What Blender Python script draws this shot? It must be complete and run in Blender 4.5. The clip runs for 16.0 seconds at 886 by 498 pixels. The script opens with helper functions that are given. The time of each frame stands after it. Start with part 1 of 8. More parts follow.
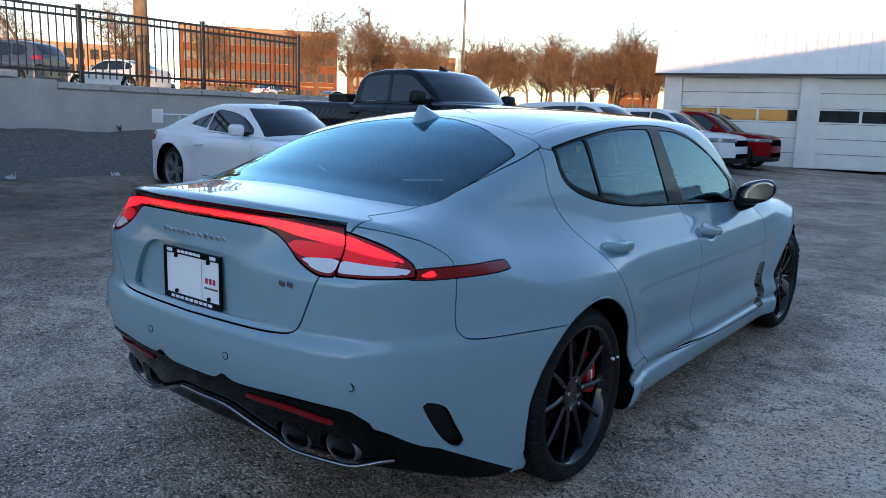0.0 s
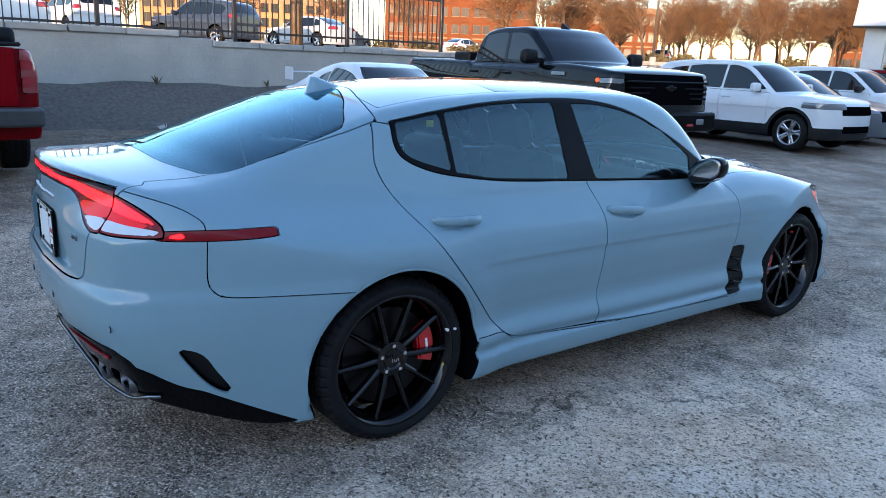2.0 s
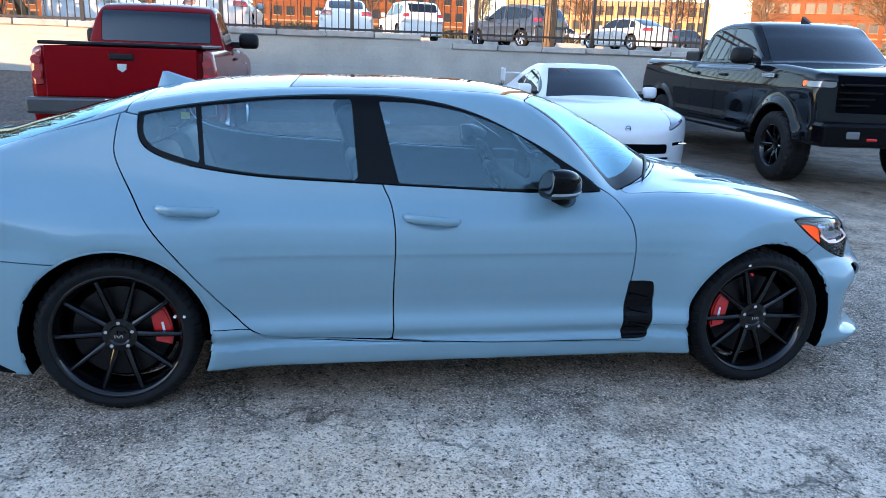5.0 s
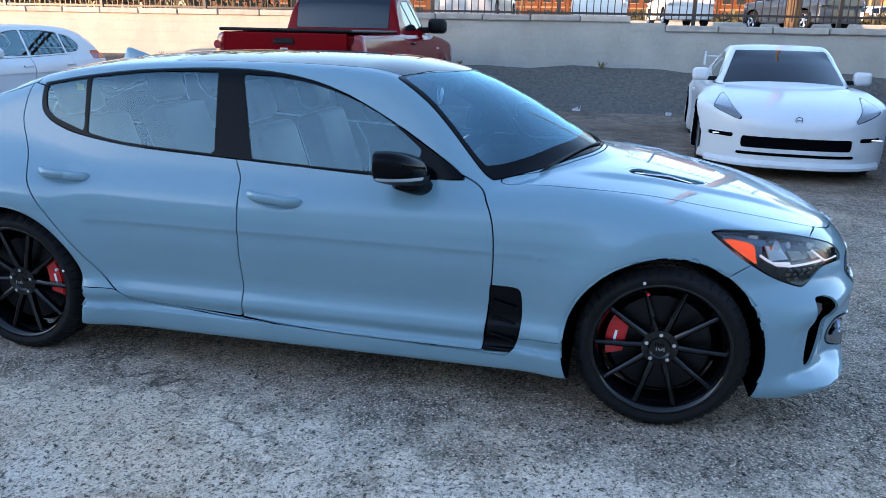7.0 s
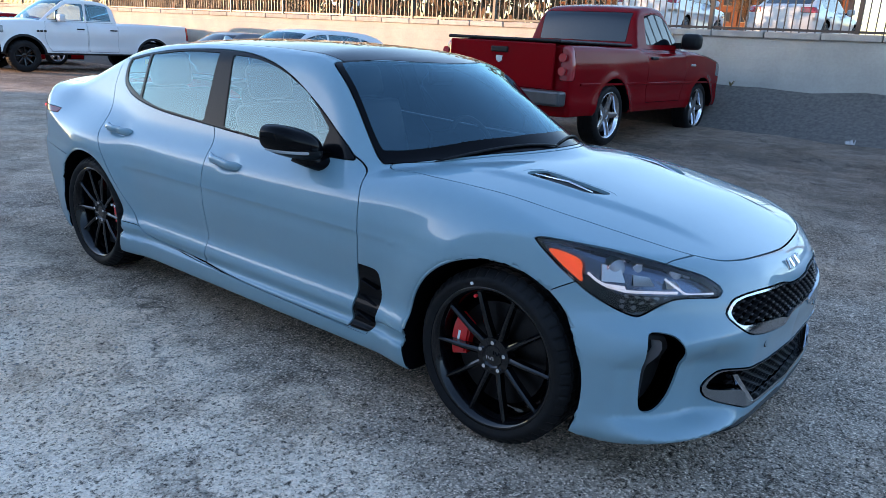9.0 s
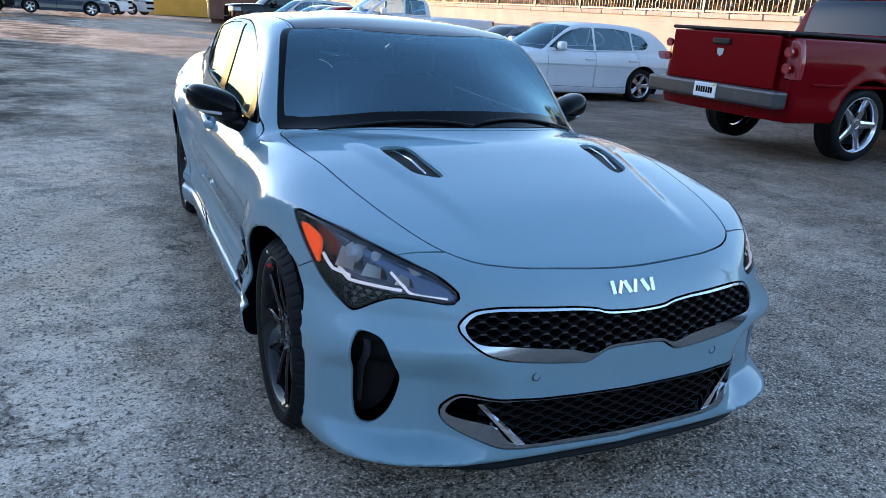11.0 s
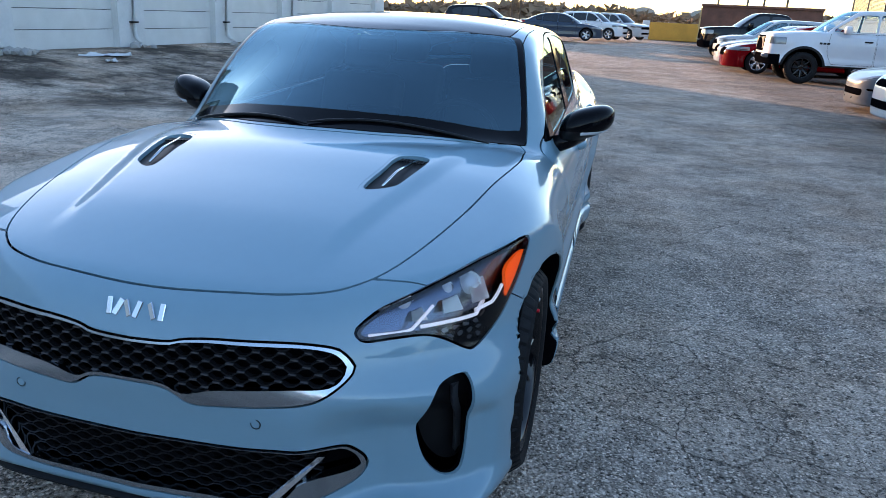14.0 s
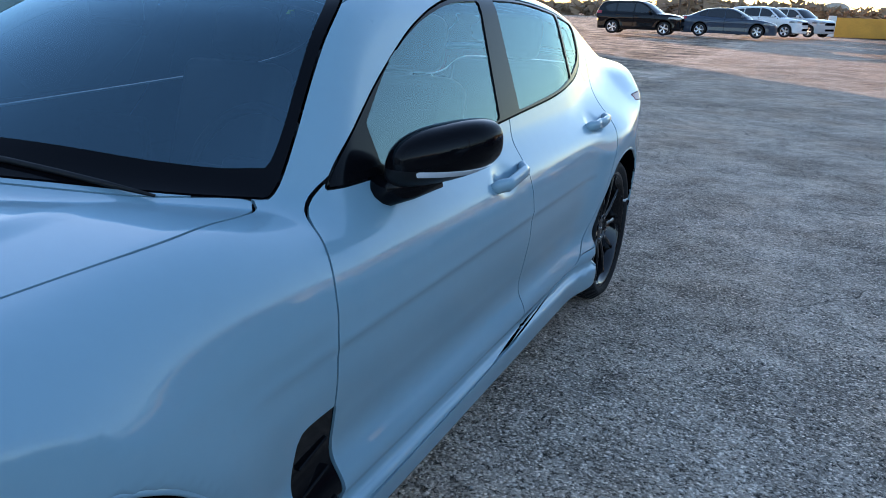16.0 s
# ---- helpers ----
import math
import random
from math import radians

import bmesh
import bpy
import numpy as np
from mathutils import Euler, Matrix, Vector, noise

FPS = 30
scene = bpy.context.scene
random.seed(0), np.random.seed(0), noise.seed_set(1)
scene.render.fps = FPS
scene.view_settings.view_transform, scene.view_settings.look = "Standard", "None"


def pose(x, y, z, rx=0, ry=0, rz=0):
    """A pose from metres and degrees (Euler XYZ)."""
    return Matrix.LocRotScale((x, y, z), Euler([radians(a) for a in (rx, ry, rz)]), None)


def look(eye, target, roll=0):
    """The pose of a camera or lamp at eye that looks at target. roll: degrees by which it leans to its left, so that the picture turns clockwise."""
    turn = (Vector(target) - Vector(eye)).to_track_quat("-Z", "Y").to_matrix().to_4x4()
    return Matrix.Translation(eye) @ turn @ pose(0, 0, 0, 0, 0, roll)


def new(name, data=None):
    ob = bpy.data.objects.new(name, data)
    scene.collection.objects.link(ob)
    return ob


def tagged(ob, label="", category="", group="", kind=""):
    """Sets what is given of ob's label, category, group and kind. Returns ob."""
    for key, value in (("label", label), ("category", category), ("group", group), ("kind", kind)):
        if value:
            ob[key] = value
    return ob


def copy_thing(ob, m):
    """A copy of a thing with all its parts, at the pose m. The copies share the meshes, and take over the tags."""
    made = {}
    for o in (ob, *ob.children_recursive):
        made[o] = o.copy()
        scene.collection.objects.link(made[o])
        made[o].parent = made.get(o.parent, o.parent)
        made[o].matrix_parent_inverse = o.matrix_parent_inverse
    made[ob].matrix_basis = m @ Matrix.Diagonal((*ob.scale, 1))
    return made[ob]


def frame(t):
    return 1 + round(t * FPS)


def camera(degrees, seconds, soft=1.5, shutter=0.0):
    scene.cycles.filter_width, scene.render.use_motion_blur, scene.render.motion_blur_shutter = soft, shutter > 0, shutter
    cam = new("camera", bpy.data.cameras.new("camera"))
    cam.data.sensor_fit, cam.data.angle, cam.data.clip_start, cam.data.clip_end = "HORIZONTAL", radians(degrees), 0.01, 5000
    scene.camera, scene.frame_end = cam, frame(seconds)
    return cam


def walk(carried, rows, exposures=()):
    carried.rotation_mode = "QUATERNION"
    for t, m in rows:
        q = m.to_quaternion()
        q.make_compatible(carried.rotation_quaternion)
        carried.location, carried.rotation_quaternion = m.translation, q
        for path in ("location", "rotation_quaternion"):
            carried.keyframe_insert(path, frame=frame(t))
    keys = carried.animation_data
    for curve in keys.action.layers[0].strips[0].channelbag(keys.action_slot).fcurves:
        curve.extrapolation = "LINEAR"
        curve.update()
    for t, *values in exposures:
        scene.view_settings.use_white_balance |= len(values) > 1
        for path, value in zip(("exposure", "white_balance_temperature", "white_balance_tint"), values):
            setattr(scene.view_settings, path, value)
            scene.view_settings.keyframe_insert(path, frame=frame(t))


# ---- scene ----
# World: the grey saloon stands at the origin, nose to +y, right side to +x.
PATH = [
    (0, (2.098, -3.858, 1.339), (0.884, -2.308, 0.99), 1.9),
    (0.5, (2.407, -3.717, 1.409), (1.129, -2.239, 0.984), 2.4),
    (1, (2.597, -3.44, 1.409), (1.242, -2.042, 0.951), 2.7),
    (1.5, (2.801, -3.161, 1.442), (1.351, -1.867, 0.971), 2.5),
    (2, (3.152, -2.95, 1.467), (1.601, -1.784, 0.983), 2.3),
    (2.5, (3.354, -2.655, 1.439), (1.711, -1.63, 0.94), 2.2),
    (3, (3.531, -2.318, 1.474), (1.805, -1.446, 0.963), 2.1),
    (3.5, (3.798, -1.955, 1.504), (2.015, -1.209, 0.991), 2.2),
    (4, (3.919, -1.546, 1.483), (2.088, -0.921, 0.976), 2.3),
    (4.2, (3.956, -1.373, 1.495), (2.107, -0.797, 0.994), 2.2),
    (6.3, (3.885, 0.573, 1.527), (1.969, 0.439, 0.971), 1.5),
    (6.5, (3.82, 0.754, 1.502), (1.91, 0.543, 0.946), 1.3),
    (7, (3.667, 1.192, 1.502), (1.792, 0.78, 0.942), 1.3),
    (7.5, (3.507, 1.632, 1.504), (1.692, 1.004, 0.945), 1.5),
    (8, (3.505, 2.093, 1.492), (1.766, 1.255, 0.97), 2.2),
    (8.5, (3.244, 2.521, 1.482), (1.617, 1.485, 0.953), 2.6),
    (9, (2.946, 2.87, 1.446), (1.444, 1.668, 0.901), 3.2),
    (9.5, (2.595, 3.188, 1.433), (1.226, 1.844, 0.868), 3.8),
    (9.7, (2.45, 3.33, 1.427), (1.135, 1.934, 0.858), 4.0),
    (11.8, (0.778, 3.931, 1.423), (0.324, 2.083, 0.806), 3.6),
    (12, (0.639, 3.961, 1.428), (0.272, 2.095, 0.808), 3.5),
    (12.5, (0.156, 4.035, 1.414), (0.018, 2.139, 0.793), 3.2),
    (13, (-0.269, 3.957, 1.382), (-0.203, 2.06, 0.753), 3.2),
    (13.5, (-0.67, 3.821, 1.396), (-0.4, 1.942, 0.766), 2.7),
    (14, (-1.067, 3.634, 1.418), (-0.643, 1.778, 0.806), 2.9),
    (14.5, (-1.318, 3.239, 1.359), (-0.792, 1.401, 0.773), 3.3),
    (15, (-1.512, 2.789, 1.308), (-0.885, 0.975, 0.747), 2.9),
    (15.5, (-1.635, 2.346, 1.307), (-0.907, 0.575, 0.731), 2.5),
    (16, (-1.629, 1.861, 1.302), (-0.81, 0.148, 0.674), 2.1),
]
cam = camera(61.6, 16.0, 0.85)
walk(cam, [(t, look(eye, target, roll)) for t, eye, target, roll in PATH], [(0, 2.0), (1, 2.25), (2, 2.55), (4.2, 3.0), (6.3, 2.9), (7.5, 2.65), (9.7, 2.55), (12, 2.45), (14, 2.4), (16, 2.4)])


# ---- sky and sun ----
SUN_AZ, SUN_EL = (0.66, -0.751), 5.8
world = bpy.data.worlds.new("world")
scene.world = world
world.use_nodes = True
wn = world.node_tree.nodes
wl = world.node_tree.links
wn.clear()
sky = wn.new("ShaderNodeTexSky")
sky.sky_type = "NISHITA"
sky.sun_disc = False
sky.sun_elevation = radians(SUN_EL)
sky.sun_rotation = math.atan2(SUN_AZ[0], SUN_AZ[1])
sky.air_density, sky.dust_density, sky.ozone_density = 1.0, 0.3, 1.95
bg = wn.new("ShaderNodeBackground")
bg.inputs["Strength"].default_value = 0.15
wout = wn.new("ShaderNodeOutputWorld")
wl.new(sky.outputs[0], bg.inputs[0])
wl.new(bg.outputs[0], wout.inputs[0])
sun = new("sun", bpy.data.lights.new("sun", "SUN"))
sun.data.energy, sun.data.angle, sun.data.color = 1.8, radians(0.6), (1.0, 0.64, 0.34)
sun.matrix_world = look((40 * SUN_AZ[0], 40 * SUN_AZ[1], 40 * math.tan(radians(SUN_EL))), (0, 0, 0))
scene.view_settings.exposure = 2.05
scene.view_settings.use_white_balance = True
scene.view_settings.white_balance_temperature = 6330
scene.view_settings.white_balance_tint = 22


# ---- materials ----
def material(name, rgb, rough=0.5, metal=0.0, coat=0.0, vary=0.0, scale=6.0, bump=0.0, bump_scale=120.0, spec=0.5, jitter=0.0, coat_rough=0.03, coat_ior=1.5):
    """A principled surface with two scales of variation and a fine relief."""
    m = bpy.data.materials.new(name)
    m.use_nodes = True
    nt = m.node_tree
    b = nt.nodes["Principled BSDF"]
    b.inputs["Base Color"].default_value = (*rgb, 1)
    b.inputs["Roughness"].default_value = rough
    b.inputs["Metallic"].default_value = metal
    b.inputs["Coat Weight"].default_value = coat
    b.inputs["Coat Roughness"].default_value = coat_rough
    b.inputs["Coat IOR"].default_value = coat_ior
    b.inputs["Specular IOR Level"].default_value = spec
    if vary or bump or jitter:
        co = nt.nodes.new("ShaderNodeNewGeometry")
    if vary:
        a = nt.nodes.new("ShaderNodeTexNoise")
        a.inputs["Scale"].default_value, a.inputs["Detail"].default_value = scale, 5.0
        c = nt.nodes.new("ShaderNodeTexNoise")
        c.inputs["Scale"].default_value, c.inputs["Detail"].default_value = scale * 14, 3.0
        nt.links.new(co.outputs["Position"], a.inputs["Vector"])
        nt.links.new(co.outputs["Position"], c.inputs["Vector"])
        add = nt.nodes.new("ShaderNodeMath")
        add.operation = "MULTIPLY_ADD"
        add.inputs[1].default_value = 0.4
        nt.links.new(c.outputs["Fac"], add.inputs[0])
        nt.links.new(a.outputs["Fac"], add.inputs[2])
        mp = nt.nodes.new("ShaderNodeMapRange")
        mp.inputs["From Min"].default_value, mp.inputs["From Max"].default_value = 0.45, 0.95
        mp.inputs["To Min"].default_value, mp.inputs["To Max"].default_value = 1 - vary, 1 + vary
        nt.links.new(add.outputs[0], mp.inputs["Value"])
        hs = nt.nodes.new("ShaderNodeHueSaturation")
        hs.inputs["Color"].default_value = (*rgb, 1)
        nt.links.new(mp.outputs[0], hs.inputs["Value"])
        nt.links.new(hs.outputs[0], b.inputs["Base Color"])
        if jitter:
            oi = nt.nodes.new("ShaderNodeObjectInfo")
            jm = nt.nodes.new("ShaderNodeMapRange")
            jm.inputs["To Min"].default_value, jm.inputs["To Max"].default_value = 1 - jitter, 1 + jitter
            nt.links.new(oi.outputs["Random"], jm.inputs["Value"])
            mul = nt.nodes.new("ShaderNodeMath")
            mul.operation = "MULTIPLY"
            nt.links.new(mp.outputs[0], mul.inputs[0])
            nt.links.new(jm.outputs[0], mul.inputs[1])
            nt.links.new(mul.outputs[0], hs.inputs["Value"])
    if bump:
        n = nt.nodes.new("ShaderNodeTexNoise")
        n.inputs["Scale"].default_value, n.inputs["Detail"].default_value = bump_scale, 4.0
        nt.links.new(co.outputs["Position"], n.inputs["Vector"])
        bp = nt.nodes.new("ShaderNodeBump")
        bp.inputs["Strength"].default_value, bp.inputs["Distance"].default_value = bump, 0.01
        nt.links.new(n.outputs["Fac"], bp.inputs["Height"])
        nt.links.new(bp.outputs[0], b.inputs["Normal"])
    return m


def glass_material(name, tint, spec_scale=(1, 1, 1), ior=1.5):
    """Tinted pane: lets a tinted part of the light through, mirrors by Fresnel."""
    m = bpy.data.materials.new(name)
    m.use_nodes = True
    nt = m.node_tree
    nt.nodes.clear()
    tr = nt.nodes.new("ShaderNodeBsdfTransparent")
    tr.inputs["Color"].default_value = (*tint, 1)
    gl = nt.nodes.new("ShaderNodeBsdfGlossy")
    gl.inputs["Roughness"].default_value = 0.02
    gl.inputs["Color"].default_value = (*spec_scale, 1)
    fr = nt.nodes.new("ShaderNodeFresnel")
    fr.inputs["IOR"].default_value = ior
    mx = nt.nodes.new("ShaderNodeMixShader")
    out = nt.nodes.new("ShaderNodeOutputMaterial")
    nt.links.new(fr.outputs[0], mx.inputs[0])
    nt.links.new(tr.outputs[0], mx.inputs[1])
    nt.links.new(gl.outputs[0], mx.inputs[2])
    nt.links.new(mx.outputs[0], out.inputs["Surface"])
    return m


def lamp_material(name, rgb, strength):
    m = material(name, rgb, 0.2)
    b = m.node_tree.nodes["Principled BSDF"]
    b.inputs["Emission Color"].default_value = (*rgb, 1)
    b.inputs["Emission Strength"].default_value = strength
    return m


M_GREY = material("ceramic_grey_paint", (0.186, 0.312, 0.374), 0.35, spec=0.2, coat=1.0, coat_ior=1.54, coat_rough=0.012, vary=0.03, scale=2.0)
M_GLOSS = material("gloss_black_plastic", (0.003, 0.003, 0.004), 0.08, spec=0.12)
M_SATIN = material("satin_black_plastic", (0.008, 0.008, 0.009), 0.45, vary=0.15, scale=20, spec=0.2)
# near-black without gloss: black parts, and openings with their shade in the colour
M_DARK = material("black_and_cavity_shade", (0.003, 0.003, 0.004), 0.8, spec=0.0)
M_RUBBER = material("tyre_rubber", (0.010, 0.010, 0.011), 0.62, spec=0.15, vary=0.3, scale=8, bump=0.15, bump_scale=300)
M_RIM = material("black_alloy", (0.003, 0.003, 0.004), 0.07, spec=0.45)
M_CHROME = material("chrome", (0.75, 0.76, 0.78), 0.08, metal=1.0)
M_DARKCHROME = material("dark_chrome", (0.22, 0.23, 0.25), 0.12, metal=1.0)
M_STEEL = material("brake_steel", (0.028, 0.028, 0.03), 0.38, metal=1.0, vary=0.2)
M_REDCAL = material("red_caliper_paint", (0.62, 0.006, 0.008), 0.25, coat=0.6)
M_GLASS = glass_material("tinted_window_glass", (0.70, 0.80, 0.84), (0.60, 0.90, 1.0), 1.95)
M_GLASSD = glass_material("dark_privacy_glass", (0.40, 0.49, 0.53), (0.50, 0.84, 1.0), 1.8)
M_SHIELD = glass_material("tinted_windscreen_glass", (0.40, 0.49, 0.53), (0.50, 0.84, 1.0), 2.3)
M_PILLAR = material("black_pillar_film", (0.003, 0.003, 0.004), 0.1, spec=0.10)
M_CLEAR = glass_material("clear_lens", (0.85, 0.87, 0.9))


# ---- mesh tools ----
def link(name, mesh, mat, parent=None, label="", category="", kind="", group=""):
    ob = new(name, mesh)
    if mat is not None:
        mesh.materials.append(mat)
    if parent is not None:
        ob.parent = parent
    return tagged(ob, label, category, group, kind)


def part(name, bm, mat, parent=None, label="", smooth=False, **tags):
    """Links a bmesh as one mesh object under a thing or a part."""
    me = bpy.data.meshes.new(name)
    if smooth:
        for f in bm.faces:
            f.smooth = True
    bm.to_mesh(me)
    bm.free()
    return link(name, me, mat, parent, label, **tags)


def empty(name, m, label, category, group=""):
    ob = new(name)
    ob.empty_display_size = 0.2
    ob.matrix_world = m
    return tagged(ob, label, category, group)


def add_box(bm, lo, hi, bevel=0.0, m=None, seg=1):
    c = [(a + b) / 2 for a, b in zip(lo, hi)]
    s = [abs(b - a) for a, b in zip(lo, hi)]
    mat = Matrix.Translation(c) @ Matrix.Diagonal((*s, 1))
    r = bmesh.ops.create_cube(bm, size=1.0, matrix=(m @ mat) if m else mat)
    if bevel:
        es = list({e for v in r["verts"] for e in v.link_edges})
        bmesh.ops.bevel(bm, geom=es, offset=bevel, segments=seg, affect="EDGES", profile=0.5)
    return bm


def box(lo, hi, bevel=0.0, m=None, seg=1):
    return add_box(bmesh.new(), lo, hi, bevel, m, seg)


def add_cyl(bm, a, b, r1, r2=None, seg=16, caps=True):
    a, b = Vector(a), Vector(b)
    d = b - a
    m = Matrix.Translation((a + b) / 2) @ d.to_track_quat("Z", "Y").to_matrix().to_4x4()
    bmesh.ops.create_cone(bm, cap_ends=caps, segments=seg, radius1=r1, radius2=r1 if r2 is None else r2, depth=d.length, matrix=m)
    return bm


def add_lathe(bm, prof, seg=48, axis="X"):
    """Turns a profile of (along, radius) round the axis."""
    rings = []
    for k in range(seg):
        a = 2 * math.pi * k / seg
        c, s = math.cos(a), math.sin(a)
        rings.append([bm.verts.new((u, r * c, r * s) if axis == "X" else ((r * c, r * s, u) if axis == "Z" else (r * c, u, r * s))) for u, r in prof])
    for k in range(seg):
        p, q = rings[k], rings[(k + 1) % seg]
        for i in range(len(prof) - 1):
            bm.faces.new((p[i], p[i + 1], q[i + 1], q[i]))
    bmesh.ops.recalc_face_normals(bm, faces=bm.faces)
    return bm


def add_prism(bm, pts, d0, d1, to3):
    """Extrudes the closed outline pts from depth d0 to d1; to3(u, v, d) gives the place."""
    a = [bm.verts.new(to3(u, v, d0)) for u, v in pts]
    b = [bm.verts.new(to3(u, v, d1)) for u, v in pts]
    n = len(pts)
    bm.faces.new(a)
    bm.faces.new(b[::-1])
    for i in range(n):
        bm.faces.new((a[i], b[i], b[(i + 1) % n], a[(i + 1) % n]))
    bmesh.ops.recalc_face_normals(bm, faces=bm.faces)
    return bm


def add_tube(bm, pts, r, seg=8):
    """A tube along a line of points."""
    pts = [Vector(p) for p in pts]
    rings = []
    for i, p in enumerate(pts):
        d = (pts[min(i + 1, len(pts) - 1)] - pts[max(i - 1, 0)]).normalized()
        q = d.to_track_quat("Z", "Y")
        rr = r[i] if isinstance(r, (list, tuple)) else r
        rings.append([bm.verts.new(p + q @ Vector((rr * math.cos(2 * math.pi * k / seg), rr * math.sin(2 * math.pi * k / seg), 0))) for k in range(seg)])
    for a, b in zip(rings, rings[1:]):
        for k in range(seg):
            bm.faces.new((a[k], a[(k + 1) % seg], b[(k + 1) % seg], b[k]))
    bm.faces.new(rings[0][::-1])
    bm.faces.new(rings[-1])
    return bm


def pchip(*pts):
    """A smooth curve through (x, y) points that does not overshoot, as a fast lookup."""
    x = np.array([p[0] for p in pts], float)
    y = np.array([p[1] for p in pts], float)
    h = np.diff(x)
    d = np.diff(y) / h
    m = np.zeros(len(x))
    m[0], m[-1] = d[0], d[-1]
    for i in range(1, len(x) - 1):
        if d[i - 1] * d[i] > 0:
            w1, w2 = 2 * h[i] + h[i - 1], h[i] + 2 * h[i - 1]
            m[i] = (w1 + w2) / (w1 / d[i - 1] + w2 / d[i])
    xs = np.linspace(x[0], x[-1], 600)
    i = np.clip(np.searchsorted(x, xs, "right") - 1, 0, len(h) - 1)
    t = (xs - x[i]) / h[i]
    ys = (1 + 2 * t) * (1 - t) ** 2 * y[i] + t * (1 - t) ** 2 * h[i] * m[i] + t * t * (3 - 2 * t) * y[i + 1] + t * t * (t - 1) * h[i] * m[i + 1]
    return lambda v: np.interp(v, xs, ys)


def smax(a, b, k):
    h = np.maximum(k - np.abs(a - b), 0) / k
    return np.maximum(a, b) + h * h * k * 0.25


def smin(a, b, k):
    return -smax(-a, -b, k)


def step01(a, b, v):
    t = np.clip((v - a) / (b - a), 0, 1)
    return t * t * (3 - 2 * t)


def gradient(f, p, e=0.003):
    g = np.empty_like(p)
    for k in range(3):
        d = np.zeros(3)
        d[k] = e
        a, b = p + d, p - d
        g[:, k] = (f(a[:, 0], a[:, 1], a[:, 2]) - f(b[:, 0], b[:, 1], b[:, 2])) / (2 * e)
    return g


class Skin:
    """The zero surface of f, meshed with quads, that can be cut into panels along outlines."""

    def __init__(self, f, lo, hi, h):
        self.f = f
        ax = [np.arange(a, b + h, h) for a, b in zip(lo, hi)]
        G = f(ax[0][:, None, None], ax[1][None, :, None], ax[2][None, None, :])
        ins = G < 0
        sh = tuple(n - 1 for n in G.shape)
        cnt = np.zeros(sh, int)
        for i in (0, 1):
            for j in (0, 1):
                for k in (0, 1):
                    cnt += ins[i : i + sh[0], j : j + sh[1], k : k + sh[2]]
        act = (cnt > 0) & (cnt < 8)
        idx = np.full(sh, -1)
        idx[act] = np.arange(act.sum())
        ci = np.argwhere(act)
        acc, num = np.zeros((len(ci), 3)), np.zeros(len(ci))
        for a in range(3):
            b, c = (a + 1) % 3, (a + 2) % 3
            for u in (0, 1):
                for v in (0, 1):
                    o = np.zeros(3, int)
                    o[b], o[c] = u, v
                    p0 = ci + o
                    p1 = p0.copy()
                    p1[:, a] += 1
                    g0, g1 = G[tuple(p0.T)], G[tuple(p1.T)]
                    x = (g0 < 0) != (g1 < 0)
                    t = np.where(x, g0 / np.where(x, g0 - g1, 1), 0)
                    pos = p0 + 0.0
                    pos[:, a] += t
                    acc += pos * x[:, None]
                    num += x
        V = acc / num[:, None] * h + np.array(lo)
        quads = []
        for a in range(3):
            b, c = (a + 1) % 3, (a + 2) % 3
            s0, s1 = [slice(None)] * 3, [slice(None)] * 3
            s0[a], s1[a] = slice(0, -1), slice(1, None)
            x = ins[tuple(s0)] != ins[tuple(s1)]
            p = np.argwhere(x)
            p = p[(p[:, b] > 0) & (p[:, c] > 0) & (p[:, b] < sh[b]) & (p[:, c] < sh[c])]
            q = []
            for u, v in ((1, 1), (0, 1), (0, 0), (1, 0)):
                o = p.copy()
                o[:, b] -= u
                o[:, c] -= v
                q.append(idx[tuple(o.T)])
            q = np.stack(q, 1)
            flip = ~ins[tuple(p.T)]
            q[flip] = q[flip][:, ::-1]
            quads.append(q)
        F = np.concatenate(quads)
        F = F[(F >= 0).all(1)]
        for _ in range(3):
            g = gradient(f, V)
            V = V - (np.clip(f(V[:, 0], V[:, 1], V[:, 2]), -h, h) / np.maximum((g * g).sum(1), 0.2))[:, None] * g
        self.V = V
        self.N = self.normals(V)
        self.faces = np.concatenate([F, np.repeat(F[:, -1:], 4, 1)], 1)

    def normals(self, p):
        g = gradient(self.f, p)
        return g / np.maximum(np.linalg.norm(g, axis=1), 1e-6)[:, None]

    def cut(self, faces, val):
        """Splits faces along val = 0; returns those where val < 0 and those where val > 0."""
        fv = val[faces]
        low, high = fv.max(1) <= 0, fv.min(1) >= 0
        mixed = faces[~low & ~high]
        ins, outs, fresh, made = [], [], [], {}
        base = len(self.V)
        for row in mixed:
            poly = [row[0]]
            for v in row[1:]:
                if v != poly[-1]:
                    poly.append(v)
            a, b = [], []
            for i, v in enumerate(poly):
                w = poly[(i + 1) % len(poly)]
                (a if val[v] <= 0 else b).append(v)
                if (val[v] <= 0) != (val[w] <= 0):
                    key = (min(v, w), max(v, w))
                    if key not in made:
                        t = val[key[0]] / (val[key[0]] - val[key[1]])
                        fresh.append(self.V[key[0]] * (1 - t) + self.V[key[1]] * t)
                        made[key] = base + len(fresh) - 1
                    a.append(made[key])
                    b.append(made[key])
            for poly, dest in ((a, ins), (b, outs)):
                if len(poly) >= 3:
                    poly = poly[:8]
                    dest.append(poly + [poly[-1]] * (8 - len(poly)))
        if fresh:
            fresh = np.array(fresh)
            self.V = np.concatenate([self.V, fresh])
            self.N = np.concatenate([self.N, self.normals(fresh)])
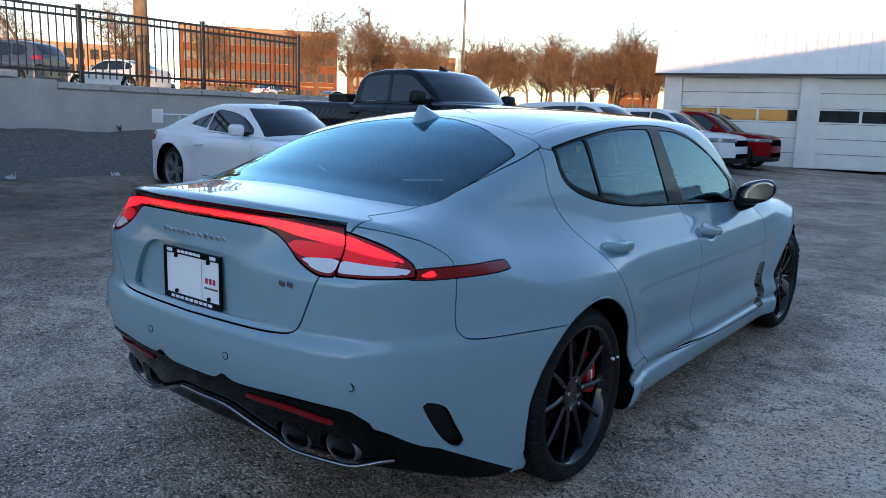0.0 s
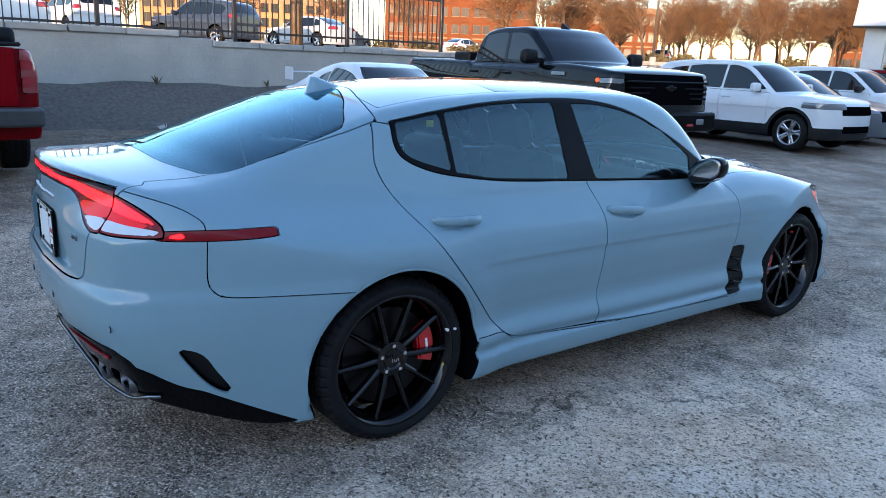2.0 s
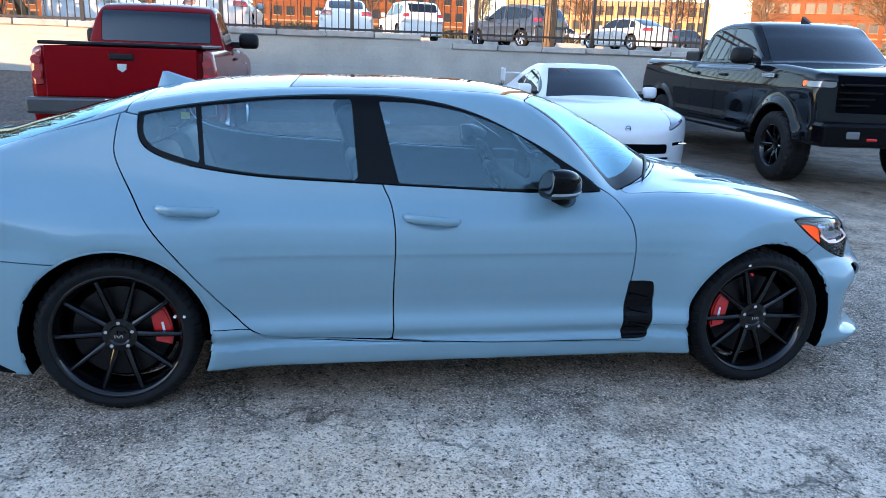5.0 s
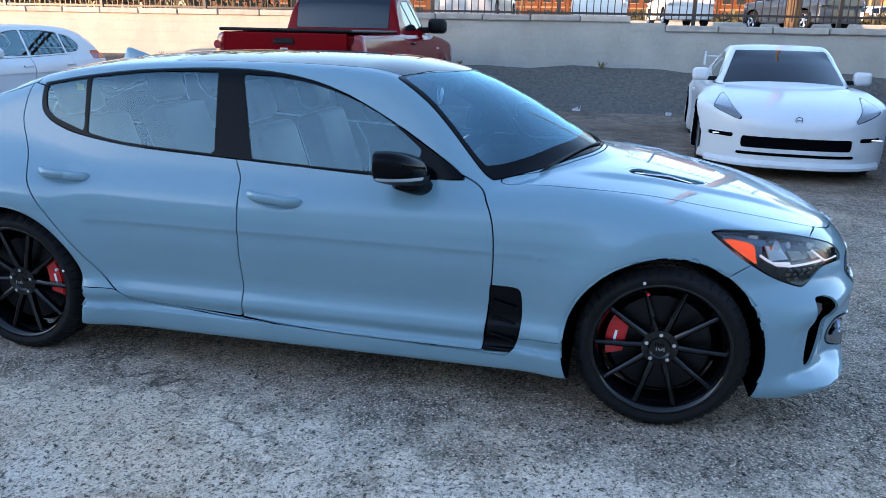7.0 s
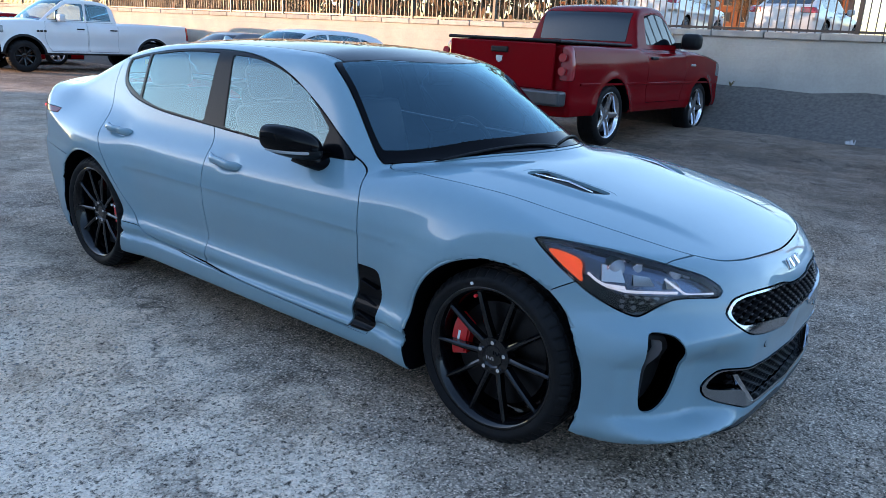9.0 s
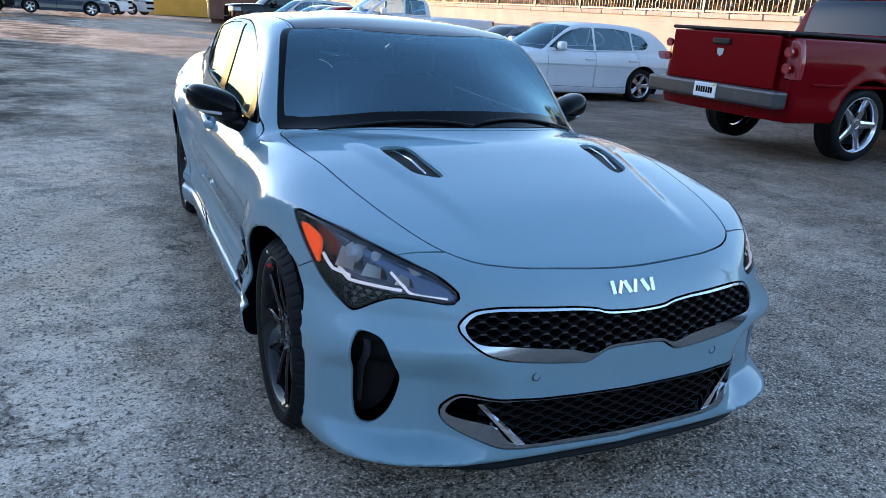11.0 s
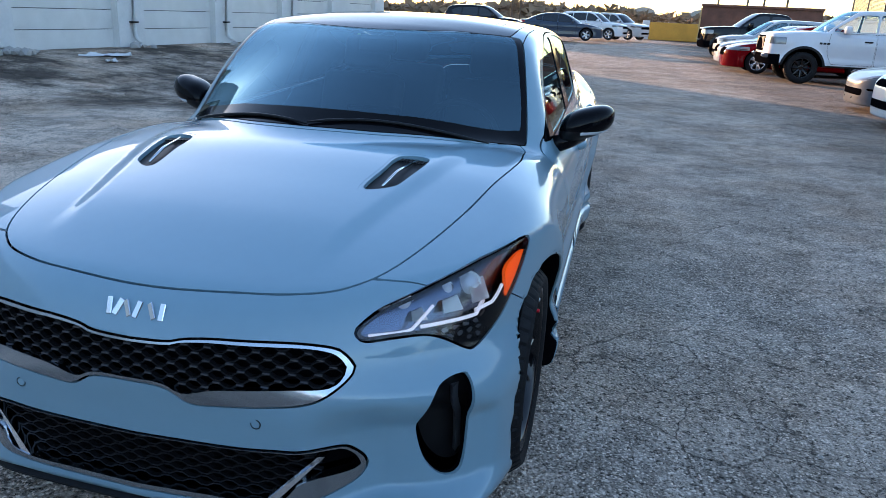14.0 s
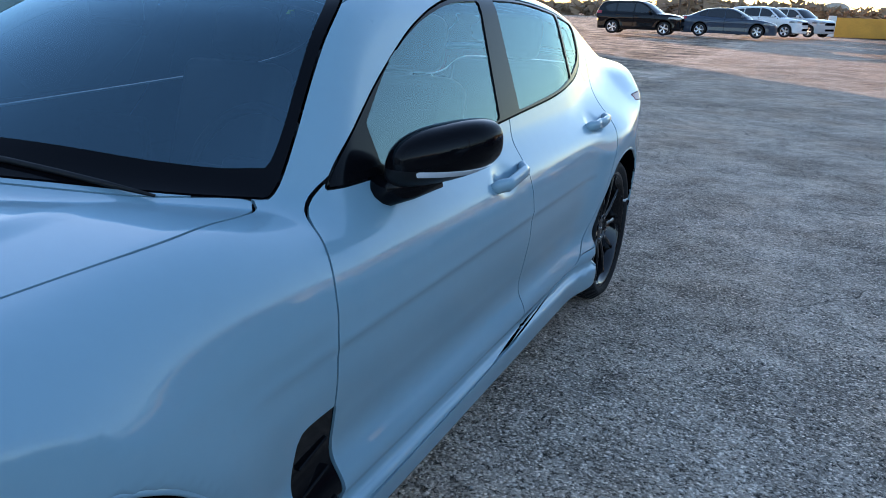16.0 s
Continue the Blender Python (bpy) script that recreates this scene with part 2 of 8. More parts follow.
        stack = lambda a, b: np.concatenate([a, np.array(b, int).reshape(-1, 8)])
        return stack(faces[low], ins), stack(faces[high], outs)

    def take(self, faces, shape, gap=0.0):
        """Cuts the outline out of faces; returns the piece and what is left, with a slit of 2 gap between."""
        piece, rest = self.cut(faces, shape(self.V) + gap)
        if gap:
            _, rest = self.cut(rest, shape(self.V) - gap)
        return piece, rest

    def mesh(self, name, faces, thick=0.006, push=0.0, along=None):
        """A mesh of faces with turned-in edges; push moves it out along the normals."""
        used = np.unique(faces)
        back = np.full(len(self.V), -1)
        back[used] = np.arange(len(used))
        P, N = self.V[used], self.N[used]
        P = P + N * push if along is None else P + np.array(along)
        polys = []
        for row in back[faces]:
            poly = [row[0]]
            for v in row[1:]:
                if v != poly[-1]:
                    poly.append(v)
            if poly[0] == poly[-1]:
                poly.pop()
            if len(poly) >= 3:
                polys.append([int(v) for v in poly])
        n = len(P)
        smooth = len(polys)
        if thick:
            seen = {}
            for poly in polys:
                for i, v in enumerate(poly):
                    w = poly[(i + 1) % len(poly)]
                    if (w, v) in seen:
                        del seen[(w, v)]
                    else:
                        seen[(v, w)] = 1
            rim = {}
            extra, enorm = [], []
            def inner(v):
                if v not in rim:
                    rim[v] = n + len(extra)
                    extra.append(P[v] - N[v] * thick)
                    enorm.append(N[v])
                return rim[v]
            for v, w in list(seen):
                polys.append([w, v, inner(v), inner(w)])
            if extra:
                P, N = np.concatenate([P, extra]), np.concatenate([N, enorm])
        me = bpy.data.meshes.new(name)
        me.from_pydata(P.tolist(), [], polys)
        flags = np.ones(len(me.polygons), bool)
        flags[smooth:] = False
        me.polygons.foreach_set("use_smooth", flags)
        lt = np.zeros(len(me.loops), int)
        me.loops.foreach_get("vertex_index", lt)
        nn = N[lt]
        if thick and len(me.polygons) > smooth:
            first = me.polygons[smooth].loop_start
            nn[first:] = 0.0
        me.normals_split_custom_set(nn.tolist())
        return me


def spline(pts, n=8, closed=True, sharp=()):
    """Catmull-Rom line through points; corners listed in sharp stay sharp."""
    k = len(pts)
    out = []
    for i in range(k if closed else k - 1):
        p1, p2 = np.array(pts[i], float), np.array(pts[(i + 1) % k], float)
        p0 = p1 * 2 - p2 if i in sharp else np.array(pts[i - 1] if closed or i else p1 * 2 - p2, float)
        j = (i + 1) % k
        p3 = p2 * 2 - p1 if j in sharp else np.array(pts[(i + 2) % k] if closed or i + 2 < k else p2 * 2 - p1, float)
        for s in range(n):
            t = s / n
            out.append(0.5 * (2 * p1 + (p2 - p0) * t + (2 * p0 - 5 * p1 + 4 * p2 - p3) * t * t + (3 * p1 - p0 - 3 * p2 + p3) * t**3))
    if not closed:
        out.append(np.array(pts[-1], float))
    return np.array(out)


def outline(pts, n=8, sharp=()):
    """Signed distance to a smooth closed outline, negative inside, for arrays u, v."""
    poly = spline(pts, n, True, sharp)
    a, b = poly, np.roll(poly, -1, 0)
    lo, hi = poly.min(0) - 0.15, poly.max(0) + 0.15

    def dist(u, v):
        res = np.full(len(u), 1.0)
        near = (u > lo[0]) & (u < hi[0]) & (v > lo[1]) & (v < hi[1])
        p = np.stack([u[near], v[near]], 1)
        best = np.full(len(p), 1e9)
        odd = np.zeros(len(p), bool)
        for s, e in zip(a, b):
            d = e - s
            t = np.clip(((p - s) @ d) / max(d @ d, 1e-12), 0, 1)
            best = np.minimum(best, ((p - s - t[:, None] * d) ** 2).sum(1))
            if s[1] != e[1]:
                odd ^= ((s[1] > p[:, 1]) != (e[1] > p[:, 1])) & (p[:, 0] < (e[0] - s[0]) * (p[:, 1] - s[1]) / (e[1] - s[1]) + s[0])
        res[near] = np.sqrt(best) * np.where(odd, -1, 1)
        return res

    return dist


# ---- wheels, seats and other parts that vehicles share ----
M_SEAT = material("dark_leather", (0.018, 0.018, 0.02), 0.45, vary=0.25, scale=10, bump=0.1, bump_scale=200)
M_ALLOY = material("silver_alloy", (0.55, 0.56, 0.58), 0.25, metal=1.0)
M_WHITEDOT = material("paint_mark_white", (0.85, 0.85, 0.85), 0.5)
M_REDDOT = material("paint_mark_red", (0.8, 0.02, 0.03), 0.5)


def tyre_bm(R, w, rim, seg=96, chunky=0.0):
    """A tyre round the x axis, with grooves and notched shoulders."""
    h = w / 2
    prof = [(-h + 0.012, rim), (-h + 0.002, rim + 0.02), (-h, (R + rim) / 2), (-h + 0.012, R - 0.02), (-h + 0.03, R - 0.005)]
    g = [-0.30, -0.1, 0.1, 0.30]
    for c in g:
        prof += [(c * w - 0.008, R), (c * w - 0.005, R - 0.008), (c * w + 0.005, R - 0.008), (c * w + 0.008, R)]
    prof += [(-x, r) for x, r in prof[4::-1]]
    bm = bmesh.new()
    rings = []
    n = len(prof)
    for k in range(seg):
        a = 2 * math.pi * k / seg
        cut = k % 3 == 0 if seg < 200 else k % 5 == 0
        ring = []
        for i, (x, r) in enumerate(prof):
            rr = r
            if cut and (i in (3, 4, n - 5, n - 4)):
                rr = r - 0.006 - chunky
            elif seg > 200 and 5 <= i <= n - 6 and (k + i // 4) % 5 == 0:
                rr = r - 0.005
            if chunky and k % 6 < 3 and 5 <= i <= n - 6:
                rr = r - chunky * (1 if (i // 4) % 2 else 0.3)
            ring.append(bm.verts.new((x, rr * math.cos(a), rr * math.sin(a))))
        rings.append(ring)
    for k in range(seg):
        p, q = rings[k], rings[(k + 1) % seg]
        for i in range(n - 1):
            f = bm.faces.new((p[i], p[i + 1], q[i + 1], q[i]))
            f.smooth = i < 3 or i >= n - 4
    bmesh.ops.recalc_face_normals(bm, faces=bm.faces)
    return bm


def rim_bm(r, w, spokes, width, dish=0.03, pair=0.0, twist=0.0, depth=0.03, seg=64):
    """A wheel rim with spokes; its face looks to +x."""
    bm = bmesh.new()
    h = w / 2
    add_lathe(bm, [(-h, r), (-h + 0.01, r - 0.014), (-0.02, r - 0.035), (h - 0.03, r - 0.026), (h - 0.012, r - 0.012), (h - 0.004, r - 0.006), (h, r + 0.004), (h - 0.012, r + 0.006)], seg)
    for f in bm.faces:
        f.smooth = True
    xf = h - 0.02
    for k in range(spokes):
        base = 2 * math.pi * k / spokes
        for off in ((-pair, pair) if pair else (0.0,)):
            a0, a1 = base + off * 0.4, base + off + twist
            pts = []
            for j, rr in enumerate((0.045, 0.5 * r, r - 0.016)):
                t = j / 2
                a = a0 + (a1 - a0) * t
                wd = width * (1.25 - 0.45 * t) / 2
                x = xf - dish * (1 - t) ** 1.5
                c, s = math.cos(a), math.sin(a)
                y, z = rr * c, rr * s
                pts.append([(x - depth, y - wd * 1.15 * -s, z - wd * 1.15 * c), (x - 0.006, y - wd * -s, z - wd * c), (x, y - wd * 0.35 * -s, z - wd * 0.35 * c), (x, y + wd * 0.35 * -s, z + wd * 0.35 * c), (x - 0.006, y + wd * -s, z + wd * c), (x - depth, y + wd * 1.15 * -s, z + wd * 1.15 * c)])
            vs = [[bm.verts.new(p) for p in row] for row in pts]
            for a_, b_ in zip(vs, vs[1:]):
                for i in range(5):
                    bm.faces.new((a_[i], a_[i + 1], b_[i + 1], b_[i]))
    add_lathe(bm, [(xf - dish - 0.03, 0.075), (xf - dish + 0.004, 0.07), (xf - dish + 0.008, 0.045), (xf - dish + 0.002, 0.038), (xf - dish + 0.001, 0.001)], 32)
    bmesh.ops.recalc_face_normals(bm, faces=bm.faces)
    return bm


def add_wheel(parent, x, y, z, R, w, rim_r, rim_mat, spokes=10, width=0.03, pair=0.0, dish=0.03, caliper=None, nuts=True, chunky=0.0, twist=0.0, cache={}, disc=True):
    """A wheel under parent; the face looks away from the middle of the vehicle."""
    side = 1 if x > 0 else -1
    key = (R, w, rim_r, rim_mat.name, spokes, width, pair, dish, chunky, twist)
    if key not in cache:
        me_t = bpy.data.meshes.new("wheel")
        b = tyre_bm(R, w, rim_r, 240 if nuts else 96, chunky)
        b.to_mesh(me_t)
        b.free()
        me_t.materials.append(M_RUBBER)
        me_r = bpy.data.meshes.new("rim")
        b = rim_bm(rim_r, w - 0.02, spokes, width, dish, pair, twist)
        b.to_mesh(me_r)
        b.free()
        me_r.materials.append(rim_mat)
        cache[key] = (me_t, me_r)
    me_t, me_r = cache[key]
    wheel = new("wheel", me_t)
    wheel.parent = parent
    wheel.matrix_local = pose(x, y, z, 0, 0, 0 if side > 0 else 180)
    new("rim", me_r).parent = wheel
    xf = (w - 0.02) / 2 - 0.02 - dish
    if disc:
        bm = bmesh.new()
        add_lathe(bm, [(xf - 0.075, 0.07), (xf - 0.075, rim_r * 0.74), (xf - 0.05, rim_r * 0.74), (xf - 0.05, 0.07), (xf - 0.02, 0.065), (xf - 0.02, 0.01)], 48)
        part("brake_disc", bm, M_STEEL, wheel)
        bm = bmesh.new()
        add_lathe(bm, [(xf - 0.085, 0.01), (xf - 0.085, rim_r - 0.045)], 32)
        part("backing_plate", bm, M_DARK, wheel)
    if nuts:
        for k in range(5):
            a = 2 * math.pi * (k + 0.25) / 5
            bm = bmesh.new()
            add_cyl(bm, (xf - 0.005, 0.055 * math.cos(a), 0.055 * math.sin(a)), (xf + 0.014, 0.055 * math.cos(a), 0.055 * math.sin(a)), 0.0095, 0.008, 6)
            part("lug_nut", bm, M_CHROME, wheel)
    if nuts:
        bm = bmesh.new()
        for u, lean in ((-0.014, 0), (-0.004, 30), (0.006, -20), (0.015, 10)):
            add_box(bm, (xf + 0.021, -0.002, -0.007), (xf + 0.024, 0.002, 0.007), m=Matrix.Translation((0, u, 0)) @ Matrix.Rotation(radians(lean), 4, "X"))
        part("cap_logo", bm, M_ALLOY, wheel, "silver logo bars on the cap", kind="stuff")
    if caliper is not None:
        rc = rim_r * 0.66
        prof = []
        for a in np.linspace(-0.42, 0.42, 9):
            prof.append((a, rc + 0.036))
        for a in np.linspace(0.42, -0.42, 9):
            prof.append((a, rc - 0.03 - 0.012 * math.cos(a * 3.7)))
        pts = [(r * math.cos(a + caliper * side if side > 0 else math.pi - (a + caliper)), r * math.sin(a + caliper)) for a, r in prof]
        bm = bmesh.new()
        add_prism(bm, pts, xf - 0.052, xf - 0.012, lambda u, v, d: (d, u, v))
        bmesh.ops.bevel(bm, geom=[e for e in bm.edges if all(abs(v.co.x - (xf - 0.012)) < 1e-4 for v in e.verts)], offset=0.008, segments=2, affect="EDGES")
        cal = part("caliper", bm, M_REDCAL, wheel, "red brake caliper")
        bm = bmesh.new()
        ac = caliper if side > 0 else math.pi - caliper
        add_box(bm, (xf - 0.013, -0.022, -0.005), (xf - 0.0105, 0.022, 0.005), m=Matrix.Rotation(ac, 4, "X") @ Matrix.Translation((0, rc, 0)) @ Matrix.Rotation(math.pi / 2, 4, "X"))
        part("lettering", bm, M_WHITEDOT, cal)
    return wheel


def add_seat(parent, x, y, z, mat, w=0.5):
    bm = bmesh.new()
    add_box(bm, (x - w / 2, y - 0.26, z), (x + w / 2, y + 0.28, z + 0.17), 0.05, seg=3)
    seat = part("seat", bm, mat, parent, smooth=True)
    bm = bmesh.new()
    tilt = Matrix.Translation((x, y - 0.24, z + 0.1)) @ Matrix.Rotation(radians(18), 4, "X")
    add_box(bm, (-w / 2 + 0.02, -0.11, 0), (w / 2 - 0.02, 0.04, 0.58), 0.05, tilt, 3)
    part("backrest", bm, mat, seat, smooth=True)
    bm = bmesh.new()
    add_box(bm, (-0.13, -0.09, 0.60), (0.13, 0.02, 0.79), 0.045, tilt, 3)
    part("headrest", bm, mat, seat, smooth=True)
    return seat


def add_steering(parent, x, y, z, tilt=25):
    m = pose(x, y, z, tilt, 0, 0)
    bm = bmesh.new()
    ring = [m @ Vector((0.185 * math.cos(a), 0, 0.185 * math.sin(a))) for a in np.linspace(0, 2 * math.pi, 33)]
    add_tube(bm, ring, 0.015, 8)
    add_box(bm, (-0.08, -0.02, -0.06), (0.08, 0.02, 0.05), 0.015, m)
    add_box(bm, (-0.18, -0.01, -0.02), (0.18, 0.01, 0.02), 0.005, m)
    part("steering_wheel", bm, M_SEAT, parent, smooth=True)


# ---- the grey saloon ----
CAR_HOOD = pchip((-2.7, 0.95), (-2.5, 0.99), (-2.35, 1.01), (-2.1, 1.02), (-1.8, 0.98), (-1.2, 0.955), (0.0, 0.945), (0.7, 0.955), (1.0, 0.975), (1.3, 0.955), (1.6, 0.905), (1.9, 0.84), (2.1, 0.78), (2.25, 0.71), (2.4, 0.62))
CAR_ROOF = pchip((-2.6, 1.065), (-2.48, 1.072), (-2.35, 1.073), (-2.22, 1.078), (-2.1, 1.1), (-1.9, 1.16), (-1.6, 1.255), (-1.35, 1.325), (-1.0, 1.375), (-0.6, 1.396), (-0.2, 1.4), (0.15, 1.39), (0.4, 1.355), (0.6, 1.295), (0.8, 1.205), (1.0, 1.095), (1.2, 0.975), (1.5, 0.78))
CAR_SIDE = pchip((0.1, 0.85), (0.165, 0.868), (0.19, 0.896), (0.20, 0.899), (0.268, 0.908), (0.276, 0.907), (0.292, 0.886), (0.300, 0.885), (0.338, 0.899), (0.346, 0.8985), (0.415, 0.872), (0.43, 0.871), (0.5, 0.882), (0.62, 0.9), (0.72, 0.902), (0.80, 0.885), (0.88, 0.85), (0.95, 0.80), (1.05, 0.72), (1.3, 0.5))
CAR_NOSE = pchip((0.1, 2.12), (0.17, 2.2), (0.22, 2.255), (0.3, 2.25), (0.45, 2.255), (0.55, 2.265), (0.63, 2.25), (0.7, 2.215), (0.8, 2.15), (1.0, 2.0))
CAR_NOSEPLAN = pchip((0.0, 0.0), (0.25, 0.012), (0.45, 0.06), (0.6, 0.14), (0.72, 0.25), (0.8, 0.38), (0.86, 0.56), (0.92, 0.85), (1.0, 1.4))
CAR_NOSEPLAN_LOW = pchip((0.0, 0.0), (0.3, 0.012), (0.5, 0.03), (0.65, 0.075), (0.74, 0.125), (0.8, 0.185), (0.84, 0.26), (0.88, 0.42), (0.92, 0.7), (1.0, 1.2))
CAR_TAIL = pchip((0.1, -2.3), (0.2, -2.38), (0.35, -2.45), (0.5, -2.515), (0.6, -2.535), (0.66, -2.52), (0.72, -2.48), (0.85, -2.485), (0.95, -2.475), (1.03, -2.48), (1.06, -2.51), (1.1, -2.52), (1.2, -2.52))
CAR_TAILPLAN_HIGH = pchip((0.0, 0.0), (0.25, 0.018), (0.45, 0.07), (0.58, 0.12), (0.68, 0.18), (0.76, 0.27), (0.82, 0.38), (0.88, 0.6), (1.0, 1.2))
CAR_TAILPLAN = pchip((0.0, 0.0), (0.3, 0.012), (0.5, 0.04), (0.66, 0.09), (0.74, 0.17), (0.8, 0.29), (0.85, 0.42), (0.9, 0.65), (1.0, 1.2))
AXLE, HUB_Z, TYRE_R = 1.4525, 0.332, 0.332


def car_body(x, y, z):
    ax = np.abs(x)
    rear = step01(-1.0, -1.5, y)
    # side, with haunches over the wheels and a scooped door
    w = CAR_SIDE(z)
    ra = np.sqrt((y + AXLE) ** 2 + (z - HUB_Z) ** 2)
    rf = np.sqrt((y - AXLE) ** 2 + (z - HUB_Z) ** 2)
    w = w + 0.036 * np.exp(-(((ra - 0.40) / 0.13) ** 2)) + 0.03 * np.exp(-(((rf - 0.39) / 0.11) ** 2))
    w = w + 0.02 * np.exp(-(((y + 1.55) / 0.55) ** 2)) * np.exp(-(((z - 0.84) / 0.1) ** 2))
    for yc, zc in ((-1.138, 0.862), (-0.127, 0.824)):
        w = w - 0.016 * np.exp(-((((y - yc) / 0.066) ** 2 + ((z - zc) / 0.036) ** 2) ** 2))
    top = CAR_HOOD(y) - 0.05 * (ax / 0.75) ** 2.5
    edge = 0.55 - 0.16 * step01(1.1, 2.05, y)
    top = top + 0.011 * (1 - step01(edge - 0.035, edge + 0.035, ax)) * step01(1.02, 1.25, y) * (1 - step01(1.8, 2.08, y))
    tub = smax(ax - w, z - top, 0.10)
    up = step01(0.46, 0.64, z)
    plan = CAR_NOSEPLAN(ax) * up + CAR_NOSEPLAN_LOW(ax) * (1 - up)
    cove = 0.10 * step01(0.212, 0.272, z) * (1 - step01(0.43, 0.56, z)) * step01(0.40, 0.60, ax) * (1 - step01(0.80, 0.9, ax))
    tub = smax(tub, y - (CAR_NOSE(z) - plan - cove), 0.045)
    hi = step01(0.86, 1.0, z)
    tail = CAR_TAIL(z) + CAR_TAILPLAN_HIGH(ax) * hi + CAR_TAILPLAN(ax) * (1 - hi) - y
    tub = smax(tub, tail, 0.05)
    # cabin
    wg = 0.787 - 0.36 * (z - 0.96) - 0.06 * step01(-0.9, -1.9, y)
    bow = 0.44 * step01(0.1, 0.8, y) - 0.10 * step01(-1.2, -2.0, y)
    yr = y + bow * (ax / 0.72) ** 2
    roof = CAR_ROOF(yr) - 0.045 * (ax / 0.6) ** 2.4
    slope = np.where(y > 0.3, 0.88, 0.97)
    cab = smax(ax - wg, (z - roof) * slope, 0.07)
    cab = np.maximum(cab, np.maximum(0.7 - z, np.abs(y + 0.6) - 2.0))
    cab = smax(cab, tail, 0.05)
    body = smin(tub, cab, 0.05 + 0.06 * rear)
    body = smax(body, 0.17 + 0.0 * x + 0.12 * step01(-1.9, -2.4, y) + 0.025 * step01(1.9, 2.15, y) - z, 0.03)
    # wheel openings
    for r in (ra, rf):
        body = smax(body, -np.maximum(r - 0.374, 0.56 - ax), 0.022)
    return body


car_skin = Skin(car_body, (-1.0, -2.66, 0.1), (1.0, 2.36, 1.46), 0.017)
saloon = empty("grey_saloon", pose(0, 0, 0), "pale blue-grey five-door fastback saloon on black wheels, parked on rough asphalt", "car")
M_TAILRED = material("dark_red_lens", (0.20, 0.003, 0.006), 0.10, spec=0.3)
M_TAILGLOW = lamp_material("lit_red_tail_strip", (1.0, 0.006, 0.006), 1.3)
M_TAILDIM = lamp_material("glowing_red_lens", (0.6, 0.006, 0.008), 0.10)
M_TAILCLEAR = material("reversing_lens", (0.62, 0.64, 0.68), 0.12, coat=1.0)
M_DRL = lamp_material("white_light_guide", (0.80, 0.83, 0.88), 0.09)
M_AMBER = lamp_material("amber_reflector", (0.85, 0.10, 0.008), 0.12)
M_PLATE = material("white_plate", (0.78, 0.80, 0.84), 0.35)
M_LAMPBLUE = material("lamp_housing", (0.10, 0.13, 0.19), 0.22, metal=1.0)
M_REFLECT = material("aluminium_reflector", (0.86, 0.86, 0.82), 0.3, metal=0.7)
M_SATINCHROME = material("satin_chrome", (0.40, 0.44, 0.48), 0.16, metal=1.0)
M_PANO = material("dark_roof_glass", (0.006, 0.008, 0.012), 0.04, spec=0.3)
M_YELLOW = material("yellow_sticker", (0.75, 0.62, 0.02), 0.5)
M_GREYRED = material("logo_red", (0.45, 0.02, 0.04), 0.5)


def surf(axis, u, v, lo, hi):
    """Where the line along an axis meets the car's skin: 0 x (at y, z), 1 y (at x, z), 2 z (at x, y); lo outside, hi inside."""
    a, b = lo, hi
    for _ in range(30):
        m = (a + b) / 2
        p = [(m, u, v), (u, m, v), (u, v, m)][axis]
        if car_body(*(np.array([q]) for q in p))[0] < 0:
            b = m
        else:
            a = m
    return b


surf_x = lambda y, z: surf(0, y, z, 1.2, 0.3)
surf_front = lambda x, z: surf(1, x, z, 2.6, 1.2)
surf_rear = lambda x, z: surf(1, x, z, -2.8, -1.9)
surf_top = lambda x, y: surf(2, x, y, 1.6, 0.6)


def on_side(pts, s, sharp=(), n=8):
    d = outline(pts, n, sharp)
    return lambda V: np.where(V[:, 0] * s > 0.35, d(V[:, 1], V[:, 2]), 1.0)


def on_top(pts, zmin, sharp=(), n=8):
    d = outline(pts, n, sharp)
    return lambda V: np.where(V[:, 2] > zmin, d(V[:, 0], V[:, 1]), 1.0)


def on_front(pts, sharp=(), n=8):
    d = outline(pts, n, sharp)
    return lambda V: np.where(V[:, 1] > 1.7, d(V[:, 0], V[:, 2]), 1.0)


def on_rear(pts, sharp=(), n=8, ymax=-2.2):
    d = outline(pts, n, sharp)
    return lambda V: np.where(V[:, 1] < ymax, d(V[:, 0], V[:, 2]), 1.0)


def on_corner(pts, s, end, sharp=(), n=8):
    """Seen along the diagonal of a corner; end +1 front, -1 rear."""
    d = outline(pts, n, sharp)
    return lambda V: np.where((V[:, 0] * s > 0.2) & (V[:, 1] * end > 1.2), d((V[:, 1] * end - np.abs(V[:, 0])) * 0.7071, V[:, 2]), 1.0)


def strip_corner(pts, width, s, end):
    """A band along an open line, seen along the diagonal of a corner."""
    line = spline(pts, 8, False)

    def val(V):
        u, v = (V[:, 1] * end - np.abs(V[:, 0])) * 0.7071, V[:, 2]
        best = np.full(len(V), 1.0)
        near = (V[:, 0] * s > 0.2) & (V[:, 1] * end > 1.2)
        p = np.stack([u[near], v[near]], 1)
        b = np.full(len(p), 1e9)
        for a, e in zip(line, line[1:]):
            d = e - a
            t = np.clip(((p - a) @ d) / max(d @ d, 1e-12), 0, 1)
            b = np.minimum(b, ((p - a - t[:, None] * d) ** 2).sum(1))
        best[near] = np.sqrt(b) - width / 2
        return best

    return val


def mirrored(pts):
    """A half outline from the middle line, completed on the other side."""
    return list(pts) + [(-x, v) for x, v in reversed(pts) if abs(x) > 1e-6]


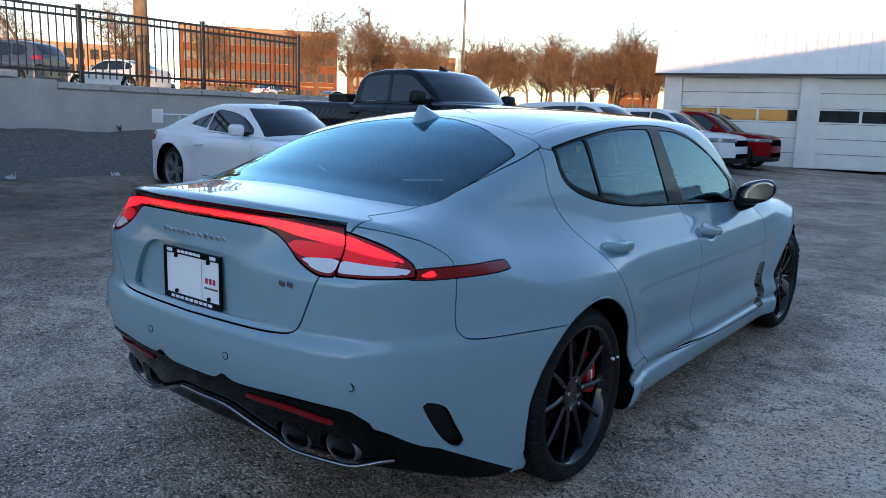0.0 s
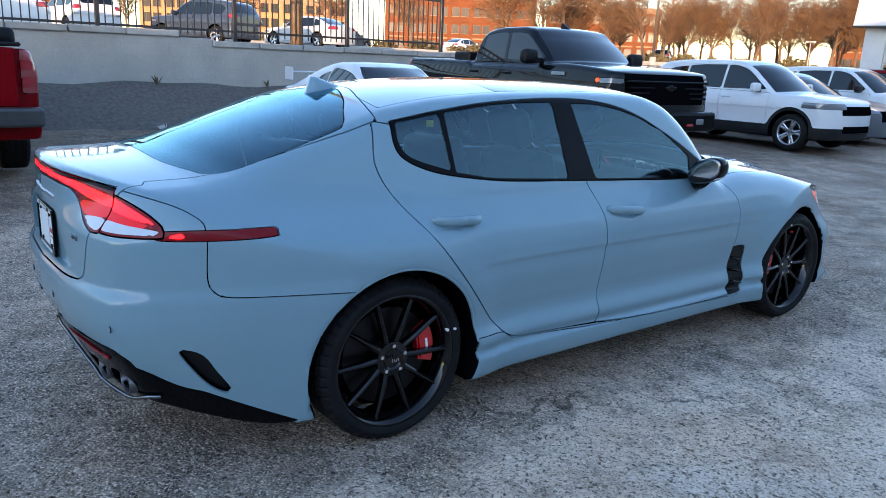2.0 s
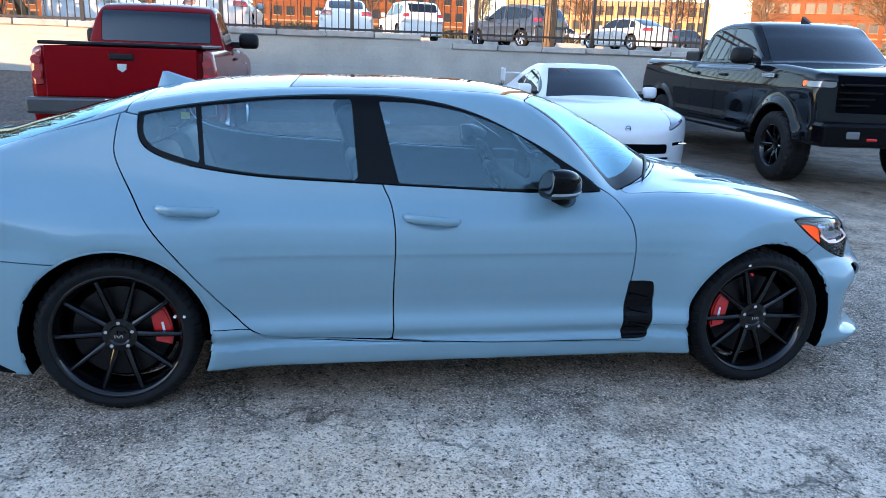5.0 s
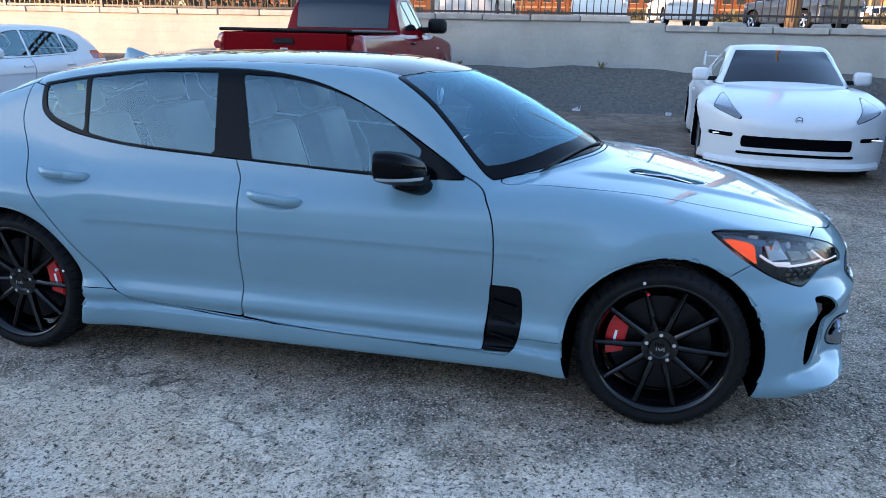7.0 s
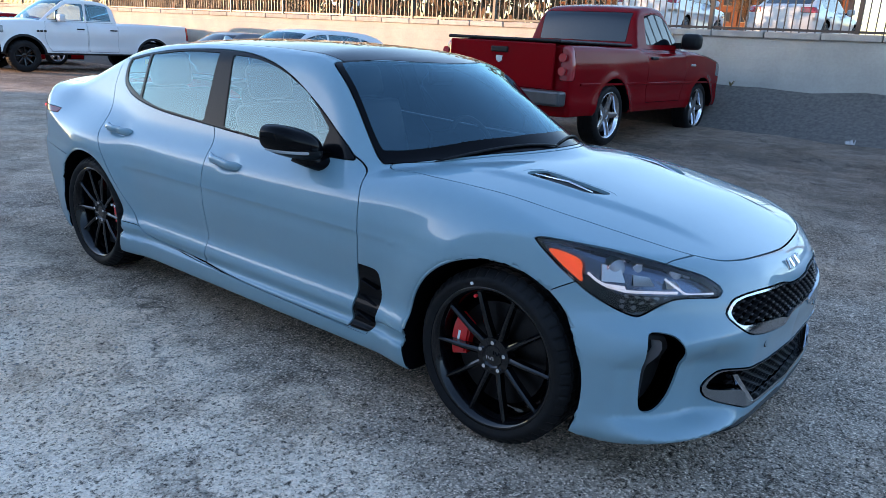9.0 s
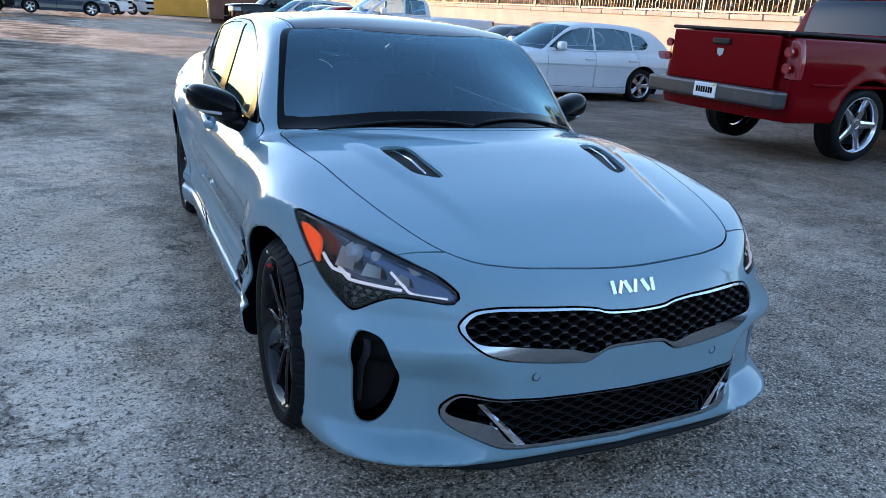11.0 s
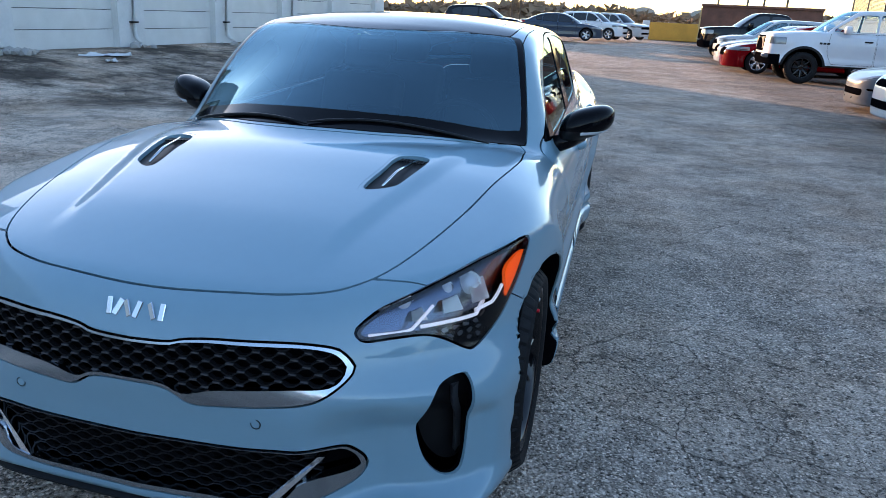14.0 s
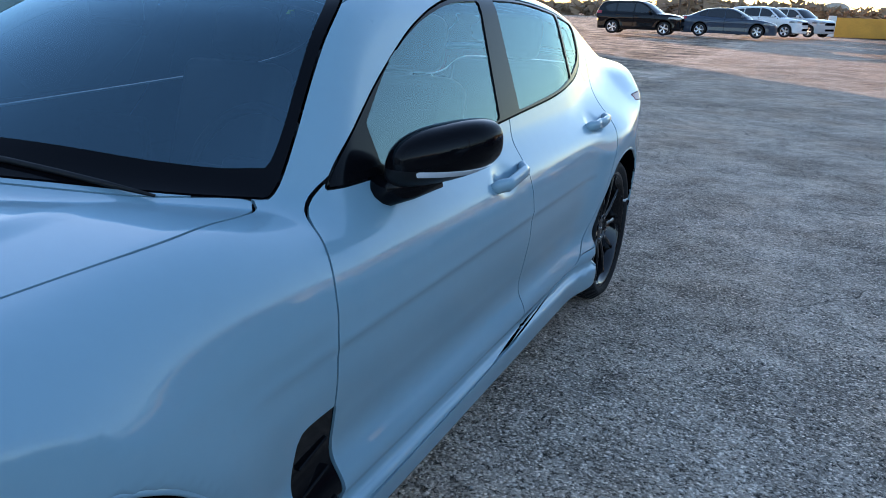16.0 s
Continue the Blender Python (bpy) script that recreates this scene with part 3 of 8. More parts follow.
def corner_point(u, v, s, inset):
    """The place on the front corner with diagonal coordinate u at height v, moved in by inset."""
    lo, hi = 0.3, 0.9
    for _ in range(24):
        x = (lo + hi) / 2
        if (surf_front(x, v) - x) * 0.7071 > u:
            lo = x
        else:
            hi = x
    return s * (x - inset * 0.6), surf_front(x, v) - inset * 0.8, v


GAP = 0.0028
K = car_skin
rest = K.faces
# wheel housings
for end in (-1, 1):
    val = lambda V: np.where(V[:, 1] * end > 0.9, np.sqrt((V[:, 1] - end * AXLE) ** 2 + (V[:, 2] - HUB_Z) ** 2) - 0.382, 1.0)
    piece, rest = K.take(rest, val)
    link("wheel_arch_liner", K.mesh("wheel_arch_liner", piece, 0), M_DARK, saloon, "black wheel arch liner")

liner = []
body = {}
DLO = [(-1.362, 1.238), (-1.36, 1.15), (-1.325, 1.095), (-1.22, 1.048), (-1.07, 1.017), (-0.82, 0.988), (-0.46, 0.969), (-0.07, 0.95), (0.35, 0.932), (0.645, 0.936), (0.59, 0.985), (0.505, 1.04), (0.33, 1.142), (0.095, 1.252), (-0.14, 1.312), (-0.43, 1.331), (-0.82, 1.315), (-1.12, 1.28)]
PANES = {
    "front_door_window": ([(-0.365, 1.312), (-0.283, 0.968), (0.1, 0.951), (0.44, 0.945), (0.455, 1.045), (0.285, 1.162), (0.075, 1.251), (-0.15, 1.301)], (0, 1, 3, 4)),
    "rear_door_window": ([(-1.108, 1.274), (-1.094, 1.036), (-0.87, 1.003), (-0.458, 0.978), (-0.483, 1.316), (-0.78, 1.309)], (0, 1, 3, 4)),
    "quarter_window": ([(-1.34, 1.234), (-1.338, 1.155), (-1.288, 1.098), (-1.112, 1.041), (-1.130, 1.270)], (0, 3, 4)),
}
DOOR_R = [(-0.40, 1.2), (-0.358, 0.98), (-0.318, 0.88), (-0.305, 0.75), (-0.308, 0.56), (-0.306, 0.36), (-0.31, 0.289), (-0.6, 0.303), (-0.80, 0.316), (-0.87, 0.333), (-0.93, 0.37), (-1.013, 0.456), (-1.174, 0.651), (-1.308, 0.819), (-1.412, 0.971), (-1.452, 1.06), (-1.456, 1.12), (-1.436, 1.24), (-1.2, 1.2)]
DOOR_F = [(-0.40, 1.2), (-0.358, 0.98), (-0.318, 0.88), (-0.305, 0.75), (-0.308, 0.56), (-0.306, 0.36), (-0.31, 0.289), (0.15, 0.268), (0.757, 0.262), (0.768, 0.402), (0.785, 0.599), (0.780, 0.758), (0.745, 0.856), (0.66, 0.938), (0.3, 1.1)]
VENT = [(0.776, 0.54), (0.875, 0.537), (0.90, 0.515), (0.907, 0.44), (0.905, 0.372), (0.89, 0.298), (0.86, 0.268), (0.757, 0.262), (0.768, 0.355)]
SKIRT = [(-1.15, 0.365), (-0.935, 0.362), (-0.87, 0.326), (-0.8, 0.309), (-0.31, 0.282), (0.75, 0.255), (0.86, 0.26), (0.905, 0.325), (1.12, 0.338), (1.15, 0.05), (-1.2, 0.05)]
REAR_DUCT = [(-2.255, 0.498), (-2.225, 0.505), (-2.18, 0.482), (-2.14, 0.42), (-2.092, 0.343), (-2.125, 0.336), (-2.187, 0.392)]
SIDE_LAMP = [(-2.275, 0.909), (-1.938, 0.905), (-1.923, 0.892), (-1.940, 0.878), (-2.275, 0.879)]
for s in (1, -1):
    piece, rest = K.take(rest, on_side(DLO, s, (0, 9)), GAP)
    for name, (pts, sharp) in PANES.items():
        pane, piece = K.take(piece, on_side(pts, s, sharp), 0.0)
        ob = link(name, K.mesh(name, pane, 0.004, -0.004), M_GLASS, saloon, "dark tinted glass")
        ob.visible_shadow = False
    link("window_surround", K.mesh("window_surround", piece, 0.012), M_PILLAR, saloon, "gloss black window surround and pillar")

# glass on top
SHIELD = mirrored([(0.0, 0.512), (0.2, 0.475), (0.38, 0.40), (0.57, 0.315), (0.615, 0.335), (0.66, 0.49), (0.715, 0.715), (0.69, 0.78), (0.55, 0.93), (0.37, 1.055), (0.2, 1.135), (0.0, 1.165)])
piece, rest = K.take(rest, on_top(SHIELD, 0.9), GAP)
shield_in, frit = K.take(piece, on_top([(x * 0.955, 0.62 + (y - 0.62) * 0.86 - 0.02) for x, y in SHIELD], 0.9))
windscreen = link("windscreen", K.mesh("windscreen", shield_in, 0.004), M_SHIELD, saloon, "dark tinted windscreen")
windscreen.visible_shadow = False
link("windscreen_border", K.mesh("windscreen_border", frit, 0.006), M_GLOSS, windscreen)
PANO = mirrored([(0.0, 0.505), (0.2, 0.468), (0.37, 0.392), (0.555, 0.33), (0.57, -0.1), (0.555, -0.745), (0.3, -0.715), (0.0, -0.70)])
piece, rest = K.take(rest, on_top(PANO, 1.2, (3, 5, 8, 10)), GAP)
link("roof_glass", K.mesh("roof_glass", piece, 0.006), M_PANO, saloon, "gloss black glass roof panel")
REAR_GLASS = mirrored([(0.0, -2.16), (0.32, -2.158), (0.52, -2.1), (0.582, -2.055), (0.6, -1.95), (0.612, -1.6), (0.585, -1.53), (0.478, -1.469), (0.3, -1.375), (0.0, -1.275)])
HATCH_TOP = mirrored([(0.0, -2.8), (0.56, -2.8), (0.568, -2.36), (0.585, -2.078), (0.63, -1.612), (0.635, -1.41), (0.568, -1.40), (0.364, -1.338), (0.15, -1.26), (0.0, -1.235)])
rear_pane, rest = K.take(rest, on_top(REAR_GLASS, 0.98), GAP)
# hood with vents
HOOD = mirrored([(0.0, 1.185), (0.2, 1.155), (0.37, 1.075), (0.56, 0.945), (0.705, 0.775), (0.735, 0.95), (0.738, 1.1), (0.705, 1.35), (0.665, 1.6), (0.612, 1.82), (0.55, 1.98), (0.48, 2.065), (0.39, 2.11), (0.26, 2.14), (0.0, 2.162)])
hood, rest = K.take(rest, on_top(HOOD, 0.6), GAP)
HVENT = [(0.487, 1.285), (0.376, 1.298), (0.353, 1.45), (0.341, 1.622), (0.43, 1.578), (0.46, 1.5)]

# front
GRILLE = mirrored([(0.0, 0.648), (0.098, 0.651), (0.143, 0.661), (0.234, 0.669), (0.387, 0.671), (0.481, 0.662), (0.515, 0.643), (0.535, 0.612), (0.504, 0.573), (0.448, 0.541), (0.354, 0.525), (0.232, 0.512), (0.171, 0.507), (0.141, 0.516), (0.096, 0.541), (0.0, 0.547)])
GRILLE_HOLE = mirrored([(0.0, 0.640), (0.098, 0.643), (0.14, 0.653), (0.234, 0.66), (0.4, 0.661), (0.47, 0.654), (0.5, 0.64), (0.518, 0.613), (0.49, 0.577), (0.385, 0.569), (0.232, 0.555), (0.145, 0.534), (0.092, 0.553), (0.0, 0.556)])
INTAKE = mirrored([(0.0, 0.398), (0.263, 0.401), (0.387, 0.41), (0.497, 0.411), (0.532, 0.391), (0.557, 0.346), (0.533, 0.302), (0.453, 0.271), (0.358, 0.248), (0.168, 0.241), (0.0, 0.239)])
INTAKE_HOLE = mirrored([(0.0, 0.394), (0.263, 0.397), (0.387, 0.405), (0.49, 0.405), (0.524, 0.388), (0.543, 0.347), (0.52, 0.334), (0.43, 0.325), (0.36, 0.264), (0.168, 0.256), (0.0, 0.254)])
grille_ring, rest = K.take(rest, on_front(GRILLE), GAP)
grille_hole, grille_ring = K.take(grille_ring, on_front(GRILLE_HOLE))
intake_ring, rest = K.take(rest, on_front(INTAKE), GAP)
intake_hole, intake_ring = K.take(intake_ring, on_front(INTAKE_HOLE))
DUCT = [(0.862, 0.55), (0.885, 0.572), (0.955, 0.562), (0.992, 0.515), (0.998, 0.455), (0.988, 0.39), (0.965, 0.33), (0.925, 0.288), (0.88, 0.285), (0.862, 0.32), (0.857, 0.42)]
HEADLAMP = [(1.135, 0.692), (1.123, 0.704), (1.074, 0.732), (1.01, 0.752), (0.89, 0.781), (0.76, 0.805), (0.65, 0.816), (0.55, 0.82), (0.52, 0.812), (0.56, 0.77), (0.61, 0.724), (0.69, 0.665), (0.76, 0.63), (0.82, 0.611), (0.85, 0.615), (0.90, 0.643), (0.94, 0.662), (0.98, 0.671), (1.05, 0.672), (1.11, 0.67), (1.13, 0.677)]
front_parts = {}
for s in (1, -1):
    duct_val = on_corner(DUCT, s, 1)
    duct, rest = K.take(rest, lambda V: np.maximum(duct_val(V), 1.9 - V[:, 1]), 0.0)
    lamp, rest = K.take(rest, on_corner(HEADLAMP, s, 1, (8,)), GAP)
    front_parts[s] = (duct, lamp)

# rear
TAIL_BAR = mirrored([(0.0, 1.052), (0.3, 1.048), (0.575, 1.03), (0.592, 0.96), (0.60, 0.887), (0.547, 0.887), (0.465, 0.92), (0.405, 0.965), (0.355, 0.993), (0.28, 1.003), (0.0, 1.007)])
TAIL_END = [(1.285, 1.012), (1.2, 0.988), (1.133, 0.961), (1.076, 0.922), (1.068, 0.887), (1.15, 0.887), (1.295, 0.889)]
bar, rest = K.take(rest, on_rear(TAIL_BAR, (2, 4, 17, 19)), GAP)
tail_parts = {}
for s in (1, -1):
    tail_parts[s], rest = K.take(rest, on_corner(TAIL_END, s, -1, (0, 4, 6)), GAP)
HATCH_REAR = mirrored([(0.0, 0.692), (0.3, 0.694), (0.43, 0.699), (0.475, 0.712), (0.505, 0.76), (0.556, 0.88), (0.59, 0.98), (0.585, 1.2), (0.0, 1.3)])
hatch_top, hatch_rear = on_top(HATCH_TOP, 1.0, (1, 5, 13, 17)), on_rear(HATCH_REAR)
hatch, rest = K.take(rest, lambda V: np.minimum(np.where(V[:, 1] > -2.3, hatch_top(V), 1.0), np.where(V[:, 1] <= -2.28, hatch_rear(V), 1.0)), GAP)
RECESS = mirrored([(0.0, 0.905), (0.17, 0.902), (0.27, 0.875), (0.37, 0.74), (0.355, 0.718), (0.25, 0.712), (0.0, 0.710)])
recess, hatch = K.take(hatch, on_rear(RECESS))
DIFFUSER = mirrored([(0.0, 0.493), (0.12, 0.494), (0.175, 0.519), (0.235, 0.502), (0.43, 0.51), (0.62, 0.505), (0.675, 0.485), (0.735, 0.41), (0.80, 0.34), (0.95, 0.30), (0.95, 0.0), (0.0, 0.0)])
diffuser_rear = on_rear(DIFFUSER, ymax=-1.86)
diffuser, rest = K.take(rest, lambda V: np.maximum(diffuser_rear(V), np.where(np.abs(V[:, 0]) > 0.70, V[:, 2] - 0.185 - 0.50 * np.clip(-1.86 - V[:, 1], 0, 1), -1.0)), 0.0)

for s in (1, -1):
    side_lamp, rest = K.take(rest, on_side(SIDE_LAMP, s), GAP * 0.6)
    link("side_marker_lamp", K.mesh("side_marker_lamp", side_lamp, 0.006, 0.001), M_TAILRED, saloon, "dark red side marker strip")
    spot, _ = K.take(side_lamp, on_side([(-2.262, 0.902), (-2.215, 0.902), (-2.215, 0.886), (-2.262, 0.886)], s, range(4), 2))
    if len(spot):
        link("lit_spot", K.mesh("lit_spot", spot, 0.0, 0.0025), M_TAILGLOW, saloon, "lit red side marker bulb")
    duct, rest = K.take(rest, on_side(REAR_DUCT, s), 0.0)
    link("rear_duct", K.mesh("rear_duct", duct, 0.0, -0.03), M_SATIN, saloon, "black rear bumper vent")
    vent, rest = K.take(rest, on_side(VENT, s, (0, 7)), GAP * 0.5)
    body.setdefault("vent", []).append((s, vent))
    for name, pts, sharp in (("front_door", DOOR_F, (0, 6, 8, 14)), ("rear_door", DOOR_R, (0, 6, 17, 18))):
        piece, rest = K.take(rest, on_side(pts, s, sharp), GAP)
        liner.append(piece)
        body[name, s] = link(name, K.mesh(name, piece, 0.01), M_GREY, saloon)
    piece, rest = K.take(rest, on_side(SKIRT, s, (0, 8)), GAP * 0.6)
    liner.append(piece)
    link("side_skirt", K.mesh("side_skirt", piece, 0.01), M_GREY, saloon)
BUMPER_R = [(-2.9, 1.10), (-2.45, 1.04), (-2.26, 0.995), (-2.17, 0.945), (-2.155, 0.9), (-2.16, 0.75), (-2.14, 0.702), (-2.09, 0.684), (-1.92, 0.672), (-1.5, 0.65), (-1.5, 0.0), (-2.9, 0.0)]
BUMPER_F = [(1.45, 0.505), (1.745, 0.692), (1.95, 0.76), (2.05, 0.79), (2.5, 0.8), (2.5, 0.0), (1.45, 0.0)]
rd, fd = outline(BUMPER_R, 6, (0, 9, 10, 11)), outline(BUMPER_F, 6, (0, 4, 5, 6))
rear_bumper, rest = K.take(rest, lambda V: np.where(V[:, 1] < -1.2, rd(V[:, 1], V[:, 2]), 1.0), GAP * 0.7)
front_bumper, rest = K.take(rest, lambda V: np.where(V[:, 1] > 1.2, fd(V[:, 1], V[:, 2]), 1.0), GAP * 0.7)
roof_rear = on_top(mirrored([(0.0, 2.0), (0.585, 2.0), (0.56, -1.36), (0.364, -1.336), (0.15, -1.258), (0.0, -1.233)]), 1.25, (1, 2))
roof_piece, rest = K.take(rest, roof_rear, GAP * 0.7)
for name, faces in (("rear_bumper", rear_bumper), ("front_bumper", front_bumper), ("roof_panel", roof_piece), ("body_shell", rest)):
    liner.append(faces)
    link(name, K.mesh(name, faces, 0.01), M_GREY, saloon)
liner += [hatch, hood]
# added sheet under the skin, painted as dark as the shade in the gaps
link("inner_structure", K.mesh("inner_structure", np.concatenate(liner), 0.0, -0.022), M_DARK, saloon, "near-black sheet inside the skin, shade of the panel gaps in its colour")
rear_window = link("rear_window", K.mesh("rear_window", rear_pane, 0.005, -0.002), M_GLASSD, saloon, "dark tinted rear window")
rear_window.visible_shadow = False
tailgate = link("tailgate", K.mesh("tailgate", hatch, 0.012), M_GREY, saloon)

# hood vents
for s in (1, -1):
    pts = [(s * x, y) for x, y in HVENT]
    piece, hood = K.take(hood, on_top(pts, 0.6, (), 8), 0.0)
    well = link("hood_vent", K.mesh("hood_vent", piece, 0.0, -0.016), M_SATIN, saloon, "black bonnet vent with a bright bar")
    ring, _ = K.take(piece, on_top(pts, 0.6))
    inner, ring = K.take(ring, on_top([(s * 0.41 + (x - s * 0.41) * 0.84, 1.45 + (y - 1.45) * 0.9) for x, y in pts], 0.6))
    link("vent_frame", K.mesh("vent_frame", ring, 0.014, -0.001), M_GREY, well)
    bm = bmesh.new()
    za, zb = surf_top(s * 0.43, 1.31), surf_top(s * 0.395, 1.56)
    add_tube(bm, [(s * 0.432, 1.31, za - 0.008), (s * 0.41, 1.45, (za + zb) / 2), (s * 0.395, 1.55, zb - 0.008)], [0.004, 0.0055, 0.004], 8)
    part("vent_bar", bm, M_CHROME, well, smooth=True)
    for k in range(9):
        bm = bmesh.new()
        xx = s * (0.385 + 0.0105 * k)
        add_box(bm, (xx - 0.0022, 1.30, surf_top(xx, 1.31) - 0.014), (xx + 0.0022, 1.345, surf_top(xx, 1.34) - 0.006))
        part("vent_fin", bm, M_SATIN, well)
hood_ob = link("bonnet", K.mesh("bonnet", hood, 0.012), M_GREY, saloon)

# grille and intake, with cell mesh
ring_g = link("grille_surround", K.mesh("grille_surround", grille_ring, 0.03, 0.003), M_SATINCHROME, saloon, "satin chrome grille surround")
# near-black sheets behind the holes carry the shade of the depth as colour
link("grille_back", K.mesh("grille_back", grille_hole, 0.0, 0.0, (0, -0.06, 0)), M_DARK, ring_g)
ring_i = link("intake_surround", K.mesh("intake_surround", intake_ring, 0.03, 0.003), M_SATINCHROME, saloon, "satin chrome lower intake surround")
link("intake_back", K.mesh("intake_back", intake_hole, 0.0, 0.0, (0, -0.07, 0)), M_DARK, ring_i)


def cell_mesh(hole, z0, z1, dz, dx, back, xmax, bright, parent, name):
    inside = outline(hole, 6)
    bars, dashes = bmesh.new(), bmesh.new()
    ys = {}

    def place(x, z):
        key = (round(x, 3), round(z, 3))
        if key not in ys:
            ys[key] = surf_front(x, z) - back
        return ys[key]

    def ok(x, z):
        return inside(np.array([x]), np.array([z]))[0] < 0.004

    row = 0
    z = z0
    while z < z1:
        n = int(xmax / dx) + 1
        for k in range(-n, n):
            up = ((k + 2 * (row % 2)) % 4) in (0, 1)
            nxt = ((k + 1 + 2 * (row % 2)) % 4) in (0, 1)
            xa, xb = k * dx, (k + 1) * dx
            a, b = z + (dz * 0.28 if up else -dz * 0.28), z + (dz * 0.28 if nxt else -dz * 0.28)
            if ok(xa, a) and ok(xb, b):
                ya, yb = place(xa, a), place(xb, b)
                t = 0.0022
                v = [bars.verts.new(p) for p in ((xa, ya, a - t), (xb, yb, b - t), (xb, yb, b + t), (xa, ya, a + t), (xa, ya - 0.014, a - t), (xb, yb - 0.014, b - t), (xb, yb - 0.014, b + t), (xa, ya - 0.014, a + t))]
                for q in ((0, 3, 2, 1), (3, 7, 6, 2), (0, 1, 5, 4)):
                    bars.faces.new([v[i] for i in q])
                if bright and up and nxt and ok((xa + xb) / 2, a + 0.004):
                    add_box(dashes, (xa - dx * 0.15, ya - 0.001, a + 0.0015), (xb + dx * 0.15, ya + 0.0035, a + 0.005))
        z += dz
        row += 1
    ob = part(name, bars, M_SATIN, parent)
    if bright:
        part("cell_accents", dashes, bright, ob, kind="stuff")
    else:
        dashes.free()
    return ob


M_ACCENT = material("grey_satin_accent", (0.13, 0.13, 0.14), 0.3, metal=0.7)
cell_mesh(GRILLE_HOLE, 0.53, 0.67, 0.0155, 0.0145, 0.012, 0.53, M_ACCENT, ring_g, "grille_mesh")
cell_mesh(INTAKE_HOLE, 0.262, 0.405, 0.0155, 0.017, 0.03, 0.45, None, ring_i, "intake_mesh")
for s in (1, -1):
    bm = bmesh.new()
    pts = [(0.462, 0.392), (0.475, 0.388), (0.352, 0.252), (0.322, 0.252)]
    add_prism(bm, [(s * u, v) for u, v in pts], -0.035, 0.004, lambda u, v, d: (u, surf_front(u, v) + d - 0.003, v))
    part("intake_blade", bm, M_CHROME, ring_i, "dark chrome diagonal blade")
    duct, lamp = front_parts[s]
    pocket = link("front_duct", K.mesh("front_duct", duct, 0.0, 0.0, (-s * 0.02, -0.075, 0)), M_SATIN, saloon, "black front bumper air duct")
    bm = bmesh.new()
    rows = []
    for z in np.linspace(0.33, 0.54, 10):
        x = 0.735 + 0.02 * (0.54 - z)
        y = surf_front(x, z) - 0.055
        rows.append([bm.verts.new(p) for p in ((s * x, y, z), (s * (x + 0.010), y + 0.014, z), (s * (x + 0.016), y - 0.02, z))])
    for a, b in zip(rows, rows[1:]):
        for i in range(3):
            bm.faces.new((a[i], a[(i + 1) % 3], b[(i + 1) % 3], b[i]))
    bmesh.ops.recalc_face_normals(bm, faces=bm.faces)
    part("duct_blade", bm, M_ACCENT, pocket)
    # headlamp
    lens = link("headlamp", K.mesh("headlamp", lamp, 0.008), M_CLEAR, saloon, "clear headlamp with white light guides and amber marker")
    lens.visible_shadow = False
    link("lamp_housing", K.mesh("lamp_housing", lamp, 0.0, -0.045), M_LAMPBLUE, lens)
    seal, _ = K.take(lamp, on_corner(HEADLAMP, s, 1, (8,)))
    inner, seal = K.take(lamp, lambda V, s=s: on_corner(HEADLAMP, s, 1, (8,))(V) + 0.010)
    link("lamp_seal", K.mesh("lamp_seal", seal, 0.01, -0.003), M_GLOSS, lens)
    low, _ = K.take(lamp, on_corner([(1.13, 0.668), (1.0, 0.676), (0.89, 0.678), (0.79, 0.672), (0.745, 0.685), (0.685, 0.72), (0.64, 0.70), (0.78, 0.6), (0.9, 0.6), (1.13, 0.65)], s, 1))
    if len(low):
        link("lamp_lower_trim", K.mesh("lamp_lower_trim", low, 0.01, -0.012), M_GLOSS, lens)
    for i, (line, wd) in enumerate(((([(1.105, 0.679), (1.06, 0.679), (1.005, 0.681), (0.98, 0.694), (0.93, 0.727)]), 0.012), (([(0.973, 0.685), (0.89, 0.684), (0.80, 0.682), (0.755, 0.688), (0.716, 0.705), (0.686, 0.727)]), 0.014))):
        bm = bmesh.new()
        add_tube(bm, [corner_point(u, v, s, 0.009) for u, v in spline(line, 6, False)], wd * 0.36, 8)
        part("light_guide", bm, M_DRL, lens, smooth=True)
    amber, _ = K.take(lamp, on_corner([(0.66, 0.765), (0.6, 0.787), (0.553, 0.79), (0.572, 0.763), (0.625, 0.714), (0.675, 0.683), (0.664, 0.72)], s, 1, (2, 5)))
    if len(amber):
        link("amber_marker", K.mesh("amber_marker", amber, 0.01, -0.006), M_AMBER, lens)
    for (px, py, pz, r) in ((0.745, 1.872, 0.738, 0.034), (0.70, 1.925, 0.738, 0.02), (0.612, 2.02, 0.722, 0.026), (0.575, 2.045, 0.716, 0.017)):
        bm = bmesh.new()
        c = Vector((s * (px - 0.018), py - 0.03, pz))
        d = Vector((s * 0.45, 0.86, -0.05)).normalized()
        add_cyl(bm, c - d * 0.03, c, r * 1.15, r * 1.15, 20)
        cup = part("projector_ring", bm, M_CHROME, lens)
        bm = bmesh.new()
        bmesh.ops.create_uvsphere(bm, u_segments=20, v_segments=12, radius=r, matrix=Matrix.Translation(c - d * r * 0.35))
        part("projector_lens", bm, M_TAILCLEAR, cup, "clear projector lens", smooth=True)
    for u0, u1, v0, v1 in ((0.735, 0.805, 0.702, 0.748), (0.835, 0.90, 0.697, 0.722), (0.945, 0.99, 0.692, 0.710)):
        bm = bmesh.new()
        a = [corner_point(u, v, s, dep) for u, v, dep in ((u0, v0, 0.022), (u1, v0 + 0.004, 0.016), (u1 - 0.008, v1, 0.034), (u0 + 0.006, v1 + 0.004, 0.040))]
        lo = [bm.verts.new(p) for p in a]
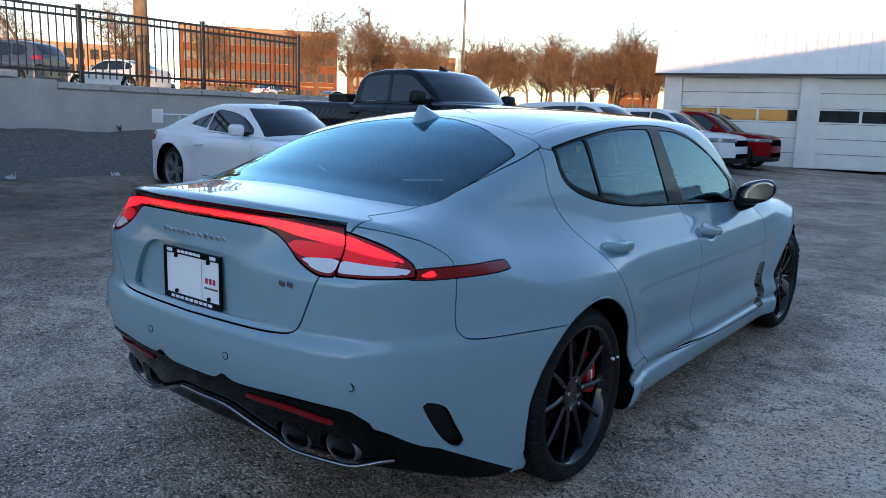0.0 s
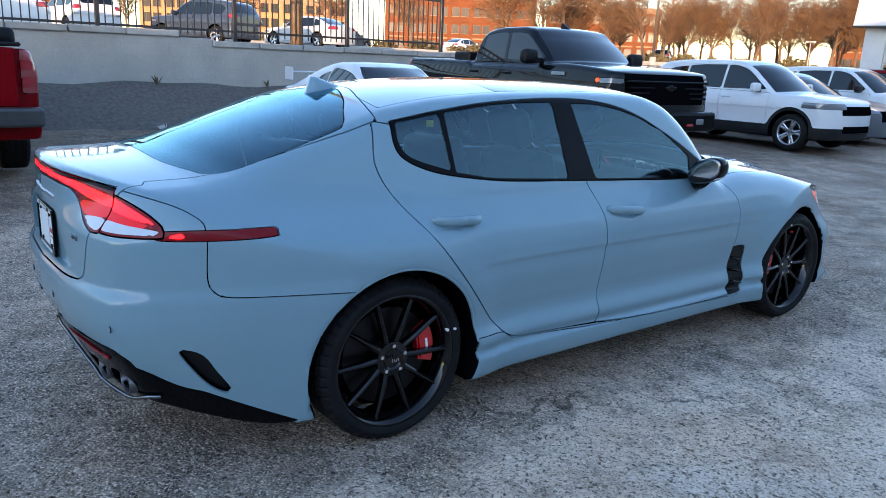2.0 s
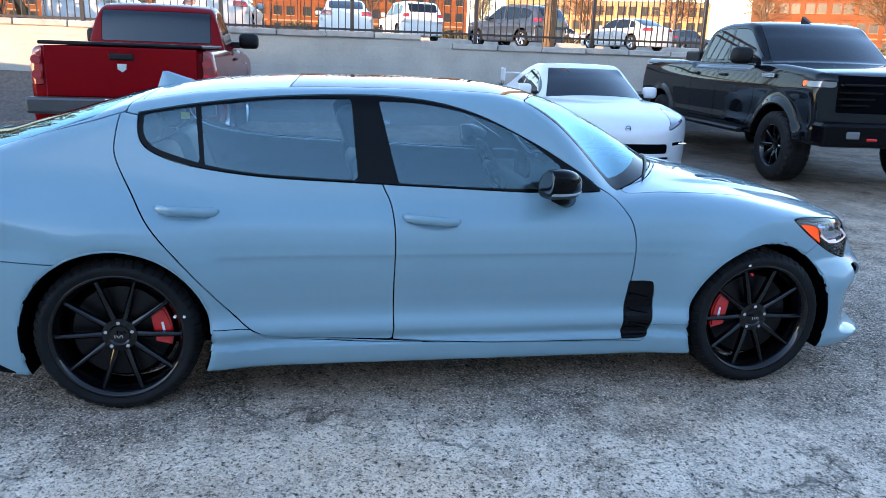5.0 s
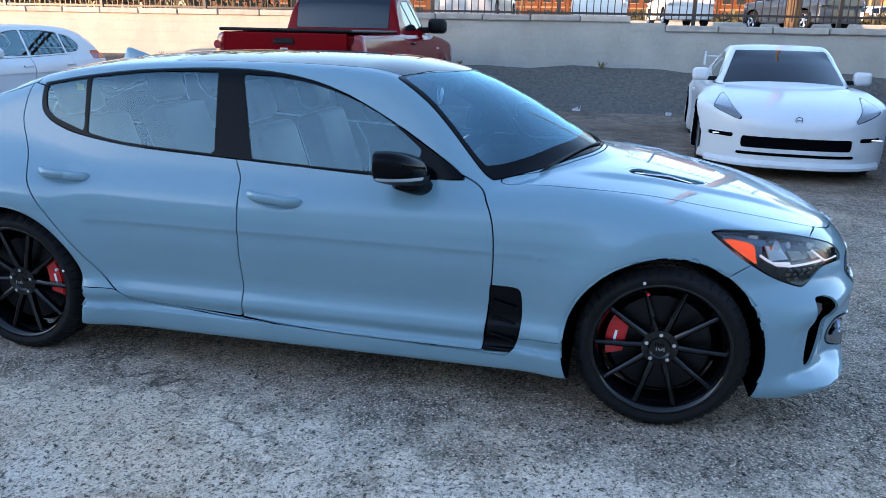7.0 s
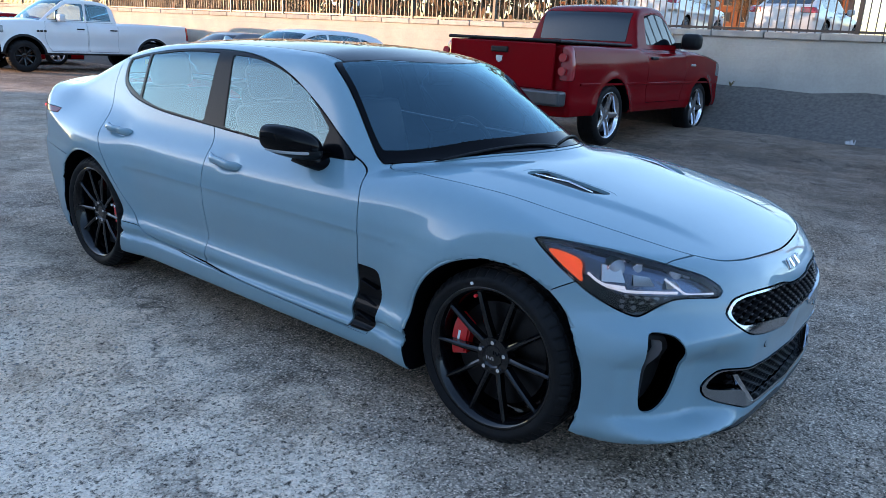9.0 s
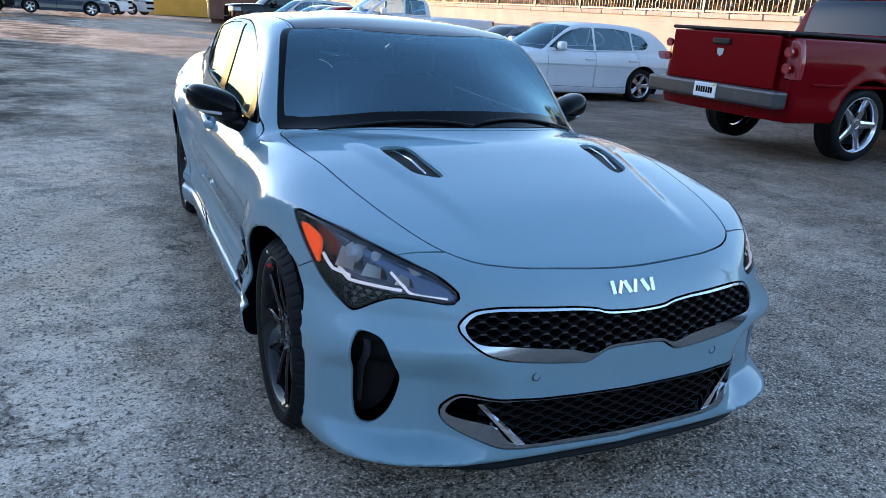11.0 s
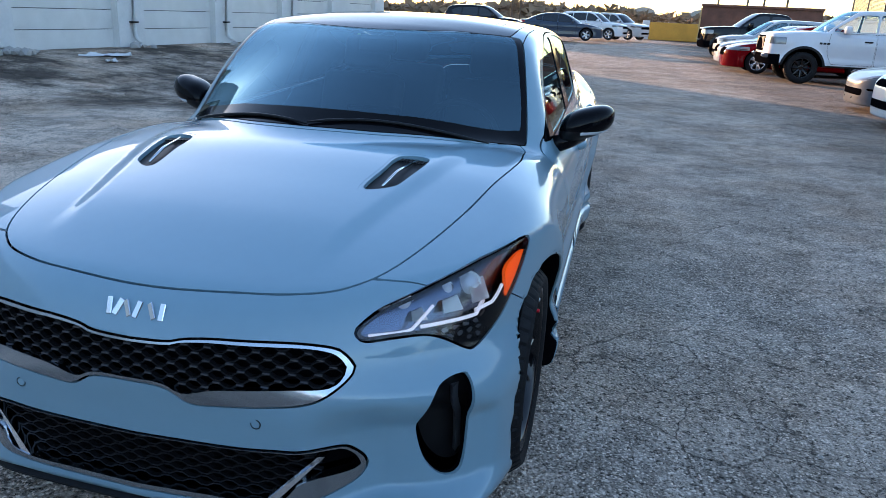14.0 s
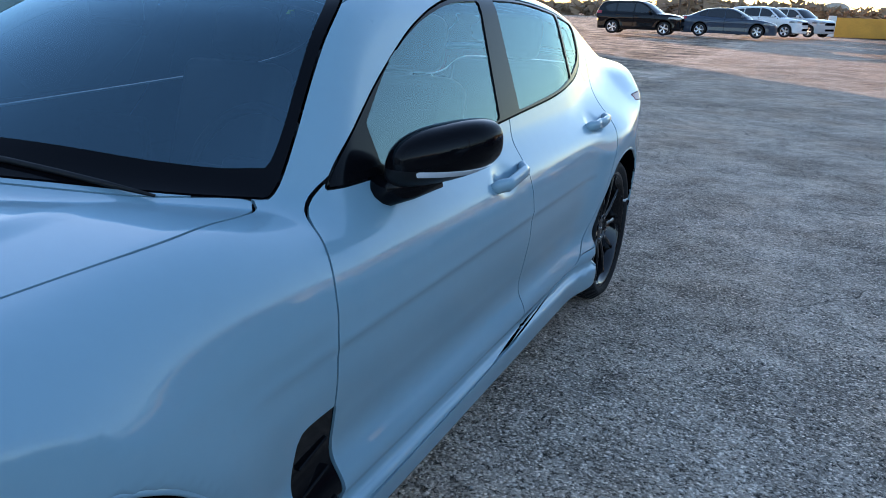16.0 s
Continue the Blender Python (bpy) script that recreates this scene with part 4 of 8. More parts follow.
        hi = [bm.verts.new(Vector(p) + Vector((-s * 0.003, -0.004, 0))) for p in a]
        bm.faces.new(lo)
        bm.faces.new(hi[::-1])
        for i in range(4):
            bm.faces.new((lo[i], hi[i], hi[(i + 1) % 4], lo[(i + 1) % 4]))
        bmesh.ops.recalc_face_normals(bm, faces=bm.faces)
        part("reflector_facet", bm, M_REFLECT, lens, "bright faceted reflector")
    for row in range(3):
        for k in range(5 - row):
            u = 0.80 + 0.034 * k - 0.012 * row - (0.02 if row == 2 else 0)
            v = 0.668 - 0.017 * row - 0.0 * k
            chip, _ = K.take(lamp, on_corner([(u - 0.013, v - 0.002), (u - 0.007, v + 0.006), (u + 0.011, v + 0.006), (u + 0.013, v - 0.002), (u + 0.007, v - 0.007), (u - 0.010, v - 0.007)], s, 1, range(6), 2))
            if len(chip):
                link("lamp_texture_chip", K.mesh("lamp_texture_chip", chip, 0.004, -0.009), M_ACCENT, lens)

# side vents
for s, vent in body["vent"]:
    vent_ob = link("fender_vent", K.mesh("fender_vent", vent, 0.02, -0.004), M_GLOSS, saloon, "gloss black fender vent")
    for k in range(3):
        z = 0.33 + 0.065 * k
        bm = bmesh.new()
        x = surf_x(0.84, z)
        add_box(bm, (-0.003, -0.045, -0.004), (0.010, 0.05, 0.004), 0.002, pose(s * x, 0.835, z, -14))
        part("vent_slat", bm, M_GLOSS, vent_ob)

# tail lamps
tail = link("tail_light_bar", K.mesh("tail_light_bar", bar, 0.012), M_TAILRED, saloon, "full-width dark red tail light bar, lit")
glow, _ = K.take(bar, on_rear(mirrored([(0.0, 1.034), (0.3, 1.03), (0.45, 1.018), (0.585, 0.996), (0.588, 0.968), (0.45, 0.985), (0.35, 1.006), (0.2, 1.013), (0.0, 1.016)])))
link("lit_strip", K.mesh("lit_strip", glow, 0.0, 0.0012), M_TAILGLOW, tail)
clear, _ = K.take(bar, on_rear([(0.475, 0.925), (0.585, 0.93), (0.59, 0.897), (0.55, 0.897), (0.51, 0.908)]))
clear2, _ = K.take(bar, on_rear([(-0.475, 0.925), (-0.585, 0.93), (-0.59, 0.897), (-0.55, 0.897), (-0.51, 0.908)]))
for piece in (clear, clear2):
    if len(piece):
        link("reversing_lens", K.mesh("reversing_lens", piece, 0.0, 0.0012), M_TAILCLEAR, tail)
dim, _ = K.take(bar, on_rear([(0.42, 0.97), (0.587, 0.966), (0.587, 0.935), (0.47, 0.932)]))
dim2, _ = K.take(bar, on_rear([(-0.42, 0.97), (-0.587, 0.966), (-0.587, 0.935), (-0.47, 0.932)]))
for piece in (dim, dim2):
    if len(piece):
        link("glowing_lens", K.mesh("glowing_lens", piece, 0.0, 0.0011), M_TAILDIM, tail)
top_band, _ = K.take(bar, on_rear(mirrored([(0.0, 1.056), (0.3, 1.052), (0.6, 1.034), (0.6, 1.016), (0.3, 1.037), (0.0, 1.041)]), (2, 3, 6, 7)))
link("bar_top_trim", K.mesh("bar_top_trim", top_band, 0.0, 0.0018), M_GLOSS, tail)
for s in (1, -1):
    lamp = link("tail_lamp", K.mesh("tail_lamp", tail_parts[s], 0.012), M_TAILRED, saloon, "red tail lamp with a clear reversing section, lit")
    glow, _ = K.take(tail_parts[s], on_corner([(1.28, 0.998), (1.2, 0.974), (1.14, 0.951), (1.1, 0.928), (1.16, 0.938), (1.29, 0.968)], s, -1))
    link("lit_strip", K.mesh("lit_strip", glow, 0.0, 0.0012), M_TAILGLOW, lamp)
    dim, _ = K.take(tail_parts[s], on_corner([(1.285, 0.966), (1.16, 0.936), (1.1, 0.92), (1.1, 0.914), (1.29, 0.934)], s, -1))
    if len(dim):
        link("glowing_lens", K.mesh("glowing_lens", dim, 0.0, 0.0011), M_TAILDIM, lamp)
    clear, _ = K.take(tail_parts[s], on_corner([(1.28, 0.93), (1.1, 0.912), (1.09, 0.897), (1.15, 0.896), (1.29, 0.897)], s, -1, (0, 4)))
    link("reversing_lens", K.mesh("reversing_lens", clear, 0.0, 0.0012), M_TAILCLEAR, lamp)

# number plate in its recess, badges
link("plate_recess", K.mesh("plate_recess", recess, 0.0, 0.0, (0, 0.02, 0)), M_GREY, tailgate)
wall = bmesh.new()
loop = spline(RECESS, 8)
ring = []
for u, v in loop:
    y = surf_rear(u, v)
    ring.append((wall.verts.new((u, y, v)), wall.verts.new((u, y + 0.021, v))))
for a, b in zip(ring, ring[1:] + ring[:1]):
    wall.faces.new((a[0], b[0], b[1], a[1]))
part("recess_wall", wall, M_GREY, tailgate)
yp = surf_rear(0, 0.80) + 0.014
plate = part("number_plate", box((-0.152, yp, 0.724), (0.152, yp + 0.004, 0.876), 0.002), M_PLATE, tailgate, "white dealer plate in a black frame")
bm = bmesh.new()
for lo, hi in (((-0.160, 0.866), (0.160, 0.888)), ((-0.160, 0.712), (0.160, 0.732)), ((-0.160, 0.73), (-0.148, 0.868)), ((0.148, 0.73), (0.160, 0.868))):
    add_box(bm, (lo[0], yp - 0.006, lo[1]), (hi[0], yp + 0.003, hi[1]), 0.002)
part("plate_frame", bm, M_GLOSS, plate)
bm = bmesh.new()
for k in range(9):
    add_box(bm, (-0.115 + 0.026 * k, yp - 0.0075, 0.7175), (-0.096 + 0.026 * k, yp - 0.0055, 0.727))
for k in range(6):
    add_box(bm, (-0.075 + 0.022 * k, yp - 0.0075, 0.873), (-0.058 + 0.022 * k, yp - 0.0055, 0.882))
for x in (-0.135, 0.105):
    add_box(bm, (x, yp - 0.0075, 0.872), (x + 0.03, yp - 0.0055, 0.883))
part("frame_print", bm, M_PLATE, plate, "white print bars", kind="stuff")
bm = bmesh.new()
for k in range(3):
    add_box(bm, (0.07 + 0.02 * k, yp - 0.0012, 0.79), (0.083 + 0.02 * k, yp + 0.001, 0.808), m=Matrix.Translation((0, 0, 0)))
part("plate_logo", bm, M_GREYRED, plate, "red logo bars")
bm = bmesh.new()
add_box(bm, (0.05, yp - 0.001, 0.735), (0.0508, yp + 0.001, 0.865))
add_box(bm, (0.065, yp - 0.001, 0.772), (0.135, yp + 0.001, 0.778))
part("plate_print", bm, M_ACCENT, plate)
for x in (-0.09, 0.09):
    for z in (0.74, 0.86):
        part("plate_screw", add_cyl(bmesh.new(), (x, yp - 0.006, z), (x, yp, z), 0.007, 0.007, 10), M_GLOSS, plate)
# script and small badge on the tailgate, logo on the nose: plain bars
bm = bmesh.new()
for k in range(12):
    x = -0.15 + 0.029 * k
    z = 0.945
    h = 0.013 if k % 4 else 0.02
    y = surf_rear(x, z)
    add_box(bm, (-0.009, -0.004, -h / 2), (0.009, 0.003, h / 2), 0.002, pose(x, y, z, 0, 20))
part("script_badge", bm, M_CHROME, tailgate, "chrome script badge shown as bars", kind="stuff")
bm = bmesh.new()
for x in (0.432, 0.462):
    add_box(bm, (-0.012, -0.004, -0.008), (0.012, 0.003, 0.008), 0.002, pose(x, surf_rear(x, 0.848), 0.848, 0, 12))
part("model_badge", bm, M_DARKCHROME, tailgate)
bm = bmesh.new()
for x, w, lean in ((-0.070, 0.016, 0), (-0.044, 0.016, 32), (-0.006, 0.016, -14), (0.020, 0.016, 30), (0.046, 0.016, -24), (0.070, 0.016, 8)):
    add_box(bm, (-w / 2.2, -0.002, -0.021), (w / 2.2, 0.005, 0.021), 0.0015, pose(x, surf_front(x, 0.706), 0.706, 28, lean))
part("nose_badge", bm, M_CHROME, hood_ob, "silver logo shown as slanted bars", kind="stuff")
for x, z, end in ((0.322, 0.476, 1), (-0.322, 0.476, 1), (0.67, 0.578, -1), (0.212, 0.588, -1), (-0.67, 0.578, -1), (-0.212, 0.588, -1)):
    y = surf_front(x, z) if end > 0 else surf_rear(x, z)
    bm = bmesh.new()
    add_cyl(bm, (x, y - end * 0.006, z), (x, y + end * 0.0012, z), 0.0105, 0.0095, 20)
    sens = part("parking_sensor", bm, M_GREY, saloon)
    bm = bmesh.new()
    add_lathe(bm, [(-0.002, 0.0108), (-0.002, 0.013), (0.001, 0.013), (0.001, 0.0108)], 20, "Y")
    o = part("sensor_ring", bm, M_SATIN, sens)
    o.location = (x, y, z)

# diffuser, exhausts and reflectors
TIPS = {}
for s in (1, -1):
    for x in (0.405, 0.575):
        TIPS[s, x] = surf_rear(s * x, 0.348)
        oval = [(s * x + 0.066 * math.cos(a), 0.348 + 0.046 * math.sin(a)) for a in np.linspace(0, 2 * math.pi, 14, endpoint=False)]
        _, diffuser = K.take(diffuser, on_rear(oval))
diff = link("rear_diffuser", K.mesh("rear_diffuser", diffuser, 0.02, -0.006), M_GLOSS, saloon, "gloss black rear diffuser")
for s in (1, -1):
    refl, _ = K.take(diffuser, on_rear([(s * x, z) for x, z in ((0.262, 0.470), (0.42, 0.474), (0.6, 0.455), (0.592, 0.437), (0.42, 0.452), (0.262, 0.455))], (0, 2, 3, 5)))
    link("reflector", K.mesh("reflector", refl, 0.006, 0.001), M_TAILRED, diff, "red bumper reflector")
    for x in (0.405, 0.575):
        bm = bmesh.new()
        y = TIPS[s, x]
        add_lathe(bm, [(0.12, 0.05), (0.0, 0.053), (-0.003, 0.0555), (0.0, 0.058), (0.1, 0.058)], 32, "Y")
        for f in bm.faces:
            f.smooth = True
        o = part("exhaust_tip", bm, M_ACCENT, diff, "dark chrome oval exhaust tip")
        o.matrix_local = Matrix.Translation((s * x, y + 0.012, 0.348)) @ Matrix.Diagonal((1.15, 1, 0.8, 1))
        bm = bmesh.new()
        add_lathe(bm, [(0.09, 0.001), (0.09, 0.051)], 24, "Y")
        part("exhaust_bore", bm, M_DARK, o)
    strip, _ = K.take(diffuser, on_rear([(s * x, z) for x, z in ((0.2, 0.506), (0.43, 0.5085), (0.62, 0.5035), (0.62, 0.4935), (0.43, 0.498), (0.2, 0.492))]))
    link("wing_edge", K.mesh("wing_edge", strip, 0.012, 0.004), M_GLOSS, diff)
for k, x in enumerate((-0.2, -0.1, 0.0, 0.1, 0.2)):
    bm = bmesh.new()
    add_prism(bm, [(-2.40, 0.36), (-2.41, 0.32), (-2.34, 0.275), (-2.2, 0.275), (-2.2, 0.36)], x - 0.006, x + 0.006, lambda u, v, d: (d, u, v))
    part("diffuser_fin", bm, M_SATIN, diff)
bm = bmesh.new()
pts = []
for x in np.linspace(-0.72, 0.72, 49):
    z = 0.39 - 0.055 * step01(0.1, 0.3, abs(x)) - 0.04 * step01(0.25, 0.42, abs(x)) + 0.03 * step01(0.6, 0.72, abs(x))
    pts.append((x, surf_rear(x, max(z, 0.315)) - 0.006, z))
add_tube(bm, pts, 0.007, 8)
part("diffuser_trim", bm, M_DARKCHROME, diff, "dark chrome lower trim line", smooth=True)

# front splitter
bm = bmesh.new()
vs = []
for x in np.linspace(-0.62, 0.62, 41):
    y = surf_front(x, 0.235)
    vs.append([bm.verts.new(p) for p in ((x, y - 0.06, 0.186), (x, y - 0.008, 0.184), (x, y - 0.006, 0.192), (x, y - 0.03, 0.21))])
for a, b in zip(vs, vs[1:]):
    for i in range(4):
        bm.faces.new((a[i], a[(i + 1) % 4], b[(i + 1) % 4], b[i]))
part("front_splitter", bm, M_SATIN, saloon, "black front splitter")

# shark fin
fin = bmesh.new()
zr = surf_top(0, -1.30)
rows = []
for t in np.linspace(0, 1, 10):
    y0, y1 = -1.405 + 0.03 * t, -1.16 - 0.19 * t ** 0.8
    z = zr - 0.012 + 0.064 * t
    w = 0.031 * (1 - t) ** 0.8 + 0.006
    rows.append([fin.verts.new((sx * w * wf, y0 + (y1 - y0) * f, z - 0.03 * (1 - f) * (1 - t) + 0.012 * f * (1 - t))) for sx, f, wf in ((1, 0.0, 0.7), (1, 0.35, 1.0), (1, 0.8, 0.55), (0, 1.0, 0), (-1, 0.8, 0.55), (-1, 0.35, 1.0), (-1, 0.0, 0.7))])
for a, b in zip(rows, rows[1:]):
    for i in range(6):
        fin.faces.new((a[i], a[i + 1], b[i + 1], b[i]))
    fin.faces.new((a[6], a[0], b[0], b[6]))
fin.faces.new(rows[-1])
bmesh.ops.recalc_face_normals(fin, faces=fin.faces)
part("roof_antenna", fin, M_GREY, saloon, "shark fin roof antenna", smooth=True)

# mirrors
def mirror_shape(x, y, z):
    u = (x - 0.928) / 0.112
    v = (y - 0.392 + 0.42 * (x - 0.93)) / 0.105
    w = (z - 0.982 - 0.03 * (x - 0.93) / 0.1) / 0.076
    w = np.where(w < 0, w * 1.35, w * (1 + 0.10 * u))
    d = (np.abs(u) ** 2.8 + np.abs(v) ** 2.3 + np.abs(w) ** 2.4) ** (1 / 2.4) - 1
    return smax(d * 0.08, 0.318 - y + 0.12 * (x - 0.93), 0.012)


mk = Skin(mirror_shape, (0.76, 0.24, 0.87), (1.1, 0.6, 1.1), 0.007)
for s in (1, -1):
    cap = None
    low, high = mk.cut(mk.faces, mk.V[:, 2] - 0.962)
    face_, high = mk.cut(high, mk.N[:, 1] + 0.8)
    me = mk.mesh("door_mirror", high, 0.0)
    cap = link("door_mirror", me, M_GLOSS, saloon, "gloss black door mirror")
    lo = link("mirror_base", mk.mesh("mirror_base", low, 0.0), M_SATIN, cap)
    gl = link("mirror_glass", mk.mesh("mirror_glass", face_, 0.004), M_DARKCHROME, cap, "mirror glass")
    sig, _ = mk.take(mk.faces, lambda V: np.where(V[:, 1] > 0.335, np.maximum(np.abs(V[:, 2] - 0.957 - 0.03 * (V[:, 0] - 0.95)) - 0.006, 0.91 - V[:, 0]), 1.0))
    st = link("indicator_strip", mk.mesh("indicator_strip", sig, 0.004, 0.002), M_TAILCLEAR, cap, "clear indicator strip")
    bm = bmesh.new()
    add_tube(bm, [(0.90, 0.40, 0.945), (0.86, 0.44, 0.915), (0.79, 0.485, 0.895)], [0.042, 0.034, 0.040], 12)
    arm = part("mirror_arm", bm, M_GLOSS, cap, smooth=True)
    if s < 0:
        flip = Matrix.Diagonal((-1, 1, 1, 1))
        for o in (cap, lo, gl, st, arm):
            o.data.transform(flip)
            o.data.flip_normals()

# handles
for s in (1, -1):
    for name, yc, zc, slope in (("rear_door", -1.158, 0.864, -0.045), ("front_door", -0.147, 0.826, -0.06)):
        bm = bmesh.new()
        pts, rad = [], []
        for t in np.linspace(-1, 1, 15):
            y = yc + 0.125 * t
            z = zc + slope * 0.125 * t
            out = 0.040 * (1 - abs(t) ** 3) - 0.004 if abs(t) > 0.6 else 0.034 + 0.9 * (surf_x(yc + (0.12 if t > 0 else -0.12), z) - surf_x(y, z))
            pts.append((s * (surf_x(y, z) + out), y, z))
            rad.append(0.0135 if abs(t) < 0.95 else 0.007)
        add_tube(bm, pts, rad, 10)
        for v in bm.verts:
            v.co.z = zc + (v.co.z - zc) * 1.5
        part("door_handle", bm, M_GREY, body[name, s], "body-coloured handle", smooth=True)
        if name == "front_door":
            x = s * (surf_x(yc - 0.04, zc) + 0.0475)
            part("touch_button", add_cyl(bmesh.new(), (x - s * 0.004, yc - 0.04, zc), (x + s * 0.0012, yc - 0.04, zc), 0.006, 0.006, 12), M_GLOSS, body[name, s].children[-1])

# rolled lips of the wheel arches
for s in (1, -1):
    for end in (1, -1):
        pts = []
        for a in np.linspace(math.radians(-14 if end > 0 else -8), math.radians(188 if end > 0 else 194), 72):
            c, d = math.cos(a), math.sin(a)
            y, z = end * AXLE + 0.395 * c, HUB_Z + 0.395 * d
            pts.append((s * (surf_x(y, max(z, 0.2)) - 0.0075), end * AXLE + 0.382 * c, HUB_Z + 0.382 * d))
        bm = bmesh.new()
        add_tube(bm, pts, 0.006, 8)
        part("arch_lip", bm, M_GREY, saloon, smooth=True)

# wipers
for x0, x1, y0, y1 in ((-0.60, 0.02, 0.93, 1.165), (0.02, 0.60, 1.175, 0.935)):
    bm = bmesh.new()
    pts = []
    for t in np.linspace(0, 1, 9):
        x, y = x0 + (x1 - x0) * t, y0 + (y1 - y0) * t + 0.02 * math.sin(math.pi * t) - 0.012
        pts.append((x, y, surf_top(x, y) + 0.008))
    add_tube(bm, pts, [0.003] + [0.006] * 7 + [0.003], 8)
    part("wiper", bm, M_SATIN, saloon, "black wiper blade", smooth=True)

# cabin
bm = bmesh.new()
add_box(bm, (-0.72, -1.7, 0.28), (0.72, 1.05, 0.36), 0.02)
part("cabin_floor", bm, M_DARK, saloon)
bm = bmesh.new()
add_box(bm, (-0.70, 0.55, 0.36), (0.70, 1.0, 0.86), 0.08, seg=3)
add_box(bm, (-0.66, 0.45, 0.74), (0.66, 0.8, 0.89), 0.05, seg=3)
add_box(bm, (-0.13, -0.5, 0.36), (0.13, 0.7, 0.62), 0.04, seg=2)
part("dashboard", bm, M_SEAT, saloon, smooth=True)
bm = bmesh.new()
add_box(bm, (-0.12, 0.47, 0.88), (0.12, 0.50, 1.0), 0.008)
part("centre_screen", bm, M_GLOSS, saloon)
for x in (-0.36, 0.36):
    add_seat(saloon, x, 0.02, 0.42, M_SEAT)
for x in (-0.38, 0.38):
    add_seat(saloon, x, -0.92, 0.42, M_SEAT, 0.56)
add_steering(saloon, -0.36, 0.40, 0.86)
bm = bmesh.new()
add_box(bm, (-0.09, 0.42, 1.22), (0.09, 0.46, 1.30), 0.015)
part("rear_view_mirror", bm, M_SATIN, saloon)
bm = bmesh.new()
x = surf_x(-1.17, 1.235) - 0.012
add_box(bm, (x - 0.001, -1.19, 1.215), (x + 0.001, -1.155, 1.242), 0.0, None)
part("window_sticker", bm, M_YELLOW, saloon, "small yellow window sticker")

# wheels
for sx in (-1, 1):
    w = add_wheel(saloon, sx * 0.777, AXLE, HUB_Z, TYRE_R, 0.232, 0.266, M_RIM, 10, 0.021, 0.0, 0.02, caliper=math.pi - 0.15)
    for mat, r, a in ((M_WHITEDOT, 0.285, 0.3), (M_REDDOT, 0.238, 0.28)):
        bm = bmesh.new()
        add_cyl(bm, (0.105, -r * math.sin(a), r * math.cos(a)), (0.1175, -r * math.sin(a), r * math.cos(a)), 0.006, 0.006, 10)
        part("paint_mark", bm, mat, w)
    w = add_wheel(saloon, sx * 0.782, -AXLE, HUB_Z, TYRE_R, 0.245, 0.266, M_RIM, 10, 0.021, 0.0, 0.02, caliper=0.15)
    for r, a in ((0.285, -1.25), (0.25, -1.2)):
        bm = bmesh.new()
        add_cyl(bm, (0.112, -r * math.sin(a), r * math.cos(a)), (0.124, -r * math.sin(a), r * math.cos(a)), 0.006, 0.006, 10)
        part("paint_mark", bm, M_WHITEDOT, w)


# ---- the other vehicles ----
def gz(x, y):
    """Height of the lot: flat by the saloon, rising towards the wall."""
    x, y = np.asarray(x, float), np.asarray(y, float)
    u = -x - 1.5
    rise = 0.13 * step01(0.0, 4.0, u) + 0.14 * step01(5.2, 8.0, u)
    return rise * (0.12 + 0.88 * step01(-9.0, -3.5, y)) + 0.28 * step01(5.5, 10.0, x) * step01(-34.0, -26.0, y)


def paint(name, rgb, rough=0.3):
    return material(name, rgb, rough, coat=0.6, spec=0.2, vary=0.04, scale=2.0)


M_WHITEPAINT = paint("white_car_paint", (0.62, 0.64, 0.66))
M_BLACKPAINT = material("black_car_paint", (0.004, 0.005, 0.007), 0.05, spec=0.28)
M_REDPAINT = material("deep_red_car_paint", (0.17, 0.0015, 0.004), 0.14, spec=0.10, vary=0.04, scale=2.0)
M_GREYPAINT = paint("gunmetal_car_paint", (0.10, 0.11, 0.125), 0.3)
M_SILVERPAINT = paint("silver_car_paint", (0.42, 0.44, 0.46), 0.3)
M_DARKBLUE = paint("dark_blue_car_paint", (0.03, 0.045, 0.07), 0.3)
M_LENS = material("headlamp_lens", (0.14, 0.15, 0.165), 0.08, metal=0.2, coat=1.0)
M_TAILLENS = material("red_tail_lens", (0.30, 0.006, 0.01), 0.1, coat=1.0)
M_BLACKGLASS = material("black_window_glass", (0.004, 0.006, 0.009), 0.03, spec=0.6)
M_CLADDING = material("black_cladding", (0.012, 0.012, 0.013), 0.6, spec=0.2, vary=0.2)
M_BUMPERGREY = material("grey_step_bumper", (0.07, 0.072, 0.078), 0.35, metal=0.5, vary=0.2)


def box_val(V, lo, hi):
    c, h = (np.array(lo) + np.array(hi)) / 2, (np.array(hi) - np.array(lo)) / 2
    return (np.abs(V - c) - h).max(1)


